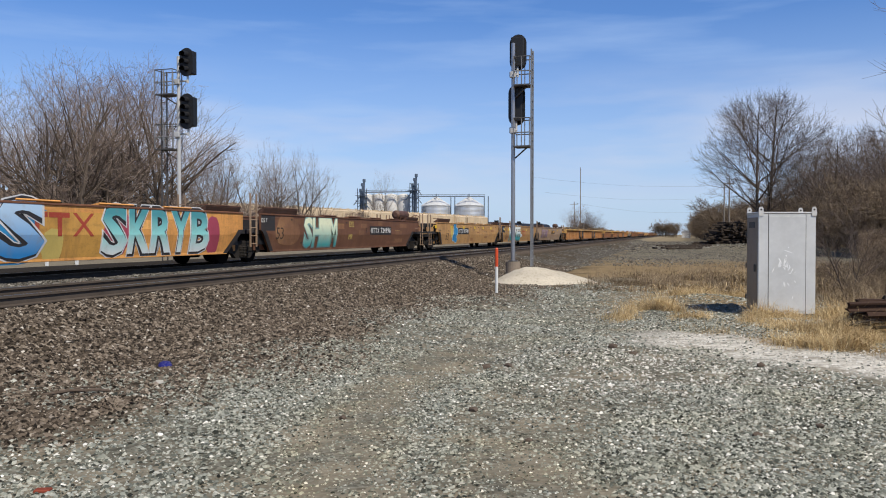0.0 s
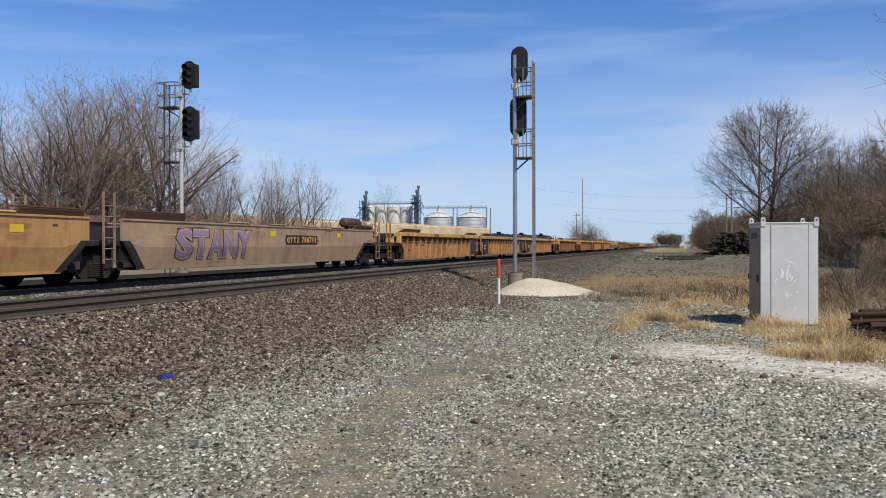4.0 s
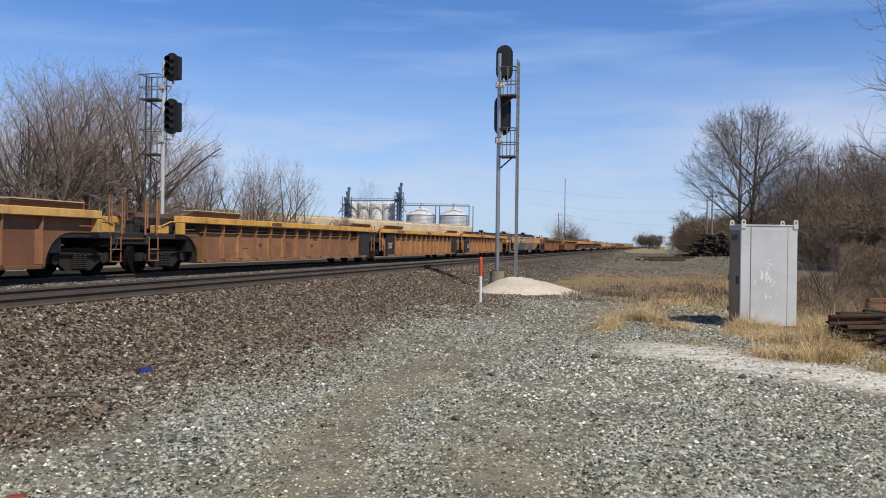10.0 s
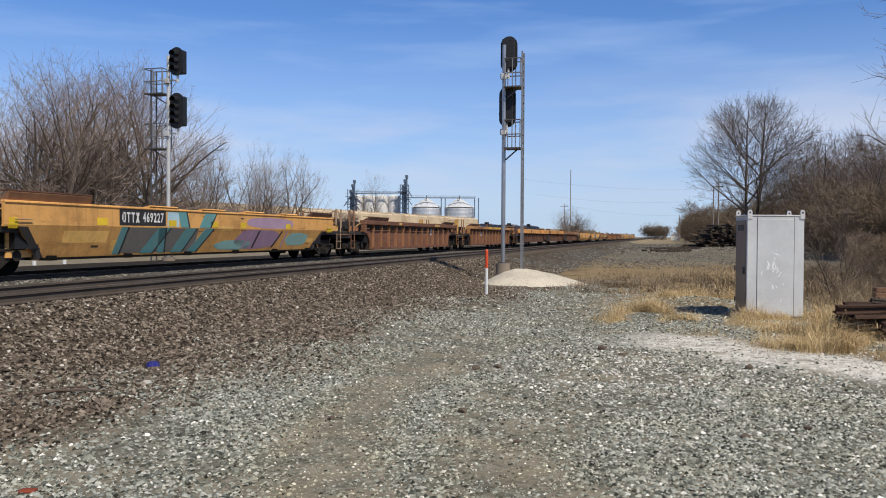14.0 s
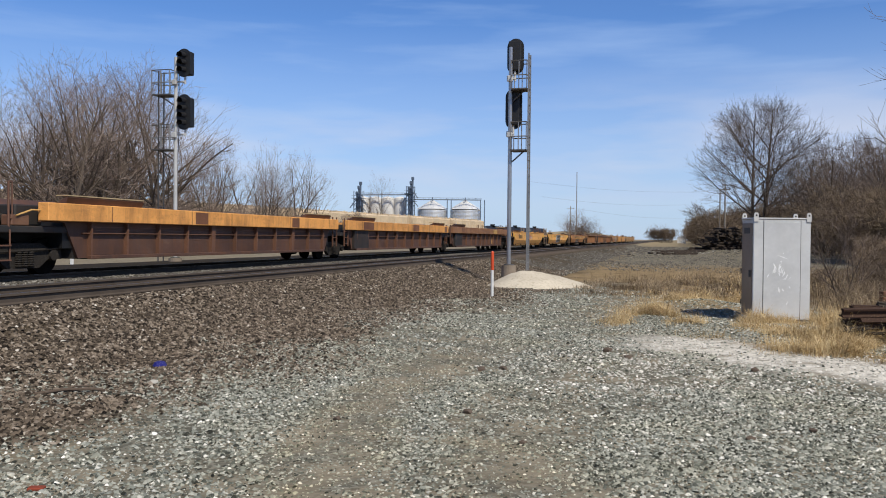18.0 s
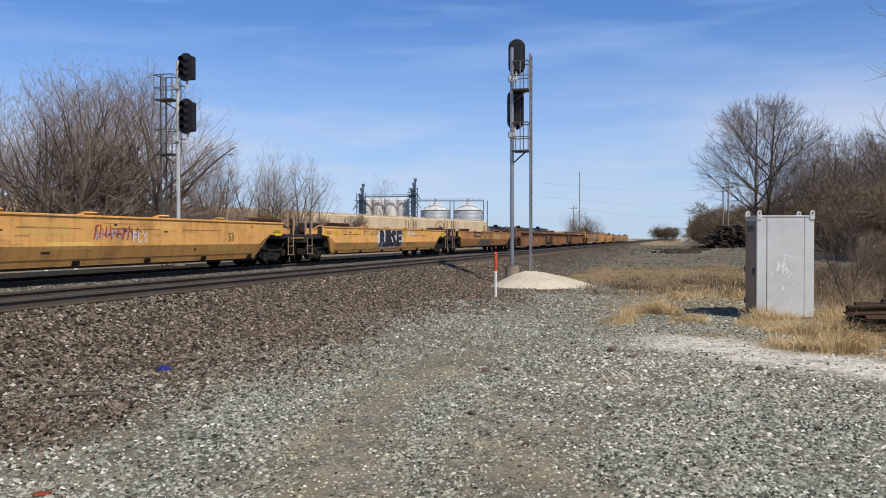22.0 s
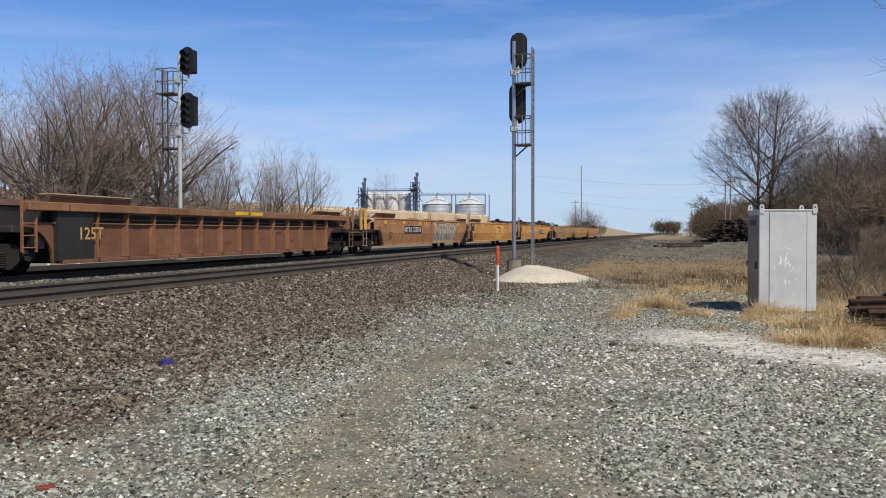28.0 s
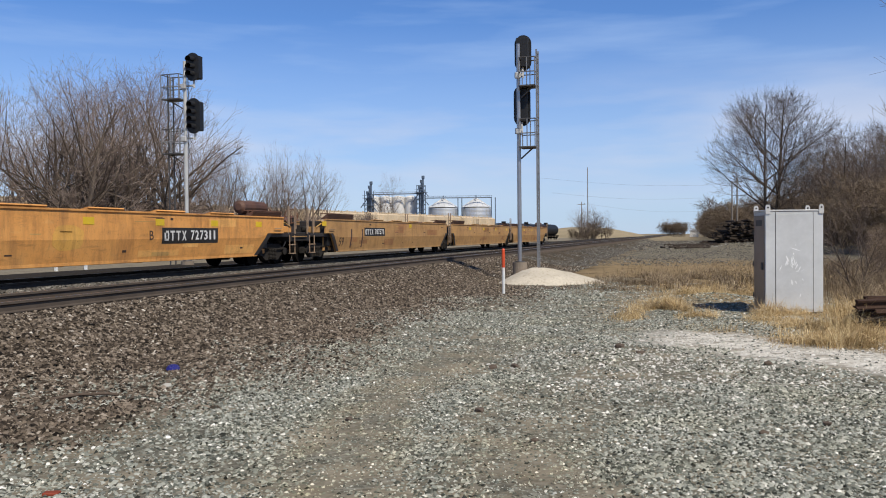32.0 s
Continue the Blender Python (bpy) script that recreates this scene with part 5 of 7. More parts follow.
def build_cabinet():
    """Relay cabinet of aluminium sheet; its door side faces the road."""
    t = thing("relay_cabinet", "tall dull aluminium relay cabinet with lifting eyes in dry grass", "relay cabinet", (2.17, 18.98, 0.0), 16.8)
    part("body", box(B(), -0.625, 0.625, -0.32, 0.32, 0.06, 2.24, 0.012), "alu", t)
    part("plinth", box(B(), -0.60, 0.60, -0.30, 0.30, -0.1, 0.06), "darkgalv", t)
    part("roof", box(B(), -0.64, 0.64, -0.335, 0.335, 2.24, 2.275, 0.01), "alu", t, "flat overhanging roof sheet")
    part("panel", box(B(), -0.40, 0.40, -0.328, -0.32, 0.12, 2.18, 0.003), "alu", t, "seamed front panel")
    for x in (-0.405, 0.405):
        part("seam", box(B(), x - 0.006, x + 0.006, -0.3255, -0.32, 0.08, 2.22), "darkgalv", t)
    for x in (-0.575, 0.575):
        for y in (-0.31, 0.34):
            bm = prism(B(), [(x - 0.05, 2.19), (x + 0.05, 2.19), (x + 0.05, 2.34), (x + 0.028, 2.385), (x - 0.028, 2.385), (x - 0.05, 2.34)], "y", y - 0.035, y - 0.015)
            eye = part("lifting_eye", bm, "galv", t, "bolted lifting eye")
            part("eye_hole", rod(B(), (x, y - 0.04, 2.325), (x, y - 0.01, 2.325), 0.02, seg=12), "black", eye)
    door = part("door", box(B(), -0.637, -0.625, -0.28, 0.28, 0.12, 2.16, 0.004), "aludoor", t, "side door toned down for its shade, with brown specks")
    part("handle", box(B(), -0.672, -0.637, -0.22, -0.17, 0.98, 1.14, 0.01), "darkgalv", door, "dark latch handle")
    part("vent", box(B(), -0.643, -0.637, -0.16, 0.16, 1.93, 2.06), "darkgalv", door, "louvred vent")
    for z in (0.4, 1.1, 1.8):
        part("hinge", rod(B(), (-0.645, 0.30, z - 0.06), (-0.645, 0.30, z + 0.06), 0.014, seg=8), "darkgalv", door)
    rnd = random.Random(2)
    for k in range(22):
        x, z, w, h = rnd.gauss(-0.04, 0.09), rnd.gauss(1.08, 0.17), rnd.uniform(0.008, 0.022), rnd.uniform(0.02, 0.08)
        a = rnd.uniform(-0.5, 0.5)
        pts = [(x + w * math.cos(j * 0.8976 + a) * rnd.uniform(0.6, 1.2) + a * 0.1 * math.sin(j * 0.8976), z + h * math.sin(j * 0.8976) * rnd.uniform(0.6, 1.2)) for j in range(7)]
        part("scuff", prism(B(), pts, "y", -0.3295, -0.328), "scuff", t, "bright scuff on the panel")
    for x, z, ln, a in ((0.02, 1.42, 0.12, -0.35), (-0.30, 1.02, 0.07, 1.1), (0.06, 0.95, 0.05, 0.3), (0.12, 0.42, 0.05, 1.3)):  # bright scratches
        u, v = Vector((math.cos(a), math.sin(a))) * ln, Vector((-math.sin(a), math.cos(a))) * 0.011
        pts = [(x - u.x, z - u.y), (x + v.x, z + v.y), (x + u.x, z + u.y), (x - v.x, z - v.y)]
        part("scratch", prism(B(), pts, "y", -0.3299, -0.328), "scuff", t, "bright scratch on the panel")
    for z in (0.35, 0.75, 1.15, 1.55, 1.95):
        part("bolt", rod(B(), (0.55, -0.326, z), (0.55, -0.32, z), 0.009, seg=8), "galv", t)
    return t


build_cabinet()


# ---- trees ----
def grow(seed, tall, stems, lean, limbs, twigs, low, radius, reach=0.36, tight=1.0):
    """Segments of a bare tree with one or several stems: wood (thick) and twigs (thin)."""
    rnd = random.Random(seed)
    wood, thin = [], []

    def branch(p, d, length, r, level):
        n = (9, 6, 4, 2)[level]
        up = (0.03, 0.06, 0.05, 0.04)[level]
        for k in range(n):
            wob = Vector((rnd.uniform(-1, 1), rnd.uniform(-1, 1), rnd.uniform(-0.7, 0.7))) * (0.12, 0.17, 0.22, 0.25)[level]
            d = (d + wob + Vector((0, 0, up))).normalized()
            q = p + d * (length / n)
            r1, r2 = max(0.006, r * (1 - 0.88 * k / n)), max(0.005, r * (1 - 0.88 * (k + 1) / n))
            (wood if level < 2 else thin).append((p, q, r1, r2))
            t = (k + 1) / n
            if level < 3 and t >= (low if level == 0 else 0.18):
                for _ in range((limbs, 2, twigs)[level]):
                    side = d.orthogonal().normalized()
                    side = (Matrix.Rotation(rnd.uniform(0, math.tau), 3, d) @ side).normalized()
                    c = (d + side * rnd.uniform(0.4, 0.85) * tight).normalized()
                    ln = length * (1.05 - 0.8 * t) * reach * rnd.uniform(0.7, 1.2)
                    branch(p.lerp(q, rnd.random()), c, max(ln, 0.35), max(0.007, r1 * 0.6), level + 1)
            p = q

    for s in range(stems):
        a = rnd.uniform(0, math.tau) if stems > 1 else 0
        l = lean * rnd.uniform(0.5, 1.2) if stems > 1 else lean * 0.2
        d = Vector((l * math.cos(a + s * 2.4), l * math.sin(a + s * 2.4), 1)).normalized()
        branch(Vector((0.15 * math.cos(a), 0.15 * math.sin(a), -0.1)), d, tall * rnd.uniform(0.78, 1.0), radius * rnd.uniform(0.75, 1.1), 0)
    return wood, thin


def limbed(seed, tall, wide, squat, low, stems, girth, counts, splay, rise, tip=0.007, crook=0.07):
    """A leafless tree: stems bear limbs, limbs bear branches, and so on to the twigs, inside a rounded crown.
    wide: the crown's half width; squat: height of its widest part and low: of its first limbs, as parts of tall;
    counts: how many limbs, branches, branchlets and twigs; splay: their angles in degrees; rise: how they bend upwards.
    Gives wood (thick) and twigs (thin)."""
    rnd = random.Random(seed)
    wood, thin = [], []
    zc = squat * tall
    lump = seed * 3.7

    def room(p, d):
        """The way from p along d to the crown's outline."""
        zr = tall - zc if p.z + d.z * wide * 0.5 > zc else zc - 0.6 * low * tall
        k = 1 + 0.22 * noise.noise((d.x * 2.1 + lump, d.y * 2.1, d.z * 2.1))
        s3 = Vector((1 / (wide * k), 1 / (wide * k), 1 / zr))
        q, v = Vector((p.x * s3.x, p.y * s3.y, (p.z - zc) * s3.z)), Vector((d.x * s3.x, d.y * s3.y, d.z * s3.z))
        a, h, c = v.dot(v), q.dot(v), q.dot(q) - 1
        disc = h * h - a * c
        return max(0.0, (-h + math.sqrt(disc)) / a) if disc > 0 else 0.0

    def grow_limb(p, d, length, r, level):
        n = (10, 7, 5, 4, 2)[level]
        pts, ways, rs = [p], [d], [r]
        bend = Vector((rnd.uniform(-1, 1), rnd.uniform(-1, 1), rnd.uniform(-0.3, 0.6))) * crook
        for k in range(n):
            kink = Vector((rnd.gauss(0, 1), rnd.gauss(0, 1), rnd.gauss(0, 0.8))) * crook * (1.0 if level else 0.6)
            d = (d + bend * 0.5 + kink + Vector((0, 0, rise[min(level, 3)] * (1 - d.z)))).normalized()
            p = p + d * (length / n)
            pts.append(p)
            ways.append(d)
            rs.append(max(tip * 0.4 if level == 4 else tip * 0.7, r * (1 - 0.85 * ((k + 1) / n) ** (0.9 if level else 1.2))))
        for k in range(n):
            (wood if level < 2 or rs[k] > tip * 3 else thin).append((pts[k], pts[k + 1], rs[k], rs[k + 1]))
        if level == 4:
            return
        count = counts[level] if level else counts[0]
        if level > 1:
            count = max(2, round(count * min(1.2, length / (tall * (0.26, 0.14)[level - 2])))) if level < 4 else count
        first = low if level == 0 else 0.16
        turn = rnd.uniform(0, math.tau)
        for j in range(count):
            t = first + (1.0 - first) * (j + rnd.uniform(0.1, 0.9)) / count
            k = min(n - 1, int(t * n))
            at = pts[k].lerp(pts[k + 1], t * n - k)
            w = ways[k + 1]
            turn += 2.4 + rnd.uniform(-0.5, 0.5)
            side = (Matrix.Rotation(turn, 3, w) @ w.orthogonal()).normalized()
            ang = radians(splay[level] * rnd.uniform(0.75, 1.2)) * (1.15 - 0.4 * t)
            c = (w * math.cos(ang) + side * math.sin(ang)).normalized()
            free = room(at, (c + Vector((0, 0, 0.4 * rise[min(level + 1, 3)] * 4))).normalized())
            if level == 0:
                ln = free * rnd.uniform(0.86, 1.02)
            elif level == 3:
                ln = tall * rnd.uniform(0.03, 0.075)
            else:
                ln = min(length * (1.0 - 0.62 * t) * rnd.uniform(0.5, 0.78), free * 1.02 + 0.03 * tall)
            r0 = rs[k] + (rs[k + 1] - rs[k]) * (t * n - k)
            grow_limb(at, c, max(ln, 0.025 * tall), min(r0 * 0.85, max(tip, r0 * (0.62, 0.55, 0.6, 0.7)[level])), level + 1)

    for k in range(stems):
        a = k * math.tau / stems + rnd.uniform(-0.5, 0.5)
        lean = rnd.uniform(0.12, 0.42) * wide / (0.35 * tall) if stems > 1 else 0.03
        d = Vector((lean * math.cos(a), lean * math.sin(a), 1)).normalized()
        foot = Vector((0.14 * math.cos(a), 0.14 * math.sin(a), -0.2)) if stems > 1 else Vector((0, 0, -0.2))
        grow_limb(foot, d, room(Vector((0, 0, 0.1)), d) * rnd.uniform(0.88, 1.0), girth * rnd.uniform(0.75, 1.05), 0)
    return wood, thin


def tubes(name, segs, sides, mat):
    verts, faces = [], []
    ring = [(math.cos(k * math.tau / sides), math.sin(k * math.tau / sides)) for k in range(sides)]
    for a, b, r1, r2 in segs:
        d = (b - a).normalized()
        u = d.orthogonal().normalized()
        w = d.cross(u)
        base = len(verts)
        for p, r in ((a, r1), (b, r2)):
            for c, s in ring:
                verts.append(p + u * (r * c) + w * (r * s))
        for k in range(sides):
            j = (k + 1) % sides
            faces.append((base + k, base + j, base + sides + j, base + sides + k))
    return soup(name, verts, faces, mat)


def tree(name, label, category, group, crown_mat, seed, *form, maker=grow):
    wood, thin = maker(seed, *form)
    t = thing(name, label, category, group=group)
    for nm, segs, sides, mat in (("trunk", wood, 5, "bark" if "twig" in crown_mat else crown_mat), ("crown", thin, 3, crown_mat)):
        ob = new(nm, tubes(nm, segs, sides, mat))
        ob.parent = t
    return t


TREES = [tree("bare_tree", "leafless grey-brown tree with several spreading stems", "tree", "bare trees", "twig", 21 + k, 10.0, 3.5 + 0.2 * (k % 3), 0.55, 0.16, 2 + k % 2, 0.15, (10, 8, 5, 3), (50, 44, 42, 38), (0.0, 0.06, 0.07, 0.08), 0.0065, 0.105, maker=limbed) for k in range(5)]
SLIM = [tree("slim_tree", "slender leafless tree with fine upright branches", "tree", "slim bare trees", "twig", 81 + k, 10.5, 2.3 + 0.2 * k, 0.42, 0.12, 1 + k % 2, 0.11, (15, 7, 4, 3), (44, 36, 36, 34), (0.0, 0.10, 0.10, 0.1), 0.007, 0.05, maker=limbed) for k in range(4)]
EAST = [tree("bare_tree", "leafless dark brown tree with a rounded twiggy crown", "tree", "bare trees of the eastern wood", "darktwig", 91 + k, 12.5, 4.4, 0.55, 0.16, 1 + k % 2, 0.15, (13, 9, 5, 4), (50, 44, 42, 38), (0.0, 0.05, 0.06, 0.08), 0.010, 0.07, maker=limbed) for k in range(3)]
# tall, stems, lean, limbs, twigs, low, radius, reach, tight
THICKET = [tree("thicket", "tangle of leafless grey-brown saplings", "thicket", "winter thickets", "twig", 41 + k, 3.4, 5, 0.5, 1, 1, 0.2, 0.026, 0.75, 1.3) for k in range(2)]
BRUSH = [tree("brush", "tangle of leafless brown brush", "brush", "winter brush", "scrub", 51 + k, 3.4, 5, 0.55, 1, 1, 0.2, 0.028, 0.75, 1.4) for k in range(3)]


def plant(kinds, k, x, y, scale, turn, squash=1.0):
    o = kinds[k % len(kinds)]
    if x < -20 and y < 130:  # the western wood keeps back from the gravel beyond the tracks
        f = (37.5 + (-x - 24) * 0.9) / -x
        x, y, scale = x * f, y * f, scale * f
    c = copy_thing(o, pose(x, y, height(x, y) - 0.05, 0, 0, turn))
    c.scale = (scale * squash, scale * squash, scale)
    return c


def woods():
    rnd = random.Random(5)
    # west of the tracks, behind the signal
    for i in range(12):
        d, q = rnd.uniform(25.0, 42.0), 0.93 + 0.46 * (i + rnd.random()) / 12
        back = 37.5 + (d - 24) * 0.9
        tall = 1.8 + 0.205 * back * (0.282 + 0.959 * q)  # an even line of tree tops
        plant(SLIM if i in (1, 3) else TREES, rnd.randrange(5), -d, q * d, tall / 10.0 * d / back * rnd.uniform(0.9, 1.06), rnd.uniform(0, 360))
    for i in range(6):
        d, q = rnd.uniform(30.0, 46), rnd.uniform(1.0, 1.5)
        plant(SLIM, i, -d, q * d, rnd.uniform(0.6, 0.8), rnd.uniform(0, 360))
    low = random.Random(17)
    for i in range(5):
        d, q = low.uniform(34.0, 44.0), 1.18 + 0.06 * i
        back = 37.5 + (d - 24) * 0.9
        plant(SLIM, i, -d, q * d, (1.6 + 0.205 * back * (0.282 + 0.959 * q)) / 10.5 * d / back * 0.95, low.uniform(0, 360), 1.2)
    for i in range(12):
        d, q = low.uniform(25.5, 34.0), 0.95 + 0.75 * (i + low.random()) / 12
        plant(THICKET, i, -d, q * d, low.uniform(0.7, 1.0), low.uniform(0, 360), 1.2)
    for d, s, k in ((29, 44, 0.80), (31, 50, 0.75), (33, 58, 0.92), (31, 57, 0.84), (32, 65, 0.86), (34, 66, 0.94)):
        plant(TREES, rnd.randrange(5), -d, s, k, rnd.uniform(0, 360), 0.7)
    for d, s, k in ((30, 47, 0.66), (30, 53.5, 0.6), (36, 56, 0.8), (31, 66.5, 0.7), (37, 70, 0.72), (38, 74, 0.55), (33, 61, 0.6)):
        plant(SLIM, rnd.randrange(4), -d, s, k, rnd.uniform(0, 360), 0.9)
    plant(SLIM, 2, -44, 117, 1.1, 40, 0.8)
    plant(SLIM, 1, -46, 119, 0.9, 140, 0.8)
    for i in range(5):
        d = low.uniform(27.0, 34)
        plant(THICKET, i, -d, (1.25 + 1.15 * (i + low.random()) / 5) * d, low.uniform(0.6, 0.9), low.uniform(0, 360), 1.3)
    for i in range(5):
        d = low.uniform(29.0, 36)
        plant(SLIM, i, -d, (1.3 + 0.75 * (i + low.random()) / 5) * d, low.uniform(0.6, 0.8), low.uniform(0, 360), 1.1)
    for i in range(8):
        d = rnd.uniform(25.5, 36)
        plant(THICKET, i, -d, (0.85 + 1.6 * rnd.random()) * d, rnd.uniform(0.5, 0.95), rnd.uniform(0, 360), 1.2)
    # east of the tracks: a belt of trees with brush before it
    for i in range(46):
        s = rnd.uniform(70, 150)
        x = 15.0 + rnd.uniform(0, 1) * (8 + (s - 74) * 0.15)
        plant(EAST, i, x, s, rnd.uniform(0.9, 1.25) * (0.82 if s < 100 else 1.0), rnd.uniform(0, 360))
    for i in range(34):
        s = 140 + 300 * rnd.random() ** 1.4
        plant(SLIM, rnd.randrange(4), 17.0 + rnd.uniform(0, 12), s, rnd.uniform(0.95, 1.3), rnd.uniform(0, 360), 1.3)
    for i in range(76):
        s = 58 + 100 * rnd.random()
        plant(BRUSH, i, 13.0 + rnd.uniform(0, 6) + (s - 58) * 0.03, s, rnd.uniform(0.9, 1.9), rnd.uniform(0, 360), 1.1)
    for i in range(50):
        s = 120 + 300 * rnd.random()
        plant(BRUSH, i, 16.0 + rnd.uniform(0, 5), s, rnd.uniform(1.4, 2.4), rnd.uniform(0, 360), 1.5)
    for i in range(60):
        s = 170 + 290 * rnd.random()
        plant(BRUSH, i, 9.0 + rnd.uniform(0, 9) * (1.2 - s / 700), s, rnd.uniform(1.6, 2.8), rnd.uniform(0, 360), 1.5)
    for i in range(12):
        s = 160 + 20 * i
        plant(EAST, i, 13.0 + rnd.uniform(0, 6), s, rnd.uniform(0.7, 1.0), rnd.uniform(0, 360), 1.2)
    plant(EAST, 1, 10.2, 27.0, 1.0, 200)
    plant(SLIM, 0, 8.6, 32.0, 0.42, 80)
    plant(SLIM, 3, 4.5, 24.3, 0.3, 10, 1.0)
    for x, s, k in ((5.0, 22.6, 0.26), (5.8, 23.6, 0.3), (4.4, 22.0, 0.22), (5.6, 27.0, 0.32), (6.6, 30.5, 0.4), (5.0, 31.0, 0.3), (7.4, 34.0, 0.5), (9.0, 40.0, 0.6), (8.0, 37.0, 0.45), (6.4, 26.0, 0.3), (10.5, 46.0, 0.7), (9.8, 43.0, 0.6)):
        plant(BRUSH, rnd.randrange(3), x, s, k, rnd.uniform(0, 360), 1.3)
    # far clumps
    for x, s, k in ((-27, 214, 0.92), (-24, 209, 0.95), (-21.5, 216, 0.75), (-25.5, 211, 0.85), (-11, 475, 1.0), (-5, 478, 1.0), (-8.5, 482, 1.15), (-2.5, 474, 0.8), (-52, 462, 0.55)):
        plant(SLIM, rnd.randrange(4), x, s, k, rnd.uniform(0, 360), 1.4)
        plant(TREES, rnd.randrange(5), x + 1.0, s + 2, k * 0.8, rnd.uniform(0, 360), 1.2)
        for j in range(2):
            plant(BRUSH, j, x - 1.5 + 3 * j, s + rnd.uniform(-2, 2), rnd.uniform(0.8, 1.2) * (2.3 if s > 400 else 0.8), rnd.uniform(0, 360), 1.2)


woods()
for k, o in enumerate(EAST):
    o.location = (20 + 3 * k, 84 + 7 * k, -0.05)
for k, o in enumerate(TREES + SLIM):
    o.location = (-41 - 1.5 * k, 44 + 2.6 * k, 0.5)
for k, o in enumerate(THICKET):
    o.location = (-42 - k, 60 + 4 * k, 0.5)
for k, o in enumerate(BRUSH):
    o.location = (21 - k, 66 + 4 * k, -0.05)
big = tree("shade_tree", "large leafless tree with a broad rounded crown", "tree", "", "darktwig", 78, 18.6, 8.9, 0.56, 0.20, 2, 0.32, (17, 14, 9, 5), (56, 42, 38, 36), (0.0, 0.085, 0.05, 0.05), 0.0145, 0.06, maker=limbed)
big.location = (11.0, 117.3, height(11.0, 117.3) - 0.1)
big.scale = (1.0, 1.0, 1.09)


# ---- grain elevator and far things ----
def build_silos():
    def at(px, z_far=280.0):
        u = (px - 784) / 1414 * z_far
        return (0.959 * u - 0.282 * z_far, 0.282 * u + 0.959 * z_far)

    for px in (649, 671, 693, 715):
        x, y = at(px)
        t = thing("grain_silo", "white concrete grain silo", "silo", (x, y, 0), group="silos of the grain elevator")
        part("shell", lathe(B(), [(2.2, 0), (2.2, 15.2)], 28), "silo", t)
        part("roof", lathe(B(), [(2.25, 15.2), (2.15, 15.5), (0.5, 16.0)], 28), "silo", t)
    for px, r in ((772, 5.2), (830, 5.2)):
        x, y = at(px)
        t = thing("grain_bin", "corrugated galvanised grain bin with a cone roof", "grain bin", (x, y, 0), group="grain bins")
        prof = []
        for k in range(26):
            prof += [(r, 0.45 * k), (r + 0.05, 0.45 * k + 0.22)]
        part("shell", lathe(B(), prof, 40), "bin", t, "corrugated steel shell")
        part("roof", lathe(B(), [(r + 0.15, 11.7), (r * 0.55, 13.2), (0.7, 14.6), (0.6, 15.0)], 40), "binroof", t, "cone roof")
        for k in range(16):
            a = k * math.tau / 16
            part("rib", rod(B(), ((r + 0.1) * math.cos(a), (r + 0.1) * math.sin(a), 11.8), (0.7 * math.cos(a), 0.7 * math.sin(a), 14.65), 0.06, seg=5), "binroof", t)
    for px, w, ztop, _ in ((733, 1.15, 19.4, 1), (641, 1.2, 17.6, 1)):
        x, y = at(px, 276.0)
        t = thing("elevator_tower", "blue-grey elevator tower with bucket legs and spouts", "elevator tower", (x, y, 0), group="elevator towers")
        for sx in (-1, 1):
            for sy in (-1, 1):
                part("column", rod(B(), (sx * w, sy * w, 0), (sx * w, sy * w, ztop), 0.15, seg=6), "blue_steel", t)
        k = 0
        while 1.6 * k + 1.6 < ztop:
            z = 1.6 * k
            for sy in (-1, 1):
                part("bracing", rod(B(), (-w, sy * w, z), (w, sy * w, z + 1.6), 0.09, seg=5), "blue_steel", t)
                part("strut", rod(B(), (w, sy * w, z + 1.6), (-w, sy * w, z + 1.6), 0.09, seg=5), "blue_steel", t)
            k += 1
        for lx, hz in ((-0.55, -0.4), (0.15, 1.6), (0.75, 3.0)):
            part("leg_casing", box(B(), lx - 0.22, lx + 0.22, -0.3, 0.3, 0, ztop + hz), "blue_steel", t)
            part("head_house", box(B(), lx - 0.42, lx + 0.42, -0.5, 0.5, ztop + hz - 0.9, ztop + hz + 0.2, 0.1), "blue_steel", t)
        for zz in (ztop - 2.6, ztop - 5.2):
            part("work_deck", box(B(), -w - 0.7, w + 0.7, -w - 0.5, w + 0.5, zz, zz + 0.12), "blue_steel", t)
            part("deck_rail", box(B(), -w - 0.7, w + 0.7, -w - 0.5, -w - 0.42, zz + 0.9, zz + 1.0), "blue_steel", t)
        for side, zz in ((1, ztop - 0.5), (-1, ztop - 2.2), (1, ztop - 3.4)):
            part("spout", rod(B(), (0, -0.6, zz), (side * 2.9, -0.6, zz - 3.6), 0.17, seg=6), "blue_steel", t)
    t = thing("conveyor_bridge", "blue-grey conveyor gallery above the bins", "conveyor", (0, 0, 0))
    a, c = Vector((*at(644, 276.0), 16.3)), Vector((*at(733, 276.0), 16.5))
    e, f = Vector((*at(735, 276.0), 14.9)), Vector((*at(858, 276.0), 14.9))
    for p, q in ((a, c), (e, f)):
        bm = B()
        for dz in (0.0, 0.6):
            rod(bm, p + Vector((0, 0, dz)), q + Vector((0, 0, dz)), 0.2 if dz == 0 else 0.07, seg=5)
        for k in range(13):
            g = p.lerp(q, k / 12)
            rod(bm, g, g + Vector((0, 0, 0.6)), 0.05, seg=4)
        part("gallery", bm, "blue_steel", t)
    for px in (772, 830):
        b0 = Vector((*at(px, 278.0), 14.4))
        part("drop_pipe", rod(B(), b0, b0 + Vector((0, 0, 1.4)), 0.22, seg=6), "blue_steel", t)
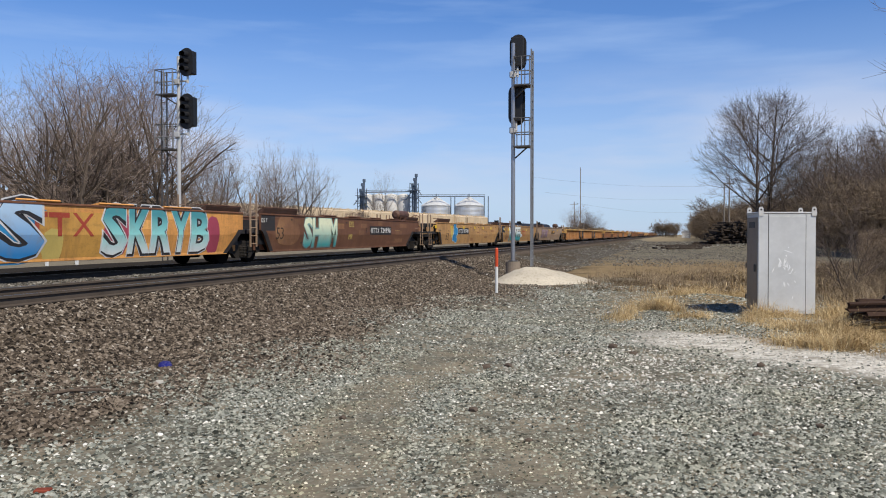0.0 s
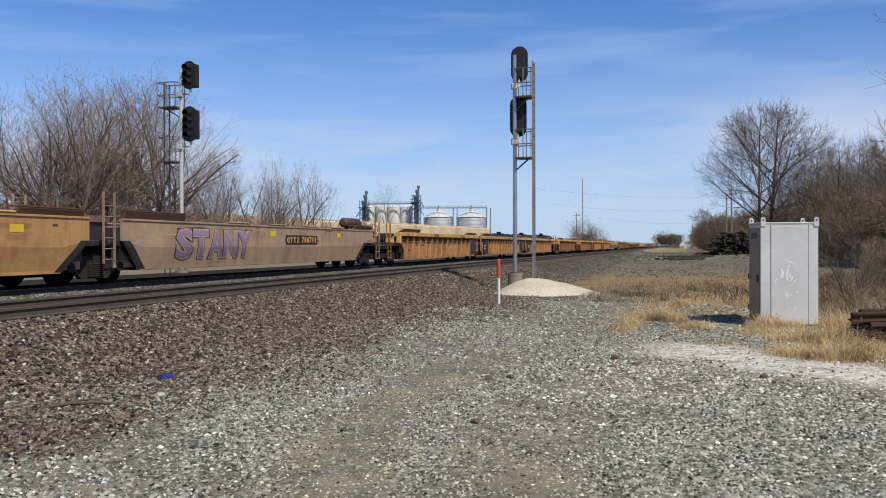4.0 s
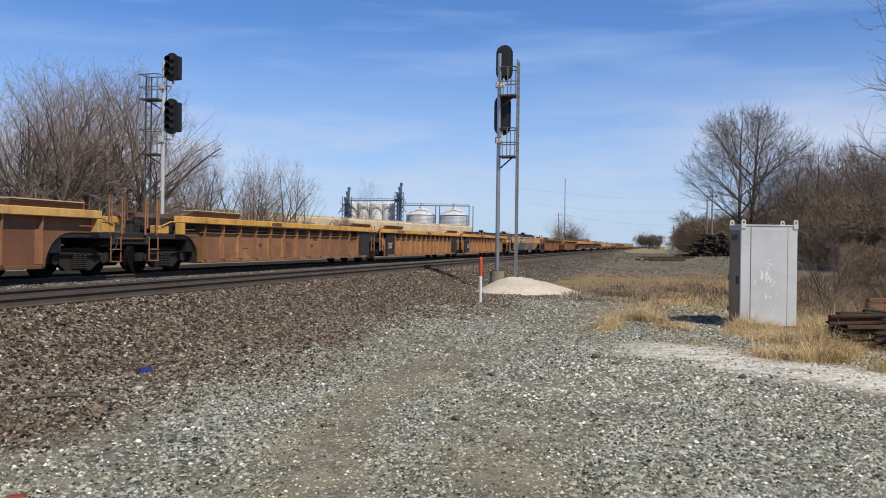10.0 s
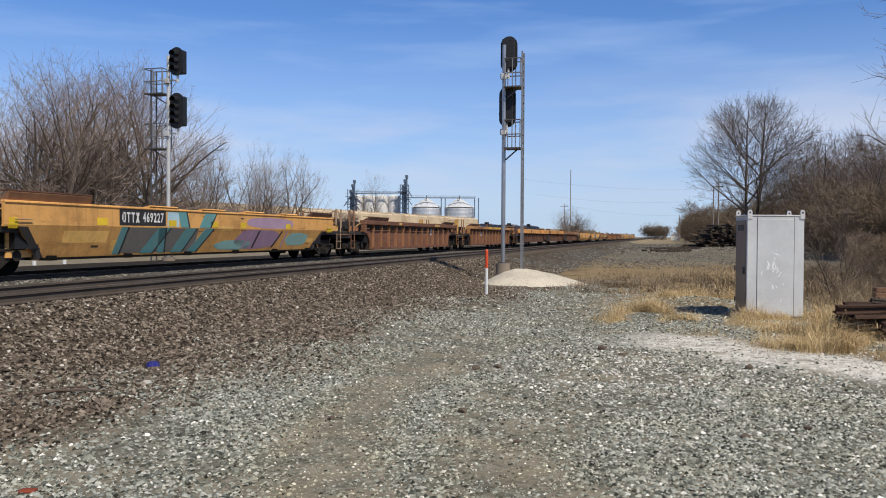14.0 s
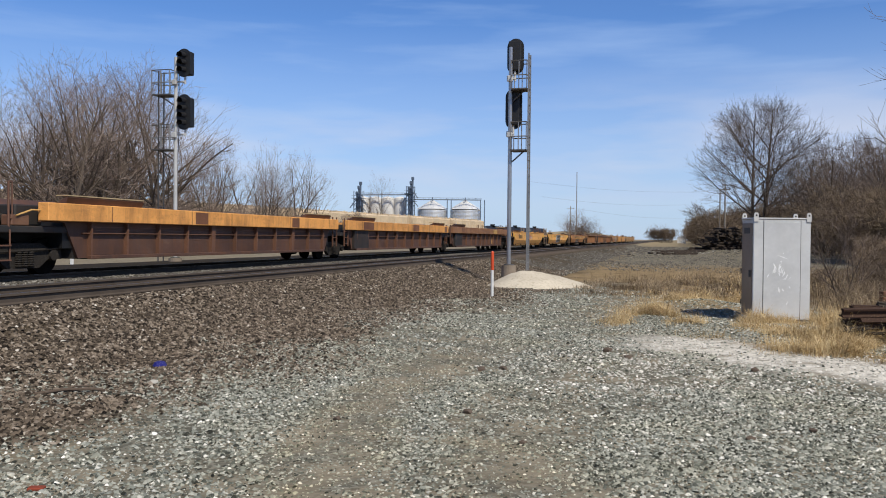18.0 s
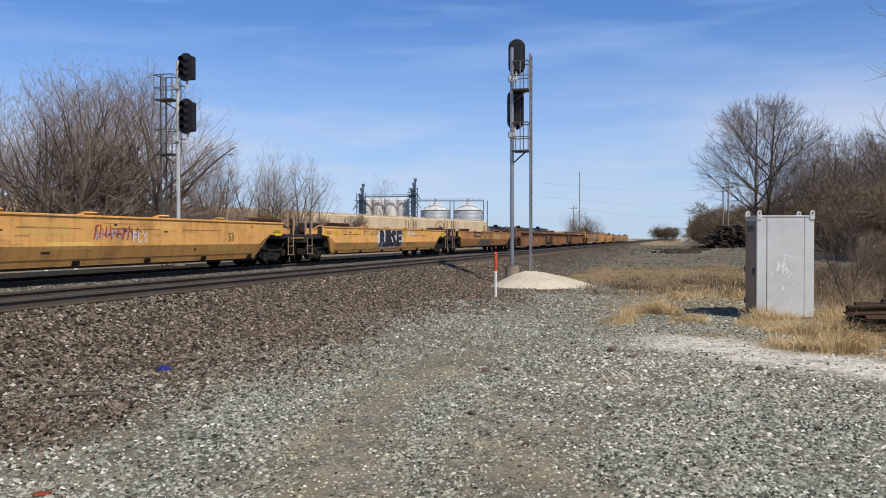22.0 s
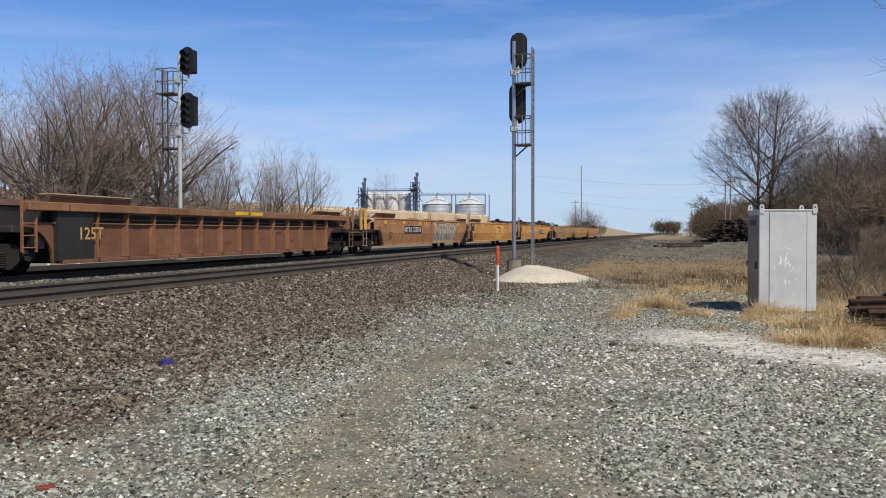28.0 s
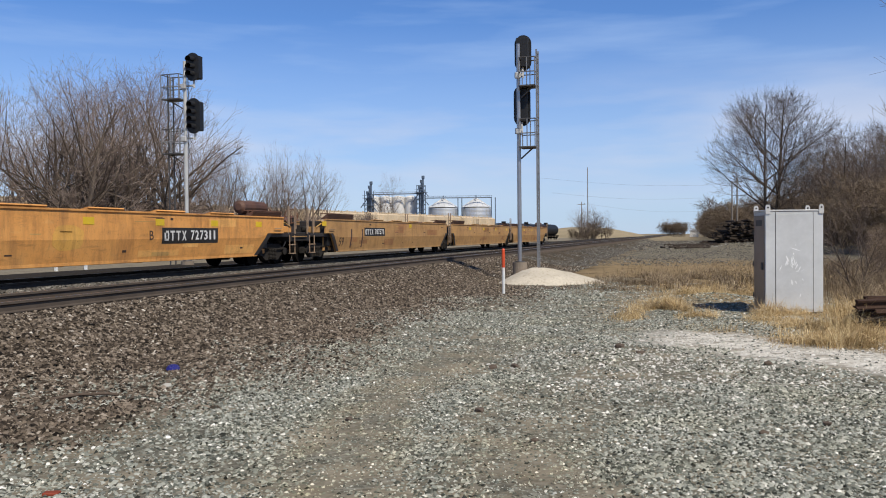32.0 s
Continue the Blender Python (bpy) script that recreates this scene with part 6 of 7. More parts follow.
    for px in (798, 857):
        b0 = Vector((*at(px, 276.0), 0))
        part("tower", rod(B(), b0, b0 + Vector((0, 0, 14.9)), 0.18, seg=6), "blue_steel", t)
        part("tower", rod(B(), b0 + Vector((1.4, 0, 0)), b0 + Vector((1.4, 0, 14.9)), 0.18, seg=6), "blue_steel", t)
    x, y = at(722, 270.0)
    shed = thing("elevator_shed", "small white shed at the elevator", "shed", (x, y, 0))
    part("wall", box(B(), -2.2, 2.2, -2, 2, 0, 8.0), "silo", shed)
    part("roof", prism(B(), [(-2.5, 8.0), (2.5, 8.0), (0, 9.2)], "y", -2.2, 2.2), "bin", shed)


build_silos()


def build_hoppers():
    a, c = Vector((-58.5, 56.0, 0)), Vector((-40.5, 172.0, 0))
    n = 7
    d = (c - a).normalized()
    turn = math.degrees(math.atan2(-d.x, d.y))
    proto = None
    L = 17.2
    for k in range(n):
        p = a + d * (17.6 * k)
        if proto is None:
            t = thing("hopper_car", "parked cream covered hopper car behind the trees", "hopper car", (p.x, p.y, 0.5), turn, group="parked hopper cars")
            side = [(-1.5, 1.3), (1.5, 1.3), (1.58, 4.8), (1.35, 4.98), (-1.35, 4.98), (-1.58, 4.8)]
            part("body", prism(B(), side, "y", -L / 2 + 0.25, L / 2 - 0.25), "cream", t, "cream painted steel body")
            part("running_board", box(B(), -0.5, 0.5, -L / 2 + 0.3, L / 2 - 0.3, 5.1, 5.18), "cream", t)
            for j in range(22):
                y = -L / 2 + 0.6 + (L - 1.2) * j / 21
                part("hatch_clamp", box(B(), 0.86, 1.0, y - 0.09, y + 0.09, 4.97, 5.18 + 0.12 * (j % 3 == 0)), "cream", t)
                if j % 5 == 2:
                    part("roof_stain", box(B(), 1.44, 1.47, y - 0.25, y + 0.22, 4.87, 4.93), "p_rust", t)
            for j in range(4):
                part("hatch", box(B(), -0.3, 0.3, -6 + 4 * j - 1.2, -6 + 4 * j + 1.2, 4.97, 5.22, 0.03), "cream", t)
            for j in range(14):
                y = -L / 2 + 0.5 + (L - 1.0) * j / 13
                part("rib", box(B(), 1.5, 1.62, y - 0.05, y + 0.05, 1.4, 4.5), "cream", t)
            part("underframe", box(B(), -1.4, 1.4, -L / 2, L / 2, 0.95, 1.3), "grime", t)
            for j in range(3):
                yc = -4.4 + 4.4 * j
                part("hopper", prism(B(), [(yc - 1.8, 1.3), (yc + 1.8, 1.3), (yc + 0.5, 0.4), (yc - 0.5, 0.4)], "x", -1.2, 1.2), "cream", t)
            for y in (-L / 2 + 1.7, L / 2 - 1.7):
                tr = part("truck", box(B(), -1.1, 1.1, y - 1.3, y + 1.3, 0.4, 0.75, 0.05), "grime", t)
                for yy in (-0.9, 0.9):
                    for s in (-0.75, 0.75):
                        part("wheel", rod(B(), (s - 0.06, y + yy, 0.42), (s + 0.06, y + yy, 0.42), 0.42, seg=16), "grime", tr)
            for s in (1.45, -1.45):
                for y in (-L / 2 + 0.6, L / 2 - 0.6):
                    lad = B()
                    s = math.copysign(1.64, s)
                    for yy in (-0.2, 0.2):
                        rod(lad, (s, y + yy, 1.0), (s, y + yy, 4.9), 0.03, seg=5)
                    for z in range(9):
                        rod(lad, (s, y - 0.2, 1.2 + 0.42 * z), (s, y + 0.2, 1.2 + 0.42 * z), 0.02, seg=5)
                    part("ladder", lad, "cream", t)
            proto = t
        else:
            copy_thing(proto, pose(p.x, p.y, 0.5, 0, 0, turn))
    # dark tank cars further on
    proto = None
    for k in range(3):
        p = a + d * (17.6 * 7 + 15.0 * k)
        if proto is None:
            t = thing("tank_car", "parked black tank car", "tank car", (p.x, p.y, 0.5), turn, group="parked tank cars")
            bm = rod(B(), (0, -6.3, 2.55), (0, 6.3, 2.55), 1.45, seg=20)
            rod(bm, (0, -6.8, 2.55), (0, -6.3, 2.55), 0.9, 1.45, seg=20)
            rod(bm, (0, 6.3, 2.55), (0, 6.8, 2.55), 1.45, 0.9, seg=20)
            part("tank", bm, "black", t)
            part("dome", rod(B(), (0, 0, 3.9), (0, 0, 4.45), 0.5, seg=14), "black", t)
            part("underframe", box(B(), -1.2, 1.2, -7.2, 7.2, 0.8, 1.15), "grime", t)
            part("walkway", box(B(), -0.9, 0.9, -1.6, 1.6, 4.02, 4.08), "grime", t)
            for y in (-5.6, 5.6):
                tr = part("truck", box(B(), -1.1, 1.1, y - 1.3, y + 1.3, 0.4, 0.75, 0.05), "grime", t)
                for yy in (-0.9, 0.9):
                    for s in (-0.75, 0.75):
                        part("wheel", rod(B(), (s - 0.06, y + yy, 0.42), (s + 0.06, y + yy, 0.42), 0.42, seg=16), "grime", tr)
            proto = t
        else:
            copy_thing(proto, pose(p.x, p.y, 0.5, 0, 0, turn))


build_hoppers()


# ---- lettering and graffiti on the cars ----
def dress_train():
    car, o = MADE[0]
    blob(car, "graffiti_field", "g_sky", o + 9.1, 0.95, 1.6, 0.68, 0.003, seed=12)
    piece_of_letters(car, "S", o + 8.7, o + 10.15, 1.02, 1.75, "g_blue", back="g_white", rim="g_dark")
    blob(car, "graffiti_field", "g_yellow", o + 10.45, 0.72, 0.32, 0.38, 0.005, seed=3)
    patch(car, "graffiti_field", "p_ochre", o + 9.9, o + 12.45, 0.36, 1.5, 0.0035, "yellow painted field")
    blob(car, "graffiti_field", "g_pink", o + 12.75, 1.0, 0.5, 0.62, 0.0045, seed=5)
    blob(car, "graffiti_field", "g_pink", o + 17.4, 0.95, 0.35, 0.6, 0.0045, seed=6)
    stripes_logo(car, "red_logo", o + 9.55, o + 11.85, 0.92, 1.48)
    piece_of_letters(car, "SKRYB", o + 12.15, o + 17.1, 1.0, 1.66, "g_teal", back="g_white", rim="g_dark", seed=8, slant=0.30)
    for k in (1, 25, 26):
        patch(MADE[k][0], "end_paint", "p_black", START[MADE[k][0].name] + 0.01, START[MADE[k][0].name] + 1.0, 1.1, TOP - 0.03, 0.004, "black painted end")
    car, o = MADE[1]
    decal(car, "stencil", "125 T", 0.2, "lettering", o + 0.35, 1.45)
    decal(car, "stencil", "53", 0.62, "brown_letter", o + 1.6, 0.98)
    blob(car, "graffiti_field", "p_brown", o + 2.2, 1.1, 0.9, 0.5, 0.0032, seed=13)
    piece_of_letters(car, "SHIM", o + 3.6, o + 6.9, 1.0, 1.5, "g_lime", back="g_slate", rim="g_green", seed=9, slant=0.1)
    decal(car, "graffiti_tag", "EYE", 0.34, "g_yellow", o + 8.55, 1.4, 0.0)
    decal(car, "graffiti_tag", "MR", 0.32, "g_yellow", o + 8.45, 0.85, 0.0)
    decal(car, "stencil", "B", 0.3, "brown_letter", o + 10.4, 1.15)
    number_panel(car, "724996", o + 11.0, o + 13.8, 1.15, 0.25)
    for k, (a, c, z) in enumerate(((2.6, 3.3, 1.45), (7.0, 7.7, 1.3), (9.4, 10.1, 1.05), (12.0, 12.6, 1.5), (14.6, 15.6, 1.05), (14.6, 15.8, 0.65), (15.2, 16.4, 1.4), (9.7, 10.4, 1.35))):
        patch(car, "paint_patch", "p_brown", o + a, o + c, z - 0.1, z + 0.1, 0.004, "lighter paint patch")
    car, o = MADE[2]
    yellow_marks(car, o, (1.4, 5.0, 8.2, 11.4, 14.1, 16.8))
    decal(car, "stencil", "53", 0.62, "brown_letter", o + 4.3, 0.80)
    for (dy, z, ry, rz) in ((6.1, 1.5, 0.28, 0.2), (6.3, 1.15, 0.42, 0.25), (6.05, 0.8, 0.4, 0.25), (6.5, 0.6, 0.25, 0.15)):
        blob(car, "graffiti_outline", "g_mist", o + dy, z, ry * 1.22, rz * 1.22, 0.005 + 0.0004 * z, seed=int(z * 10))
        blob(car, "graffiti_field", "g_sky", o + dy, z, ry, rz, 0.0065 + 0.0004 * z, seed=int(z * 10))
    blob(car, "graffiti_field", "g_yellow", o + 5.4, 1.05, 0.25, 0.3, 0.005, seed=2)
    number_panel(car, "767780", o + 7.0, o + 9.7, 1.18, 0.26)
    decal(car, "stencil", "A", 0.3, "brown_letter", o + 10.15, 1.2)
    decal(car, "stencil", "X", 0.22, "brown_letter", o + 15.3, 1.2)
    car, o = MADE[3]
    patch(car, "end_paint", "p_black", START[car.name] + 0.01, START[car.name] + 1.3, 1.12, TOP - 0.03, 0.004, "black painted end")
    decal(car, "stencil", "125 T", 0.24, "lettering", o + 0.5, 1.42)
    decal(car, "stencil", "53", 0.55, "brown_letter", o + 1.75, 0.75)
    yellow_marks(car, o, (0.75, 2.45, 8.0, 11.3, 14.5), 1.38)
    piece_of_letters(car, "NOTSEE", o + 3.05, o + 8.15, 1.0, 1.62, "g_aqua", back="g_aqua", rim="g_dark", seed=12, slant=0.22)
    blob(car, "graffiti_field", "g_aqua", o + 8.5, 0.85, 0.5, 0.16, 0.006, seed=7)
    stripes_logo(car, "red_logo", o + 9.2, o + 10.9, 0.85, 1.3)
    car, o = MADE[4]
    piece_of_letters(car, "STANY", o + 2.2, o + 6.6, 1.0, 1.1, "g_purple", rim="g_silver", seed=14)
    number_panel(car, "786711", o + 9.3, o + 11.9, 1.2, 0.22, "p_ochre")
    yellow_marks(car, o, (8.0, 14.0))
    car, o = MADE[5]
    scrawl(car, "brown_letter", o + 7.1, o + 11.2, 0.82, 0.34, 12, 0.006, 8)
    number_panel(car, "65887", o + 4.4, o + 5.7, 1.14, 0.19)
    for a, z in ((6.6, 1.15), (6.5, 0.95), (3.2, 0.95)):
        patch(car, "paint_patch", "p_brown", o + a, o + a + 0.5, z - 0.06, z + 0.06, 0.004)
    decal(car, "stencil", "53", 0.55, "brown_letter", o + 16.6, 0.98)
    for a in (9.0, 10.0):
        part("chord_patch", box(B(), SIDE + 0.12, SIDE + 0.125, o + a, o + a + 0.9, TOP - 0.11, TOP), "yellow", car, "yellow tape on the top rail")
    car, o = MADE[6]
    decal(car, "stencil", "25T", 0.42, "lettering", o + 1.1, 0.85, out=0.034)
    decal(car, "graffiti_tag", "V", 0.95, "g_dark", o + 7.85, 1.15, 0.03)
    stripes_logo(car, "brown_letter", o + 9.8, o + 10.6, 1.0, 1.3)
    decal(car, "stencil", "53", 0.42, "brown_letter", o + 14.9, 1.0)
    car, o = MADE[7]
    decal(car, "stencil", "25T", 0.42, "lettering", o + 1.1, 0.85, out=0.034)
    for a in (11.7, 12.4):
        patch(car, "number_panel", "plate", o + a, o + a + 0.5, 1.1, 1.3)
    decal(car, "stencil", "53", 0.42, "brown_letter", o + 14.5, 1.0)
    car, o = MADE[8]
    number_panel(car, "58570", o + 4.0, o + 5.2, 1.2, 0.17, "lettering", True)
    patch(car, "paint_patch", "p_chord", o + 10.6, o + 11.2, 1.05, 1.3)
    for k, (name, y) in enumerate((("53", 16.8),)):
        decal(MADE[9][0], "stencil", name, 0.42, "brown_letter", MADE[9][1] + y, 1.1)
    car, o = MADE[9]
    patch(car, "paint_patch", "p_dark", o + 11.7, o + 12.3, 1.0, 1.3)
    car, o = MADE[10]
    decal(car, "stencil", "25T", 0.4, "lettering", o + 1.1, 0.8, out=0.034)
    patch(car, "paint_patch", "p_dark", o + 7.0, o + 7.6, 1.05, 1.3)
    car, o = MADE[11]
    decal(car, "stencil", "25T", 0.4, "lettering", o + 1.1, 0.8, out=0.034)
    patch(car, "paint_patch", "plate", o + 7.6, o + 8.4, 1.0, 1.28)
    patch(car, "paint_patch", "plate", o + 9.4, o + 10.2, 1.1, 1.3)
    car, o = MADE[12]
    yellow_marks(car, o, (4.1, 7.25, 9.6, 11.5, 15.0), 1.28)
    patch(car, "graffiti_field", "g_slate", o + 5.1, o + 8.9, 0.46, 1.14, 0.0036, "grey sprayed field")
    patch(car, "graffiti_field", "g_mist", o + 7.2, o + 7.8, 1.18, 1.6, 0.0036, "pale blue sprayed field")
    for a, w, lean in ((5.0, 0.25, 0.1), (6.2, 0.55, 0.55), (7.05, 0.3, -0.25), (7.7, 0.55, 0.45), (8.6, 0.45, 0.65)):
        patch(car, "graffiti_stroke", "g_green", o + a, o + a + w, 0.44, 1.15, 0.006, "sea-green sprayed stroke", skew=lean)
        patch(car, "graffiti_stroke", "g_dark", o + a + w, o + a + w + 0.07, 0.44, 1.15, 0.007, "dark sprayed edge", skew=lean)
    for a, w, lean in ((7.9, 0.4, -0.15), (8.9, 0.6, 0.35)):
        patch(car, "graffiti_stroke", "g_green", o + a, o + a + w, 1.17, 1.62, 0.006, "sea-green sprayed stroke", skew=lean)
        patch(car, "graffiti_stroke", "g_dark", o + a + w, o + a + w + 0.07, 1.17, 1.62, 0.007, "dark sprayed edge", skew=lean)
    blob(car, "graffiti_field", "g_green", o + 11.3, 0.62, 1.1, 0.16, 0.004, seed=8)
    blob(car, "graffiti_field", "g_purple", o + 13.0, 0.82, 1.5, 0.33, 0.004, seed=5)
    blob(car, "graffiti_field", "g_mauve", o + 13.8, 1.38, 1.7, 0.2, 0.0045, seed=6)
    for k in range(5):
        a = 11.9 + 0.75 * k
        patch(car, "graffiti_stroke", "g_dark" if k % 2 else "g_mauve", o + a, o + a + 0.12, 0.5, 1.1, 0.006, "sprayed stroke", skew=0.5 - 0.3 * (k % 3))
    blob(car, "graffiti_field", "g_green", o + 16.2, 0.8, 0.9, 0.25, 0.004, seed=8)
    number_panel(car, "469227", o + 5.1, o + 7.0, 1.41, 0.27)
    car, o = MADE[13]
    patch(car, "paint_patch", "lettering", o + 12.6, o + 13.1, 1.0, 1.35)
    car, o = MADE[14]
    decal(car, "car_number", "57031", 0.38, "lettering", o + 4.2, 1.1, 0.004)
    patch(car, "paint_patch", "p_tan", o + 5.85, o + 6.25, 0.85, 1.3)
    patch(car, "paint_patch", "p_chord", o + 9.1, o + 9.6, 0.95, 1.1)
    stripes_logo(car, "p_chord", o + 11.4, o + 12.7, 0.95, 1.2)
    for a in (5.9, 8.2, 10.0):
        part("chord_patch", box(B(), SIDE + 0.12, SIDE + 0.125, o + a, o + a + 1.3, TOP - 0.10, TOP - 0.01), "yellow", car, "yellow tape on the top rail")
    decal(car, "stencil", "53", 0.42, "lettering", o + 13.4, 1.05)
    car, o = MADE[17]
    patch(car, "paint_patch", "p_tan", o + 12.3, o + 12.6, 0.5, 1.0)
    car, o = MADE[18]
    number_panel(car, "455523", o + 4.1, o + 5.8, 1.12, 0.2, "p_chord")
    decal(car, "stencil", "53", 0.36, "brown_letter", o + 16.0, 1.02)
    scrawl(car, "red_logo", o + 9.3, o + 11.3, 1.14, 0.2, 5)
    scrawl(car, "g_mauve", o + 9.4, o + 11.2, 1.1, 0.16, 6)
    decal(car, "graffiti_tag", "FLY", 0.42, "g_white", o + 11.2, 1.0, 0.0)
    car, o = MADE[19]
    yellow_marks(car, o, (1.0, 3.3, 8.3, 10.4, 13.6, 15.4), 1.24)
    number_panel(car, "469300", o + 4.5, o + 6.4, 1.24, 0.22, "p_chord", False)
    blob(car, "graffiti_field", "g_white", o + 8.3, 0.95, 1.9, 0.46, 0.004, seed=21)
    piece_of_letters(car, "RISE", o + 6.6, o + 10.0, 0.95, 1.0, "g_dark", back="g_white", rim="g_dark", seed=3)
    scrawl(car, "g_white", o + 6.7, o + 9.9, 0.95, 0.34, 8, 0.018)
    scrawl(car, "g_white", o + 10.9, o + 12.4, 1.22, 0.1, 7)
    stripes_logo(car, "p_rust", o + 10.9, o + 12.9, 0.55, 0.75)
    car, o = MADE[20]
    number_panel(car, "469360", o + 5.3, o + 7.3, 1.24, 0.22, "p_chord")
    yellow_marks(car, o, (7.6, 9.3, 11.6, 13.9), 1.06)
    patch(car, "graffiti_field", "g_slate", o + 7.3, o + 10.7, 0.42, 0.93, 0.0035, "dark grey sprayed field")
    for k, a in enumerate((7.7, 8.6, 9.5, 10.3)):
        blob(car, "graffiti_field", "p_tan", o + a, 1.2, 0.36, 0.17, 0.0036, seed=30 + k)
    for k in range(10):
        a = 7.5 + 0.42 * k
        bow = [(o + a - 0.16, 0.98), (o + a - 0.20, 1.22), (o + a, 1.40), (o + a + 0.20, 1.24), (o + a + 0.14, 1.0)]
        for (y0, z0), (y1, z1) in zip(bow, bow[1:]):
            part("graffiti_stroke", prism(B(), [(y0, z0), (y0 + 0.05, z0), (y1 + 0.05, z1), (y1, z1)], "x", SIDE, SIDE + 0.006), "brown_letter", car, "looping brown sprayed stroke")
    scrawl(car, "p_dark", o + 7.4, o + 12.2, 0.70, 0.22, 10, 0.007, 16)
    patch(car, "graffiti_field", "p_pale", o + 12.3, o + 13.2, 1.0, 1.3, 0.004, "chalky pale field", skew=0.1)
    patch(car, "graffiti_field", "p_pale", o + 13.3, o + 13.7, 1.0, 1.3, 0.0045, "pale sprayed bar", skew=0.3)
    for k in range(6):
        patch(car, "faded_patch", "p_tan", o + 14.2 + 0.7 * k, o + 14.7 + 0.7 * k, 1.02 + 0.05 * (k % 3), 1.26 + 0.04 * (k % 2), 0.003 + 0.0003 * k, skew=0.12 - 0.1 * (k % 2))
    for k in range(5):
        patch(car, "stencil_bar", "brown_letter", o + 16.4 + 0.22 * k, o + 16.44 + 0.22 * k, 0.66, 0.86, 0.005, skew=0.05)
    patch(car, "paint_patch", "p_tan", o + 17.4, o + 18.4, 1.1, 1.4)
    car, o = MADE[23]
    decal(car, "stencil", "125T", 0.42, "p_chord", o + 1.15, 0.95, 0.005, out=0.034)
    for a in (8.0, 9.0):
        part("chord_patch", box(B(), SIDE + 0.12, SIDE + 0.125, o + a, o + a + 0.8, TOP - 0.11, TOP), "yellow", car, "yellow tape on the top rail")
    car, o = MADE[24]
    yellow_marks(car, o, (2.9, 5.8, 8.7, 11.6, 14.5, 17.2), 1.5)
    decal(car, "stencil", "53", 0.55, "brown_letter", o + 3.9, 0.8)
    number_panel(car, "727311", o + 6.2, o + 9.0, 1.13, 0.26)
    patch(car, "graffiti_field", "g_silver", o + 11.7, o + 16.2, 0.4, 1.2, 0.004, "silver painted field")
    piece_of_letters(car, "NTROY", o + 11.9, o + 16.9, 1.02, 1.2, "g_tin", back="g_silver", rim="g_slate", seed=6)
    car, o = MADE[25]
    decal(car, "stencil", "125T", 0.24, "lettering", o + 0.35, 1.5)
    yellow_marks(car, o, (1.0, 3.4, 7.55, 10.75, 13.4, 16.15), 1.42)
    decal(car, "stencil", "53", 0.5, "brown_letter", o + 1.25, 0.75)
    patch(car, "paint_patch", "p_light", o + 8.1, o + 10.65, 0.5, 1.55, 0.0048, "lighter paint panel")
    stripes_logo(car, "red_logo", o + 8.5, o + 10.2, 0.9, 1.45)
    patch(car, "paint_patch", "p_tan", o + 14.6, o + 15.8, 0.55, 0.95)
    car, o = MADE[26]
    decal(car, "stencil", "125T", 0.24, "lettering", o + 0.1, 1.5)
    decal(car, "stencil", "53", 0.6, "brown_letter", o + 1.0, 0.85)
    yellow_marks(car, o, (0.8, 7.4, 10.3, 13.1, 15.9), 1.42)
    decal(car, "stencil", "B", 0.36, "brown_letter", o + 10.1, 1.05)
    number_panel(car, "727311", o + 10.7, o + 13.4, 1.05, 0.28)
    patch(car, "paint_patch", "p_chord", o + 10.2, o + 11.0, 0.5, 0.6)
    blob(car, "graffiti_field", "p_ochre", o + 6.9, 1.0, 0.5, 0.3, 0.003, seed=2)
    car, o = MADE[27]
    yellow_marks(car, o, (1.0, 12.0), 1.5)
    decal(car, "stencil", "59", 0.5, "brown_letter", o + 3.0, 0.75)
    for a in (4.0, 5.3):
        patch(car, "graffiti_tag", "p_dark", o + a, o + a + 0.12, 0.5, 1.3)
    number_panel(car, "787571", o + 5.7, o + 8.2, 1.18, 0.24)
    yellow_marks(*MADE[28], (3.0, 7.0, 11.0, 15.0), 1.42)
    yellow_marks(*MADE[29], (3.0, 7.0, 11.0), 1.42)


dress_train()


# ---- loose stone, grass and small things ----
def edge_of_ballast(x, y):
    return x + 0.028 * y - 1.8 * min(1.0, max(0.0, (y - 16.0) / 11.0)) + 1.6 * noise.noise((x * 0.35, y * 0.35, 7.0))


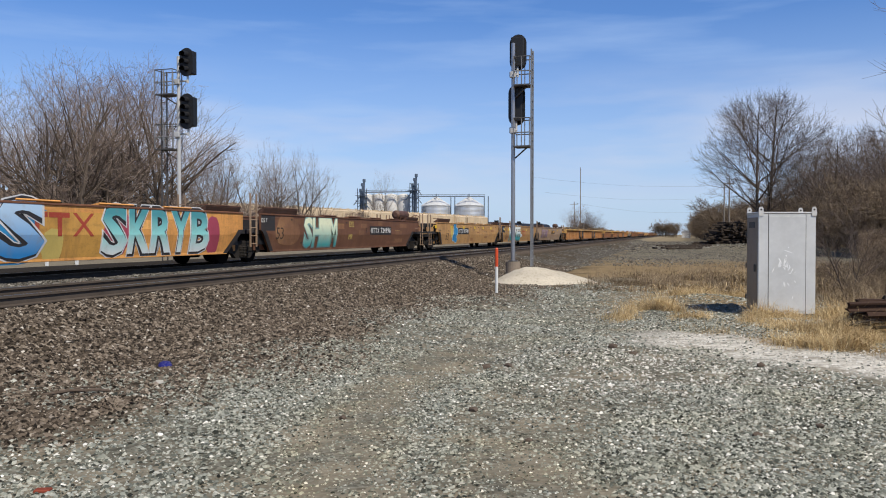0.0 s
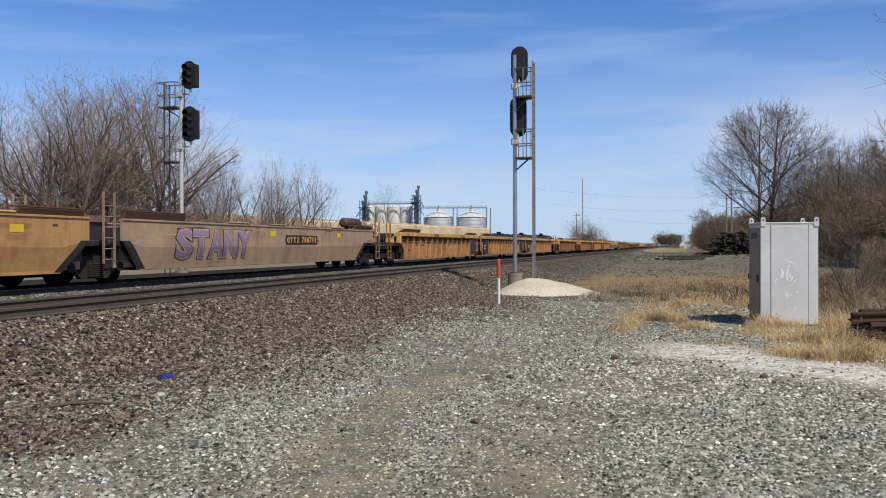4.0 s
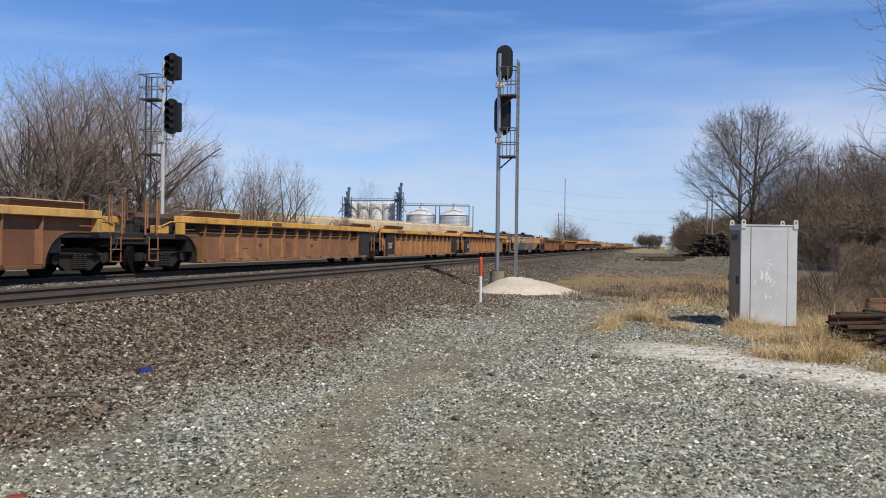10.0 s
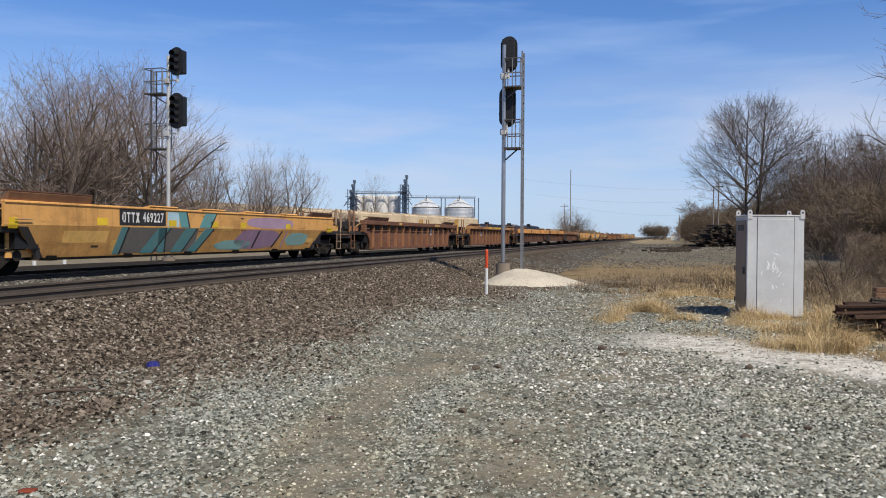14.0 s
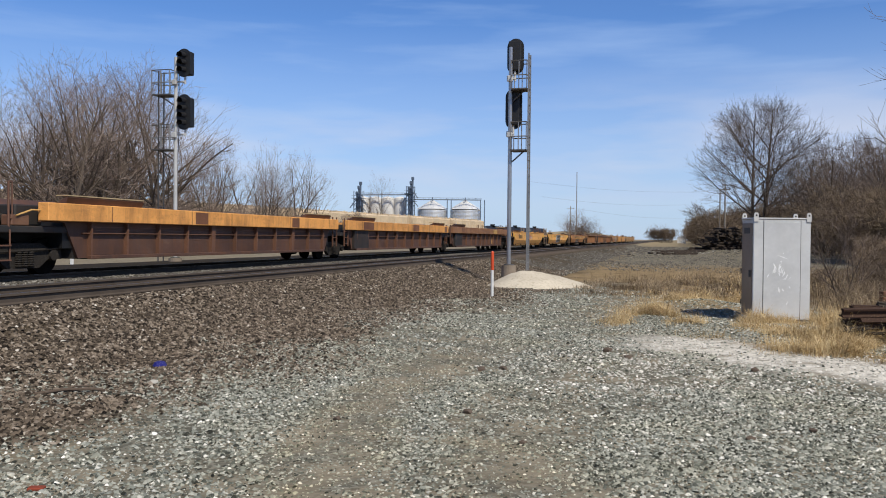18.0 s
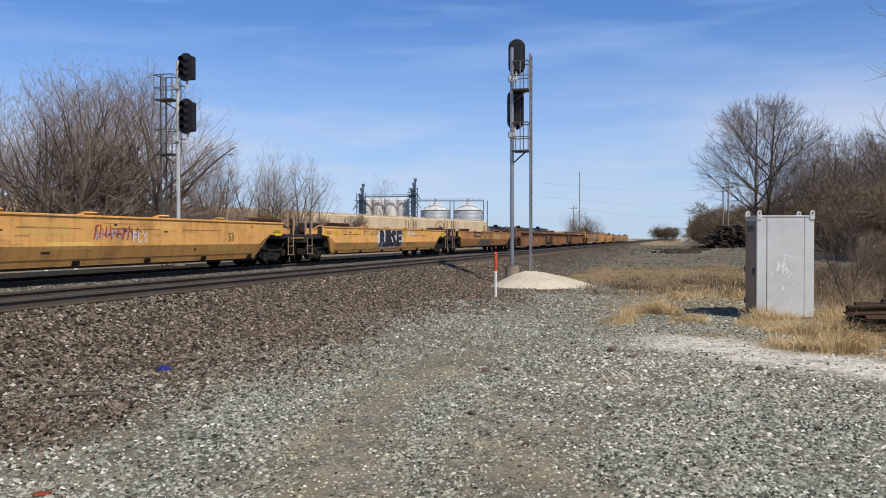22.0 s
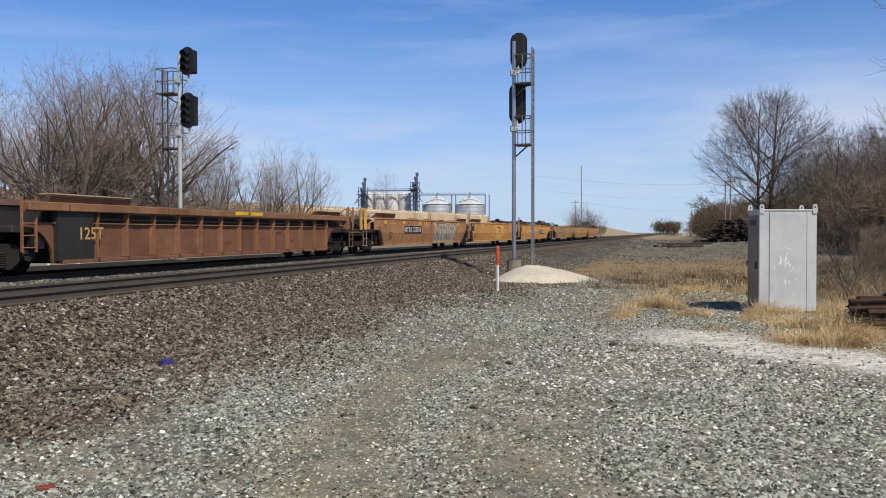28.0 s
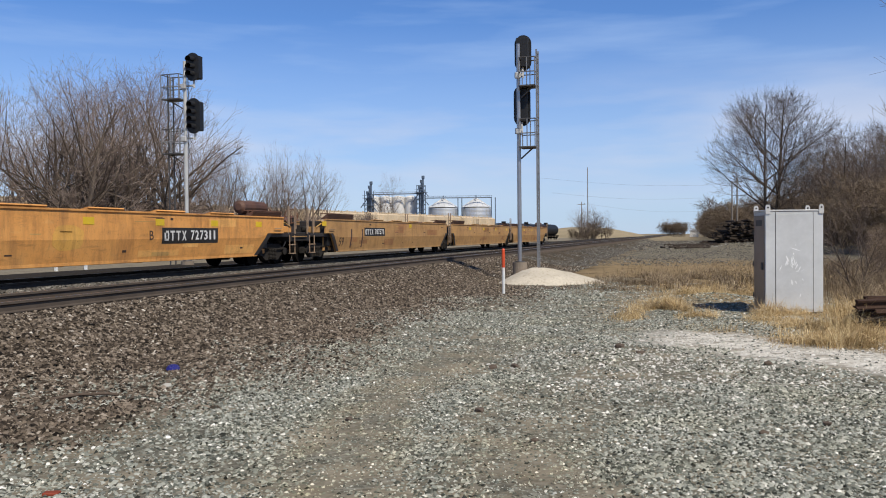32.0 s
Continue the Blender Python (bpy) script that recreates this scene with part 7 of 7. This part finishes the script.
def scatter_stones():
    """Crushed stone lying on the ground, thick near the camera and thin far off."""
    rng = np.random.default_rng(4)
    # an angular chip: four corners below and a short ridge on top
    chip = np.array([(1, 1, -0.5), (-1, 1, -0.5), (-1, -1, -0.5), (1, -1, -0.5), (0.45, 0.1, 0.75), (-0.45, -0.1, 0.75)], float)
    tris = np.array([(0, 1, 5), (0, 5, 4), (1, 2, 5), (2, 3, 4), (2, 4, 5), (3, 0, 4)])
    heaps = {"road_stones": [], "ballast_stones": [], "white_stones": [], "bed_stones": []}

    def lay(count, x0, x1, y0, y1, lo, hi, keep):
        for x, y, a, c in zip(rng.uniform(x0, x1, count), rng.uniform(y0, y1, count), rng.random(count), rng.random(count)):
            if not keep(x, y):
                continue
            e = edge_of_ballast(x, y)
            r = lo + (hi - lo) * a ** 2.6
            rut = max(math.exp(-((x - 0.045 * (y - 9.5) ** 2 + at_x) / wide) ** 2) * min(1.0, max(0.0, (far - y) / 3.0)) for at_x, wide, far in ((3.2, 0.55, 14.0), (1.75, 0.60, 9.0)))
            if x < -12.0 or y > 46:
                heaps["bed_stones"].append((x, y, r * (1.2 if x < -12 else 1.0)))
            elif e < -5.5 + 2.6 * (c - 0.5) + 0.5 * noise.noise((x * 1.3, y * 1.3, 3.0)):
                heaps["ballast_stones"].append((x, y, min(r * 1.25, 0.04)))
            elif (x - 1.9) ** 2 * 0.19 + 0.38 * (y - 14.3 + 0.15 * (x + 1) + 0.1 * (x + 1) ** 2) ** 2 < 1.1 + 1.3 * noise.noise((x, y, 2.0)):
                if c < 0.16:
                    heaps["white_stones"].append((x, y, r * 0.9))
                elif c > 0.93:
                    heaps["road_stones"].append((x, y, r))
            else:
                if noise.noise((x * 0.4, y * 0.25, 11.0)) + 0.4 * noise.noise((x * 1.7, y * 1.7, 4.0)) > 0.2 and c < 0.55:
                    continue
                if c < 0.62 * rut:
                    continue
                r *= 1.0 - 0.35 * rut
                if c > 1.0 - 0.30 * math.exp(-((x - 0.2) / 2.2) ** 2 - ((y - 11.3) / 1.8) ** 2):
                    heaps["white_stones"].append((x, y, r))
                    continue
                heaps["road_stones"].append((x, y, r))

    def seen(x, y):
        z = -0.282 * x + 0.959 * y
        u = 0.959 * x + 0.282 * y
        m = min(z - 4.0, 0.6 * z + 0.5 - abs(u))  # thinning out towards the sides
        return m > 0 or rng.random() < 0.5 * math.exp(m / 0.9)

    lay(190000, -8.5, 5.5, 3.5, 10.0, 0.006, 0.024, seen)
    lay(76000, -9.0, 5.5, 10.0, 18.0, 0.009, 0.028, seen)
    lay(30000, -9.0, 4.0, 18.0, 30.0, 0.014, 0.034, seen)
    lay(58000, -9.8, -5.5, 3.5, 20.0, 0.012, 0.034, seen)
    lay(24000, -9.8, -5.0, 20.0, 48.0, 0.018, 0.036, seen)
    lay(1200, -8.0, -2.6, 27.2, 28.8, 0.02, 0.05, seen)
    lay(17000, -14.5, -12.2, 9.0, 56.0, 0.02, 0.04, seen)
    lay(14000, -12.1, -9.0, 8.0, 40.0, 0.015, 0.03, seen)
    lay(9000, -6.5, 12.0, 46.0, 84.0, 0.025, 0.06, seen)
    lay(8000, -9.0, 16.0, 84.0, 200.0, 0.06, 0.15, seen)
    lay(6000, -9.0, -5.5, 48.0, 95.0, 0.03, 0.06, seen)
    for x, y, a in zip(rng.uniform(-7.2, -3.4, 1500), rng.normal(27.3, 0.55, 1500), rng.random(1500)):
        heaps["ballast_stones"].append((x, y, 0.015 + 0.03 * a * a))
    for name, mat, label in (("road_stones", "road_stone", "grey crushed stone of the access road"), ("ballast_stones", "ballast_stone", "dark brown-grey track ballast stones"), ("white_stones", "white_stone", "pale limestone chips"), ("bed_stones", "bed_stone", "grey stones between the tracks")):
        rows = np.array(heaps[name])
        n = len(rows)
        size = rows[:, 2][:, None, None] * rng.uniform(0.55, 1.25, (n, 6, 3)) * (np.array([1.2, 0.9, 0.8]) * rng.uniform(0.7, 1.3, (n, 3)))[:, None, :]
        pts = chip[None] * size
        a = rng.uniform(0, math.tau, n)
        tilt = rng.uniform(-0.6, 0.6, n)
        c, s = np.cos(a)[:, None], np.sin(a)[:, None]
        x, y, z = pts[..., 0], pts[..., 1], pts[..., 2]
        z = z + x * tilt[:, None]
        x, y = x * c - y * s, x * s + y * c
        zs = np.array([height(p[0], p[1]) for p in rows]) + rows[:, 2] * 0.18
        co = np.stack([x + rows[:, 0:1], y + rows[:, 1:2], z + zs[:, None]], -1).reshape(-1, 3)
        idx = (tris[None] + 6 * np.arange(n)[:, None, None]).reshape(-1, 3)
        me = bpy.data.meshes.new(name)
        me.vertices.add(len(co))
        me.vertices.foreach_set("co", co.ravel())
        me.loops.add(idx.size)
        me.loops.foreach_set("vertex_index", idx.ravel().astype(np.int32))
        me.polygons.add(len(idx))
        me.polygons.foreach_set("loop_start", np.arange(0, idx.size, 3, dtype=np.int32))
        me.update(calc_edges=True)
        me.materials.append(M[mat])
        tagged(new(name, me), label, "gravel", kind="stuff")


M["road_stone"] = by_island("grey_road_stone", [(0.0, (0.025, 0.026, 0.021)), (0.25, (0.115, 0.123, 0.104)), (0.58, (0.262, 0.272, 0.232)), (0.86, (0.385, 0.388, 0.333)), (0.965, (0.50, 0.49, 0.43)), (1.0, (0.86, 0.835, 0.77))], 0.9, soil=True)
M["ballast_stone"] = by_island("brown_ballast_stone", [(0.0, (0.010, 0.008, 0.006)), (0.3, (0.052, 0.040, 0.029)), (0.7, (0.150, 0.118, 0.088)), (0.93, (0.26, 0.213, 0.163)), (0.985, (0.36, 0.31, 0.25)), (1.0, (0.60, 0.56, 0.49))], 0.9)
M["bed_stone"] = by_island("grey_bed_stone", [(0.0, (0.04, 0.036, 0.03)), (0.5, (0.11, 0.10, 0.085)), (0.92, (0.17, 0.158, 0.135)), (1.0, (0.32, 0.30, 0.26))], 0.9)
M["white_stone"] = by_island("pale_limestone", [(0.0, (0.24, 0.225, 0.19)), (0.5, (0.50, 0.475, 0.42)), (1.0, (0.74, 0.71, 0.65))], 0.9)
scatter_stones()


def grass_patch(name, label, spots, mat, seed, rough=0.0):
    """spots: (x, y, half width, half depth, tufts, height); rough: how patchily the tufts stand."""
    rnd = random.Random(seed)
    verts, faces = [], []
    segs = 3 if mat == "straw" else 2
    for sx, sy, wx, wy, tufts, tall in spots:
        for _ in range(tufts):
            tx, ty = rnd.gauss(sx, wx * 0.5), rnd.gauss(sy, wy * 0.5)
            if noise.noise((tx * 0.9, ty * 0.6, 9.0)) < rough - 0.35:
                continue
            if ((tx - 0.75) / 0.8) ** 2 + ((ty - 19.7) / 1.9) ** 2 < 1:
                continue
            if -0.62 < (tx - 2.10) * 0.957 + (ty - 18.96) * 0.289 < 0.62 and -0.32 < -(tx - 2.10) * 0.289 + (ty - 18.96) * 0.957 < 0.32:
                continue
            tz = height(tx, ty) - 0.01
            hgt = tall * rnd.uniform(0.3, 1.15) * (0.8 + 1.3 * noise.noise((tx * 1.3, ty * 1.3, 2.0)))
            sway = 6.0 * noise.noise((tx * 0.8, ty * 0.8, 5.0))
            for _ in range(rnd.randint(8, 15) if mat == "straw" else rnd.randint(5, 8)):
                b = sway + rnd.gauss(0, 1.1)
                bow = min(2.4, abs(rnd.gauss(1.1, 0.8)))  # how far the blade bends over, in radians at its tip
                tip0 = abs(rnd.gauss(0.35, 0.55))
                h = hgt * rnd.uniform(0.5, 1.3)
                rise = 0.0
                if rnd.random() < 0.35:  # broken blades lying over the others
                    tip0, h, rise = rnd.gauss(1.3, 0.2), h * 1.3, rnd.uniform(0.0, 0.5) * hgt
                ox, oy = tx + rnd.gauss(0, 0.09), ty + rnd.gauss(0, 0.09)
                w = rnd.uniform(0.002, 0.005) * (1.0 if ty < 24 else 1.9)
                cx, cy = -math.sin(b) * w, math.cos(b) * w
                i = len(verts)
                x, y, z = ox, oy, tz + rise
                for j in range(segs + 1):
                    k = 1.0 - 0.28 * j if j < segs else 0.12
                    verts += [(x - cx * k, y - cy * k, z), (x + cx * k, y + cy * k, z)]
                    a = min(1.75, tip0 + bow * j / 2.5)
                    twist = b + rnd.uniform(-0.35, 0.35)
                    x, y, z = x + math.cos(twist) * math.sin(a) * h / segs, y + math.sin(twist) * math.sin(a) * h / segs, max(tz + 0.02, z + math.cos(a) * h / segs)
                faces += [(i + 2 * j, i + 2 * j + 1, i + 2 * j + 3, i + 2 * j + 2) for j in range(segs)]
    return tagged(new(name, soup(name, verts, faces, mat)), label, "grass", kind="stuff")


M["weed"] = by_island("brown_dead_weeds", [(0.0, (0.12, 0.085, 0.053)), (0.6, (0.25, 0.186, 0.118)), (1.0, (0.42, 0.335, 0.22))])
grass_patch("dry_grass", "dry straw-coloured grass round the relay cabinet", [
    (2.4, 13.9, 0.9, 0.6, 420, 0.36), (3.3, 13.5, 0.9, 0.8, 600, 0.42), (3.1, 14.9, 1.1, 0.9, 800, 0.42), (4.2, 14.5, 1.2, 1.2, 700, 0.46), (3.3, 16.2, 1.2, 0.9, 700, 0.40), (4.6, 16.6, 1.3, 1.0, 700, 0.46), (2.4, 16.4, 0.8, 0.8, 320, 0.30),
    (1.3, 15.6, 0.9, 0.6, 190, 0.22), (1.5, 17.2, 0.9, 0.7, 180, 0.22), (-0.7, 17.3, 0.6, 0.8, 560, 0.30), (-0.35, 19.0, 0.7, 1.0, 700, 0.36), (0.3, 17.9, 0.6, 0.5, 160, 0.22), (-0.1, 21.6, 0.8, 1.2, 320, 0.42), (1.2, 22.9, 0.9, 0.7, 260, 0.5), (0.4, 24.5, 1.4, 1.2, 300, 0.36),
    (1.75, 18.2, 0.24, 0.22, 110, 0.55), (2.3, 18.3, 0.5, 0.2, 260, 0.36), (1.35, 18.7, 0.25, 0.3, 60, 0.4), (3.1, 18.9, 0.35, 0.5, 150, 0.5), (2.9, 32.0, 3.0, 6.0, 900, 0.34), (1.2, 26.5, 2.0, 2.5, 420, 0.32), (3.8, 20.4, 1.3, 0.9, 320, 0.46), (5.5, 20.2, 1.5, 1.0, 380, 0.5)], "straw", 1, 0.30)
grass_patch("dead_weeds", "short brown dead weeds beyond the gravel", [
    (1.0, 28.0, 5.0, 5.0, 1700, 0.26), (-1.0, 33.0, 3.0, 4.0, 700, 0.2), (2.0, 36.0, 6.0, 8.0, 1200, 0.24), (6.0, 42.0, 8.0, 9.0, 900, 0.32), (4.7, 23.2, 1.3, 1.6, 600, 0.6), (5.8, 26.5, 2.0, 2.6, 900, 0.75), (7.2, 31.5, 2.6, 3.5, 1000, 0.8), (9.5, 40.0, 4.0, 6.0, 800, 0.6), (4.0, 48.0, 6.0, 5.0, 420, 0.22), (4.3, 20.6, 1.0, 1.2, 420, 0.8), (3.6, 29.0, 2.6, 5.0, 1000, 0.42), (1.4, 31.0, 3.6, 8.0, 2600, 0.36), (-1.6, 29.0, 2.2, 5.0, 900, 0.2)], "weed", 2, 0.25)


def bent_pole(bm, pts, r):
    for a, c in zip(pts, pts[1:]):
        rod(bm, a, c, r, seg=7)
    return bm


def tie_stack():
    """Old ties thrown on a heap beside the track."""
    rnd = random.Random(8)
    t = thing("tie_heap", "heap of old black tarred railway ties", "tie heap", (6.4, 101.0, height(6.4, 101.0)), 12)
    me = shared("old_tie", lambda: box(B(), -1.3, 1.3, -0.12, 0.12, -0.09, 0.09, 0.015), "heap_tie")
    for row in range(14):
        wide = 10 - row * 0.45
        for k in range(int(wide)):
            x = (k - wide / 2) * 0.62 + rnd.uniform(-0.25, 0.25)
            same_part("tie", me, t, (x, rnd.uniform(-0.7, 0.7), 0.1 + row * 0.185), (rnd.uniform(-6, 6), rnd.uniform(-7, 7), rnd.uniform(-18, 18) + (90 if row % 2 else 15)))
    return t


tie_stack()


def scrap_heap():
    rnd = random.Random(9)
    t = thing("scrap_heap", "heap of dark old rails and tie plates in the grass", "scrap heap", (3.93, 16.15, 0.0), 14)
    t.scale = (1.05, 1.05, 1.15)
    for k in range(34):
        l = rnd.uniform(1.0, 2.3)
        row = k // 9
        y, z = rnd.uniform(-0.42, 0.42) * (1 - row * 0.18), 0.04 + row * 0.115 + rnd.uniform(0, 0.04)
        x = rnd.uniform(-0.3, 0.5)
        bm = prism(B(), [(-0.06, 0), (0.06, 0), (0.06, 0.015), (0.012, 0.03), (0.012, 0.09), (0.035, 0.1), (0.035, 0.13), (-0.035, 0.13), (-0.035, 0.1), (-0.012, 0.09), (-0.012, 0.03), (-0.06, 0.015)], "y", -l / 2, l / 2)
        o = part("old_rail", bm, "oldrail" if rnd.random() < 0.7 else "soot", t)
        o.matrix_basis = pose(x, y, z, rnd.uniform(-9, 9), rnd.uniform(-60, 60), 90 + rnd.uniform(-24, 24))
    for k in range(16):
        a = rnd.uniform(0, math.tau)
        x, y, z = rnd.uniform(-1.1, 0.3), rnd.uniform(-0.6, 0.1), rnd.uniform(0.02, 0.25)
        d = Vector((math.cos(a), math.sin(a), rnd.uniform(-0.2, 0.4))) * rnd.uniform(0.2, 0.5)
        part("bent_rod", rod(B(), Vector((x, y, z)) - d, Vector((x, y, z)) + d, rnd.uniform(0.012, 0.025), seg=6), "soot", t)
    p = thing("rusty_beams", "stack of rust-red steel beams behind weeds", "steel beams", (5.55, 21.4, 0.0), 14)
    for k in range(4):
        part("beam", box(B(), -0.8, 0.8, -0.1, 0.1, 0.10 + 0.13 * k, 0.21 + 0.13 * k, 0.01), "p_rust", p)
    for x in (-0.6, 0.6):
        part("bearer", box(B(), x - 0.08, x + 0.08, -0.25, 0.25, 0.0, 0.10, 0.01), "soot", p)
    return t


scrap_heap()


M["brick"] = plain("dull_red_board", (0.26, 0.06, 0.035), 0.8, 0, 20, (0.15, 0.08, 0.05), 0.4)


def small_litter():
    t = thing("crumpled_cap", "crumpled blue cloth cap lying on ballast", "cap", (-6.66, 9.30, height(-6.66, 9.30) - 0.02))
    part("cap_crown", lathe(B(), [(0.09, 0.0), (0.095, 0.04), (0.07, 0.085), (0.03, 0.10)], 12), "blue", t)
    part("cap_brim", prism(B(), [(-0.08, -0.05), (0.08, -0.05), (0.1, -0.13), (0.04, -0.17), (-0.04, -0.17), (-0.1, -0.13)], "z", 0.0, 0.015), "blue", t)
    b = thing("fallen_branch", "broken dark stick lying on the stones", "branch", (-6.46, 7.32, height(-6.46, 7.32)), 42)
    part("stick", bent_pole(B(), [(-0.3, 0, 0.03), (0.0, 0.03, 0.05), (0.28, 0.0, 0.04), (0.4, -0.08, 0.03)], 0.017), "tie", b)
    part("side_twig", bent_pole(B(), [(0.0, 0.03, 0.05), (0.12, 0.14, 0.06), (0.26, 0.2, 0.04)], 0.009), "tie", b)
    for k, (x, y, r) in enumerate(((-0.98, 12.72, 0.09), (-1.23, 6.8, 0.04), (-1.98, 7.8, 0.06), (0.68, 7.55, 0.05), (1.27, 8.04, 0.05), (-0.63, 12.2, 0.07), (1.08, 11.52, 0.07), (-2.45, 10.4, 0.08), (-2.2, 10.6, 0.07), (-3.1, 7.1, 0.05))):
        rnd = random.Random(k)
        bm = bmesh.new()
        bmesh.ops.create_icosphere(bm, subdivisions=1, radius=r)
        for v in bm.verts:
            v.co *= rnd.uniform(0.7, 1.15)
            v.co.z *= 0.6
        me = bpy.data.meshes.new("clod")
        bm.to_mesh(me)
        bm.free()
        me.materials.append(M["tie"])
        c = new("clod", me)
        c.location = (x, y, height(x, y) + r * 0.3)
        tagged(c, "dark clod of dirt lying on the gravel", "clod", "clods on the gravel")
    r = thing("red_scrap", "piece of faded red board on the gravel", "scrap", (-4.26, 4.55, height(-4.26, 4.55)), 20)
    part("board", box(B(), -0.055, 0.055, -0.035, 0.035, 0, 0.022, 0.006), "brick", r)
    w = thing("white_stone_block", "single large pale stone on the ballast", "stone", (-5.95, 8.18, height(-5.95, 8.18)))
    part("stone", lathe(B(), [(0.05, -0.02), (0.06, 0.025), (0.03, 0.05)], 7), "white_stone", w)
    p = thing("paper_scrap", "crumpled white paper lying in dry grass", "litter", (3.56, 16.85, height(3.56, 16.85) + 0.04))
    bm = bmesh.new()
    bmesh.ops.create_icosphere(bm, subdivisions=2, radius=0.075)
    rnd = random.Random(6)
    for v in bm.verts:
        v.co = Vector((v.co.x * 1.3, v.co.y, v.co.z * 0.7)) * rnd.uniform(0.7, 1.15)
    part("paper", bm, "white", p)
    for x, y in ((-34.5, 37.31), (-34.5, 39.67)):
        s = thing("white_stake", "short white stake beyond the tracks", "stake", (x, y, 0), group="white stakes")
        part("stake", box(B(), -0.075, 0.075, -0.075, 0.075, -0.15, 0.80, 0.01), "white", s)


small_litter()


def poles_and_wires():
    def at(px, far):
        u = (px - 784) / 1414 * far
        return 0.959 * u - 0.282 * far, 0.282 * u + 0.959 * far

    for px, far, tall, r, arm in ((1027, 260, 23.5, 0.16, 0), (1016, 250, 12.0, 0.16, 1.2), (1281, 130, 10.2, 0.12, 0), (1290, 132, 11.0, 0.14, 0.8), (1221, 330, 11.0, 0.18, 0.0)):
        x, y = at(px, far)
        t = thing("utility_pole", "grey wooden utility pole", "pole", (x, y, 0), group="utility poles")
        part("shaft", rod(B(), (0, 0, 0), (0, 0, tall), r, r * 0.7, seg=8), "wood_pole", t)
        if arm:
            part("crossarm", box(B(), -arm, arm, -0.06, 0.06, tall - 0.9, tall - 0.75), "wood_pole", t)
            part("insulator", rod(B(), (arm * 0.8, 0, tall - 0.75), (arm * 0.8, 0, tall - 0.5), 0.06, seg=6), "darkgalv", t)
    for k, (za, zb, px0, px1) in enumerate(((20.5, 19.8, 940, 1245), (15.5, 15.0, 965, 1225), (11.6, 10.8, 1016, 1221))):
        a, c = Vector((*at(px0, 262 if k < 2 else 250), za)), Vector((*at(px1, 300 if k < 2 else 330), zb))
        t = thing("power_line", "thin overhead power line", "power line", (0, 0, 0), group="overhead lines")
        verts, faces = [], []
        for j in range(13):
            p = a.lerp(c, j / 12) - Vector((0, 0, 1.2 * math.sin(math.pi * j / 12)))
            verts += [p + Vector((0, 0.016, 0)), p + Vector((0, 0, 0.016)), p - Vector((0, 0.016, 0)), p - Vector((0, 0, 0.016))]
        for j in range(12):
            faces += [(4 * j + q, 4 * j + (q + 1) % 4, 4 * j + 4 + (q + 1) % 4, 4 * j + 4 + q) for q in range(4)]
        new("wire", soup("wire", verts, faces, "darkgalv")).parent = t
    # grass-covered bank and a pale shed far down the line
    n = 24
    verts, faces = [], []
    for i in range(n + 1):
        for j in range(n + 1):
            u, v = i / n * 2 - 1, j / n * 2 - 1
            verts.append((-48 + 30 * u, 390 + 60 * v, 5.6 * max(0, (1 - u * u)) ** 0.8 * max(0, 1 - v * v) - 0.3 + 0.4 * noise.noise((u * 4, v * 4, 1))))
    for i in range(n):
        for j in range(n):
            k = i * (n + 1) + j
            faces.append((k, k + n + 1, k + n + 2, k + 1))
    me = soup("grass_bank", verts, faces, "bank")
    for p in me.polygons:
        p.use_smooth = True
    tagged(new("grass_bank", me), "long bank of dry tan grass", "bank", kind="structure")
    x, y = at(1214, 420)
    s = thing("far_shed", "small pale shed far down the line", "shed", (x, y, 0))
    part("wall", box(B(), -2.2, 2.2, -3, 3, 0, 3.0), "silo", s)
    part("roof", prism(B(), [(-2.6, 3.0), (2.6, 3.0), (0, 4.0)], "y", -3.3, 3.3), "bin", s)


M["bank"] = plain("dry_bank_grass", (0.36, 0.29, 0.18), 0.95, 0, 0.6, (0.25, 0.2, 0.12), 0.4)
poles_and_wires()


def loose_ties():
    """Single ties and panels of old track lying on the gravel beyond."""
    rnd = random.Random(12)
    me = shared("old_tie", lambda: box(B(), -1.3, 1.3, -0.12, 0.12, -0.09, 0.09, 0.015), "heap_tie")
    for k in range(16):
        x, y = rnd.uniform(-2.5, 3.0), rnd.uniform(82, 104)
        o = new("loose_tie", me)
        o.matrix_basis = pose(x, y, height(x, y) + 0.1, 0, 0, rnd.choice((10, 80, 95, 20)) + rnd.uniform(-12, 12))
        tagged(o, "old black tarred tie lying on gravel", "railway tie", "loose ties beyond the signal")


loose_ties()


# ---- what moves ----
def rolled(t):
    """Metres that the train has gone since the start."""
    u = t / 32.0
    return 516.68 * u - 42.01 * u * u + 24.64 * u * u * u


def motions():
    for car in CARS:
        x, y, z = car.location
        walk(car, [(t, pose(x, y - rolled(t), z)) for t in (0, 2, 4, 6, 8, 10, 12, 14, 16, 18, 20, 22, 24, 26, 28, 30, 32)])


motions()
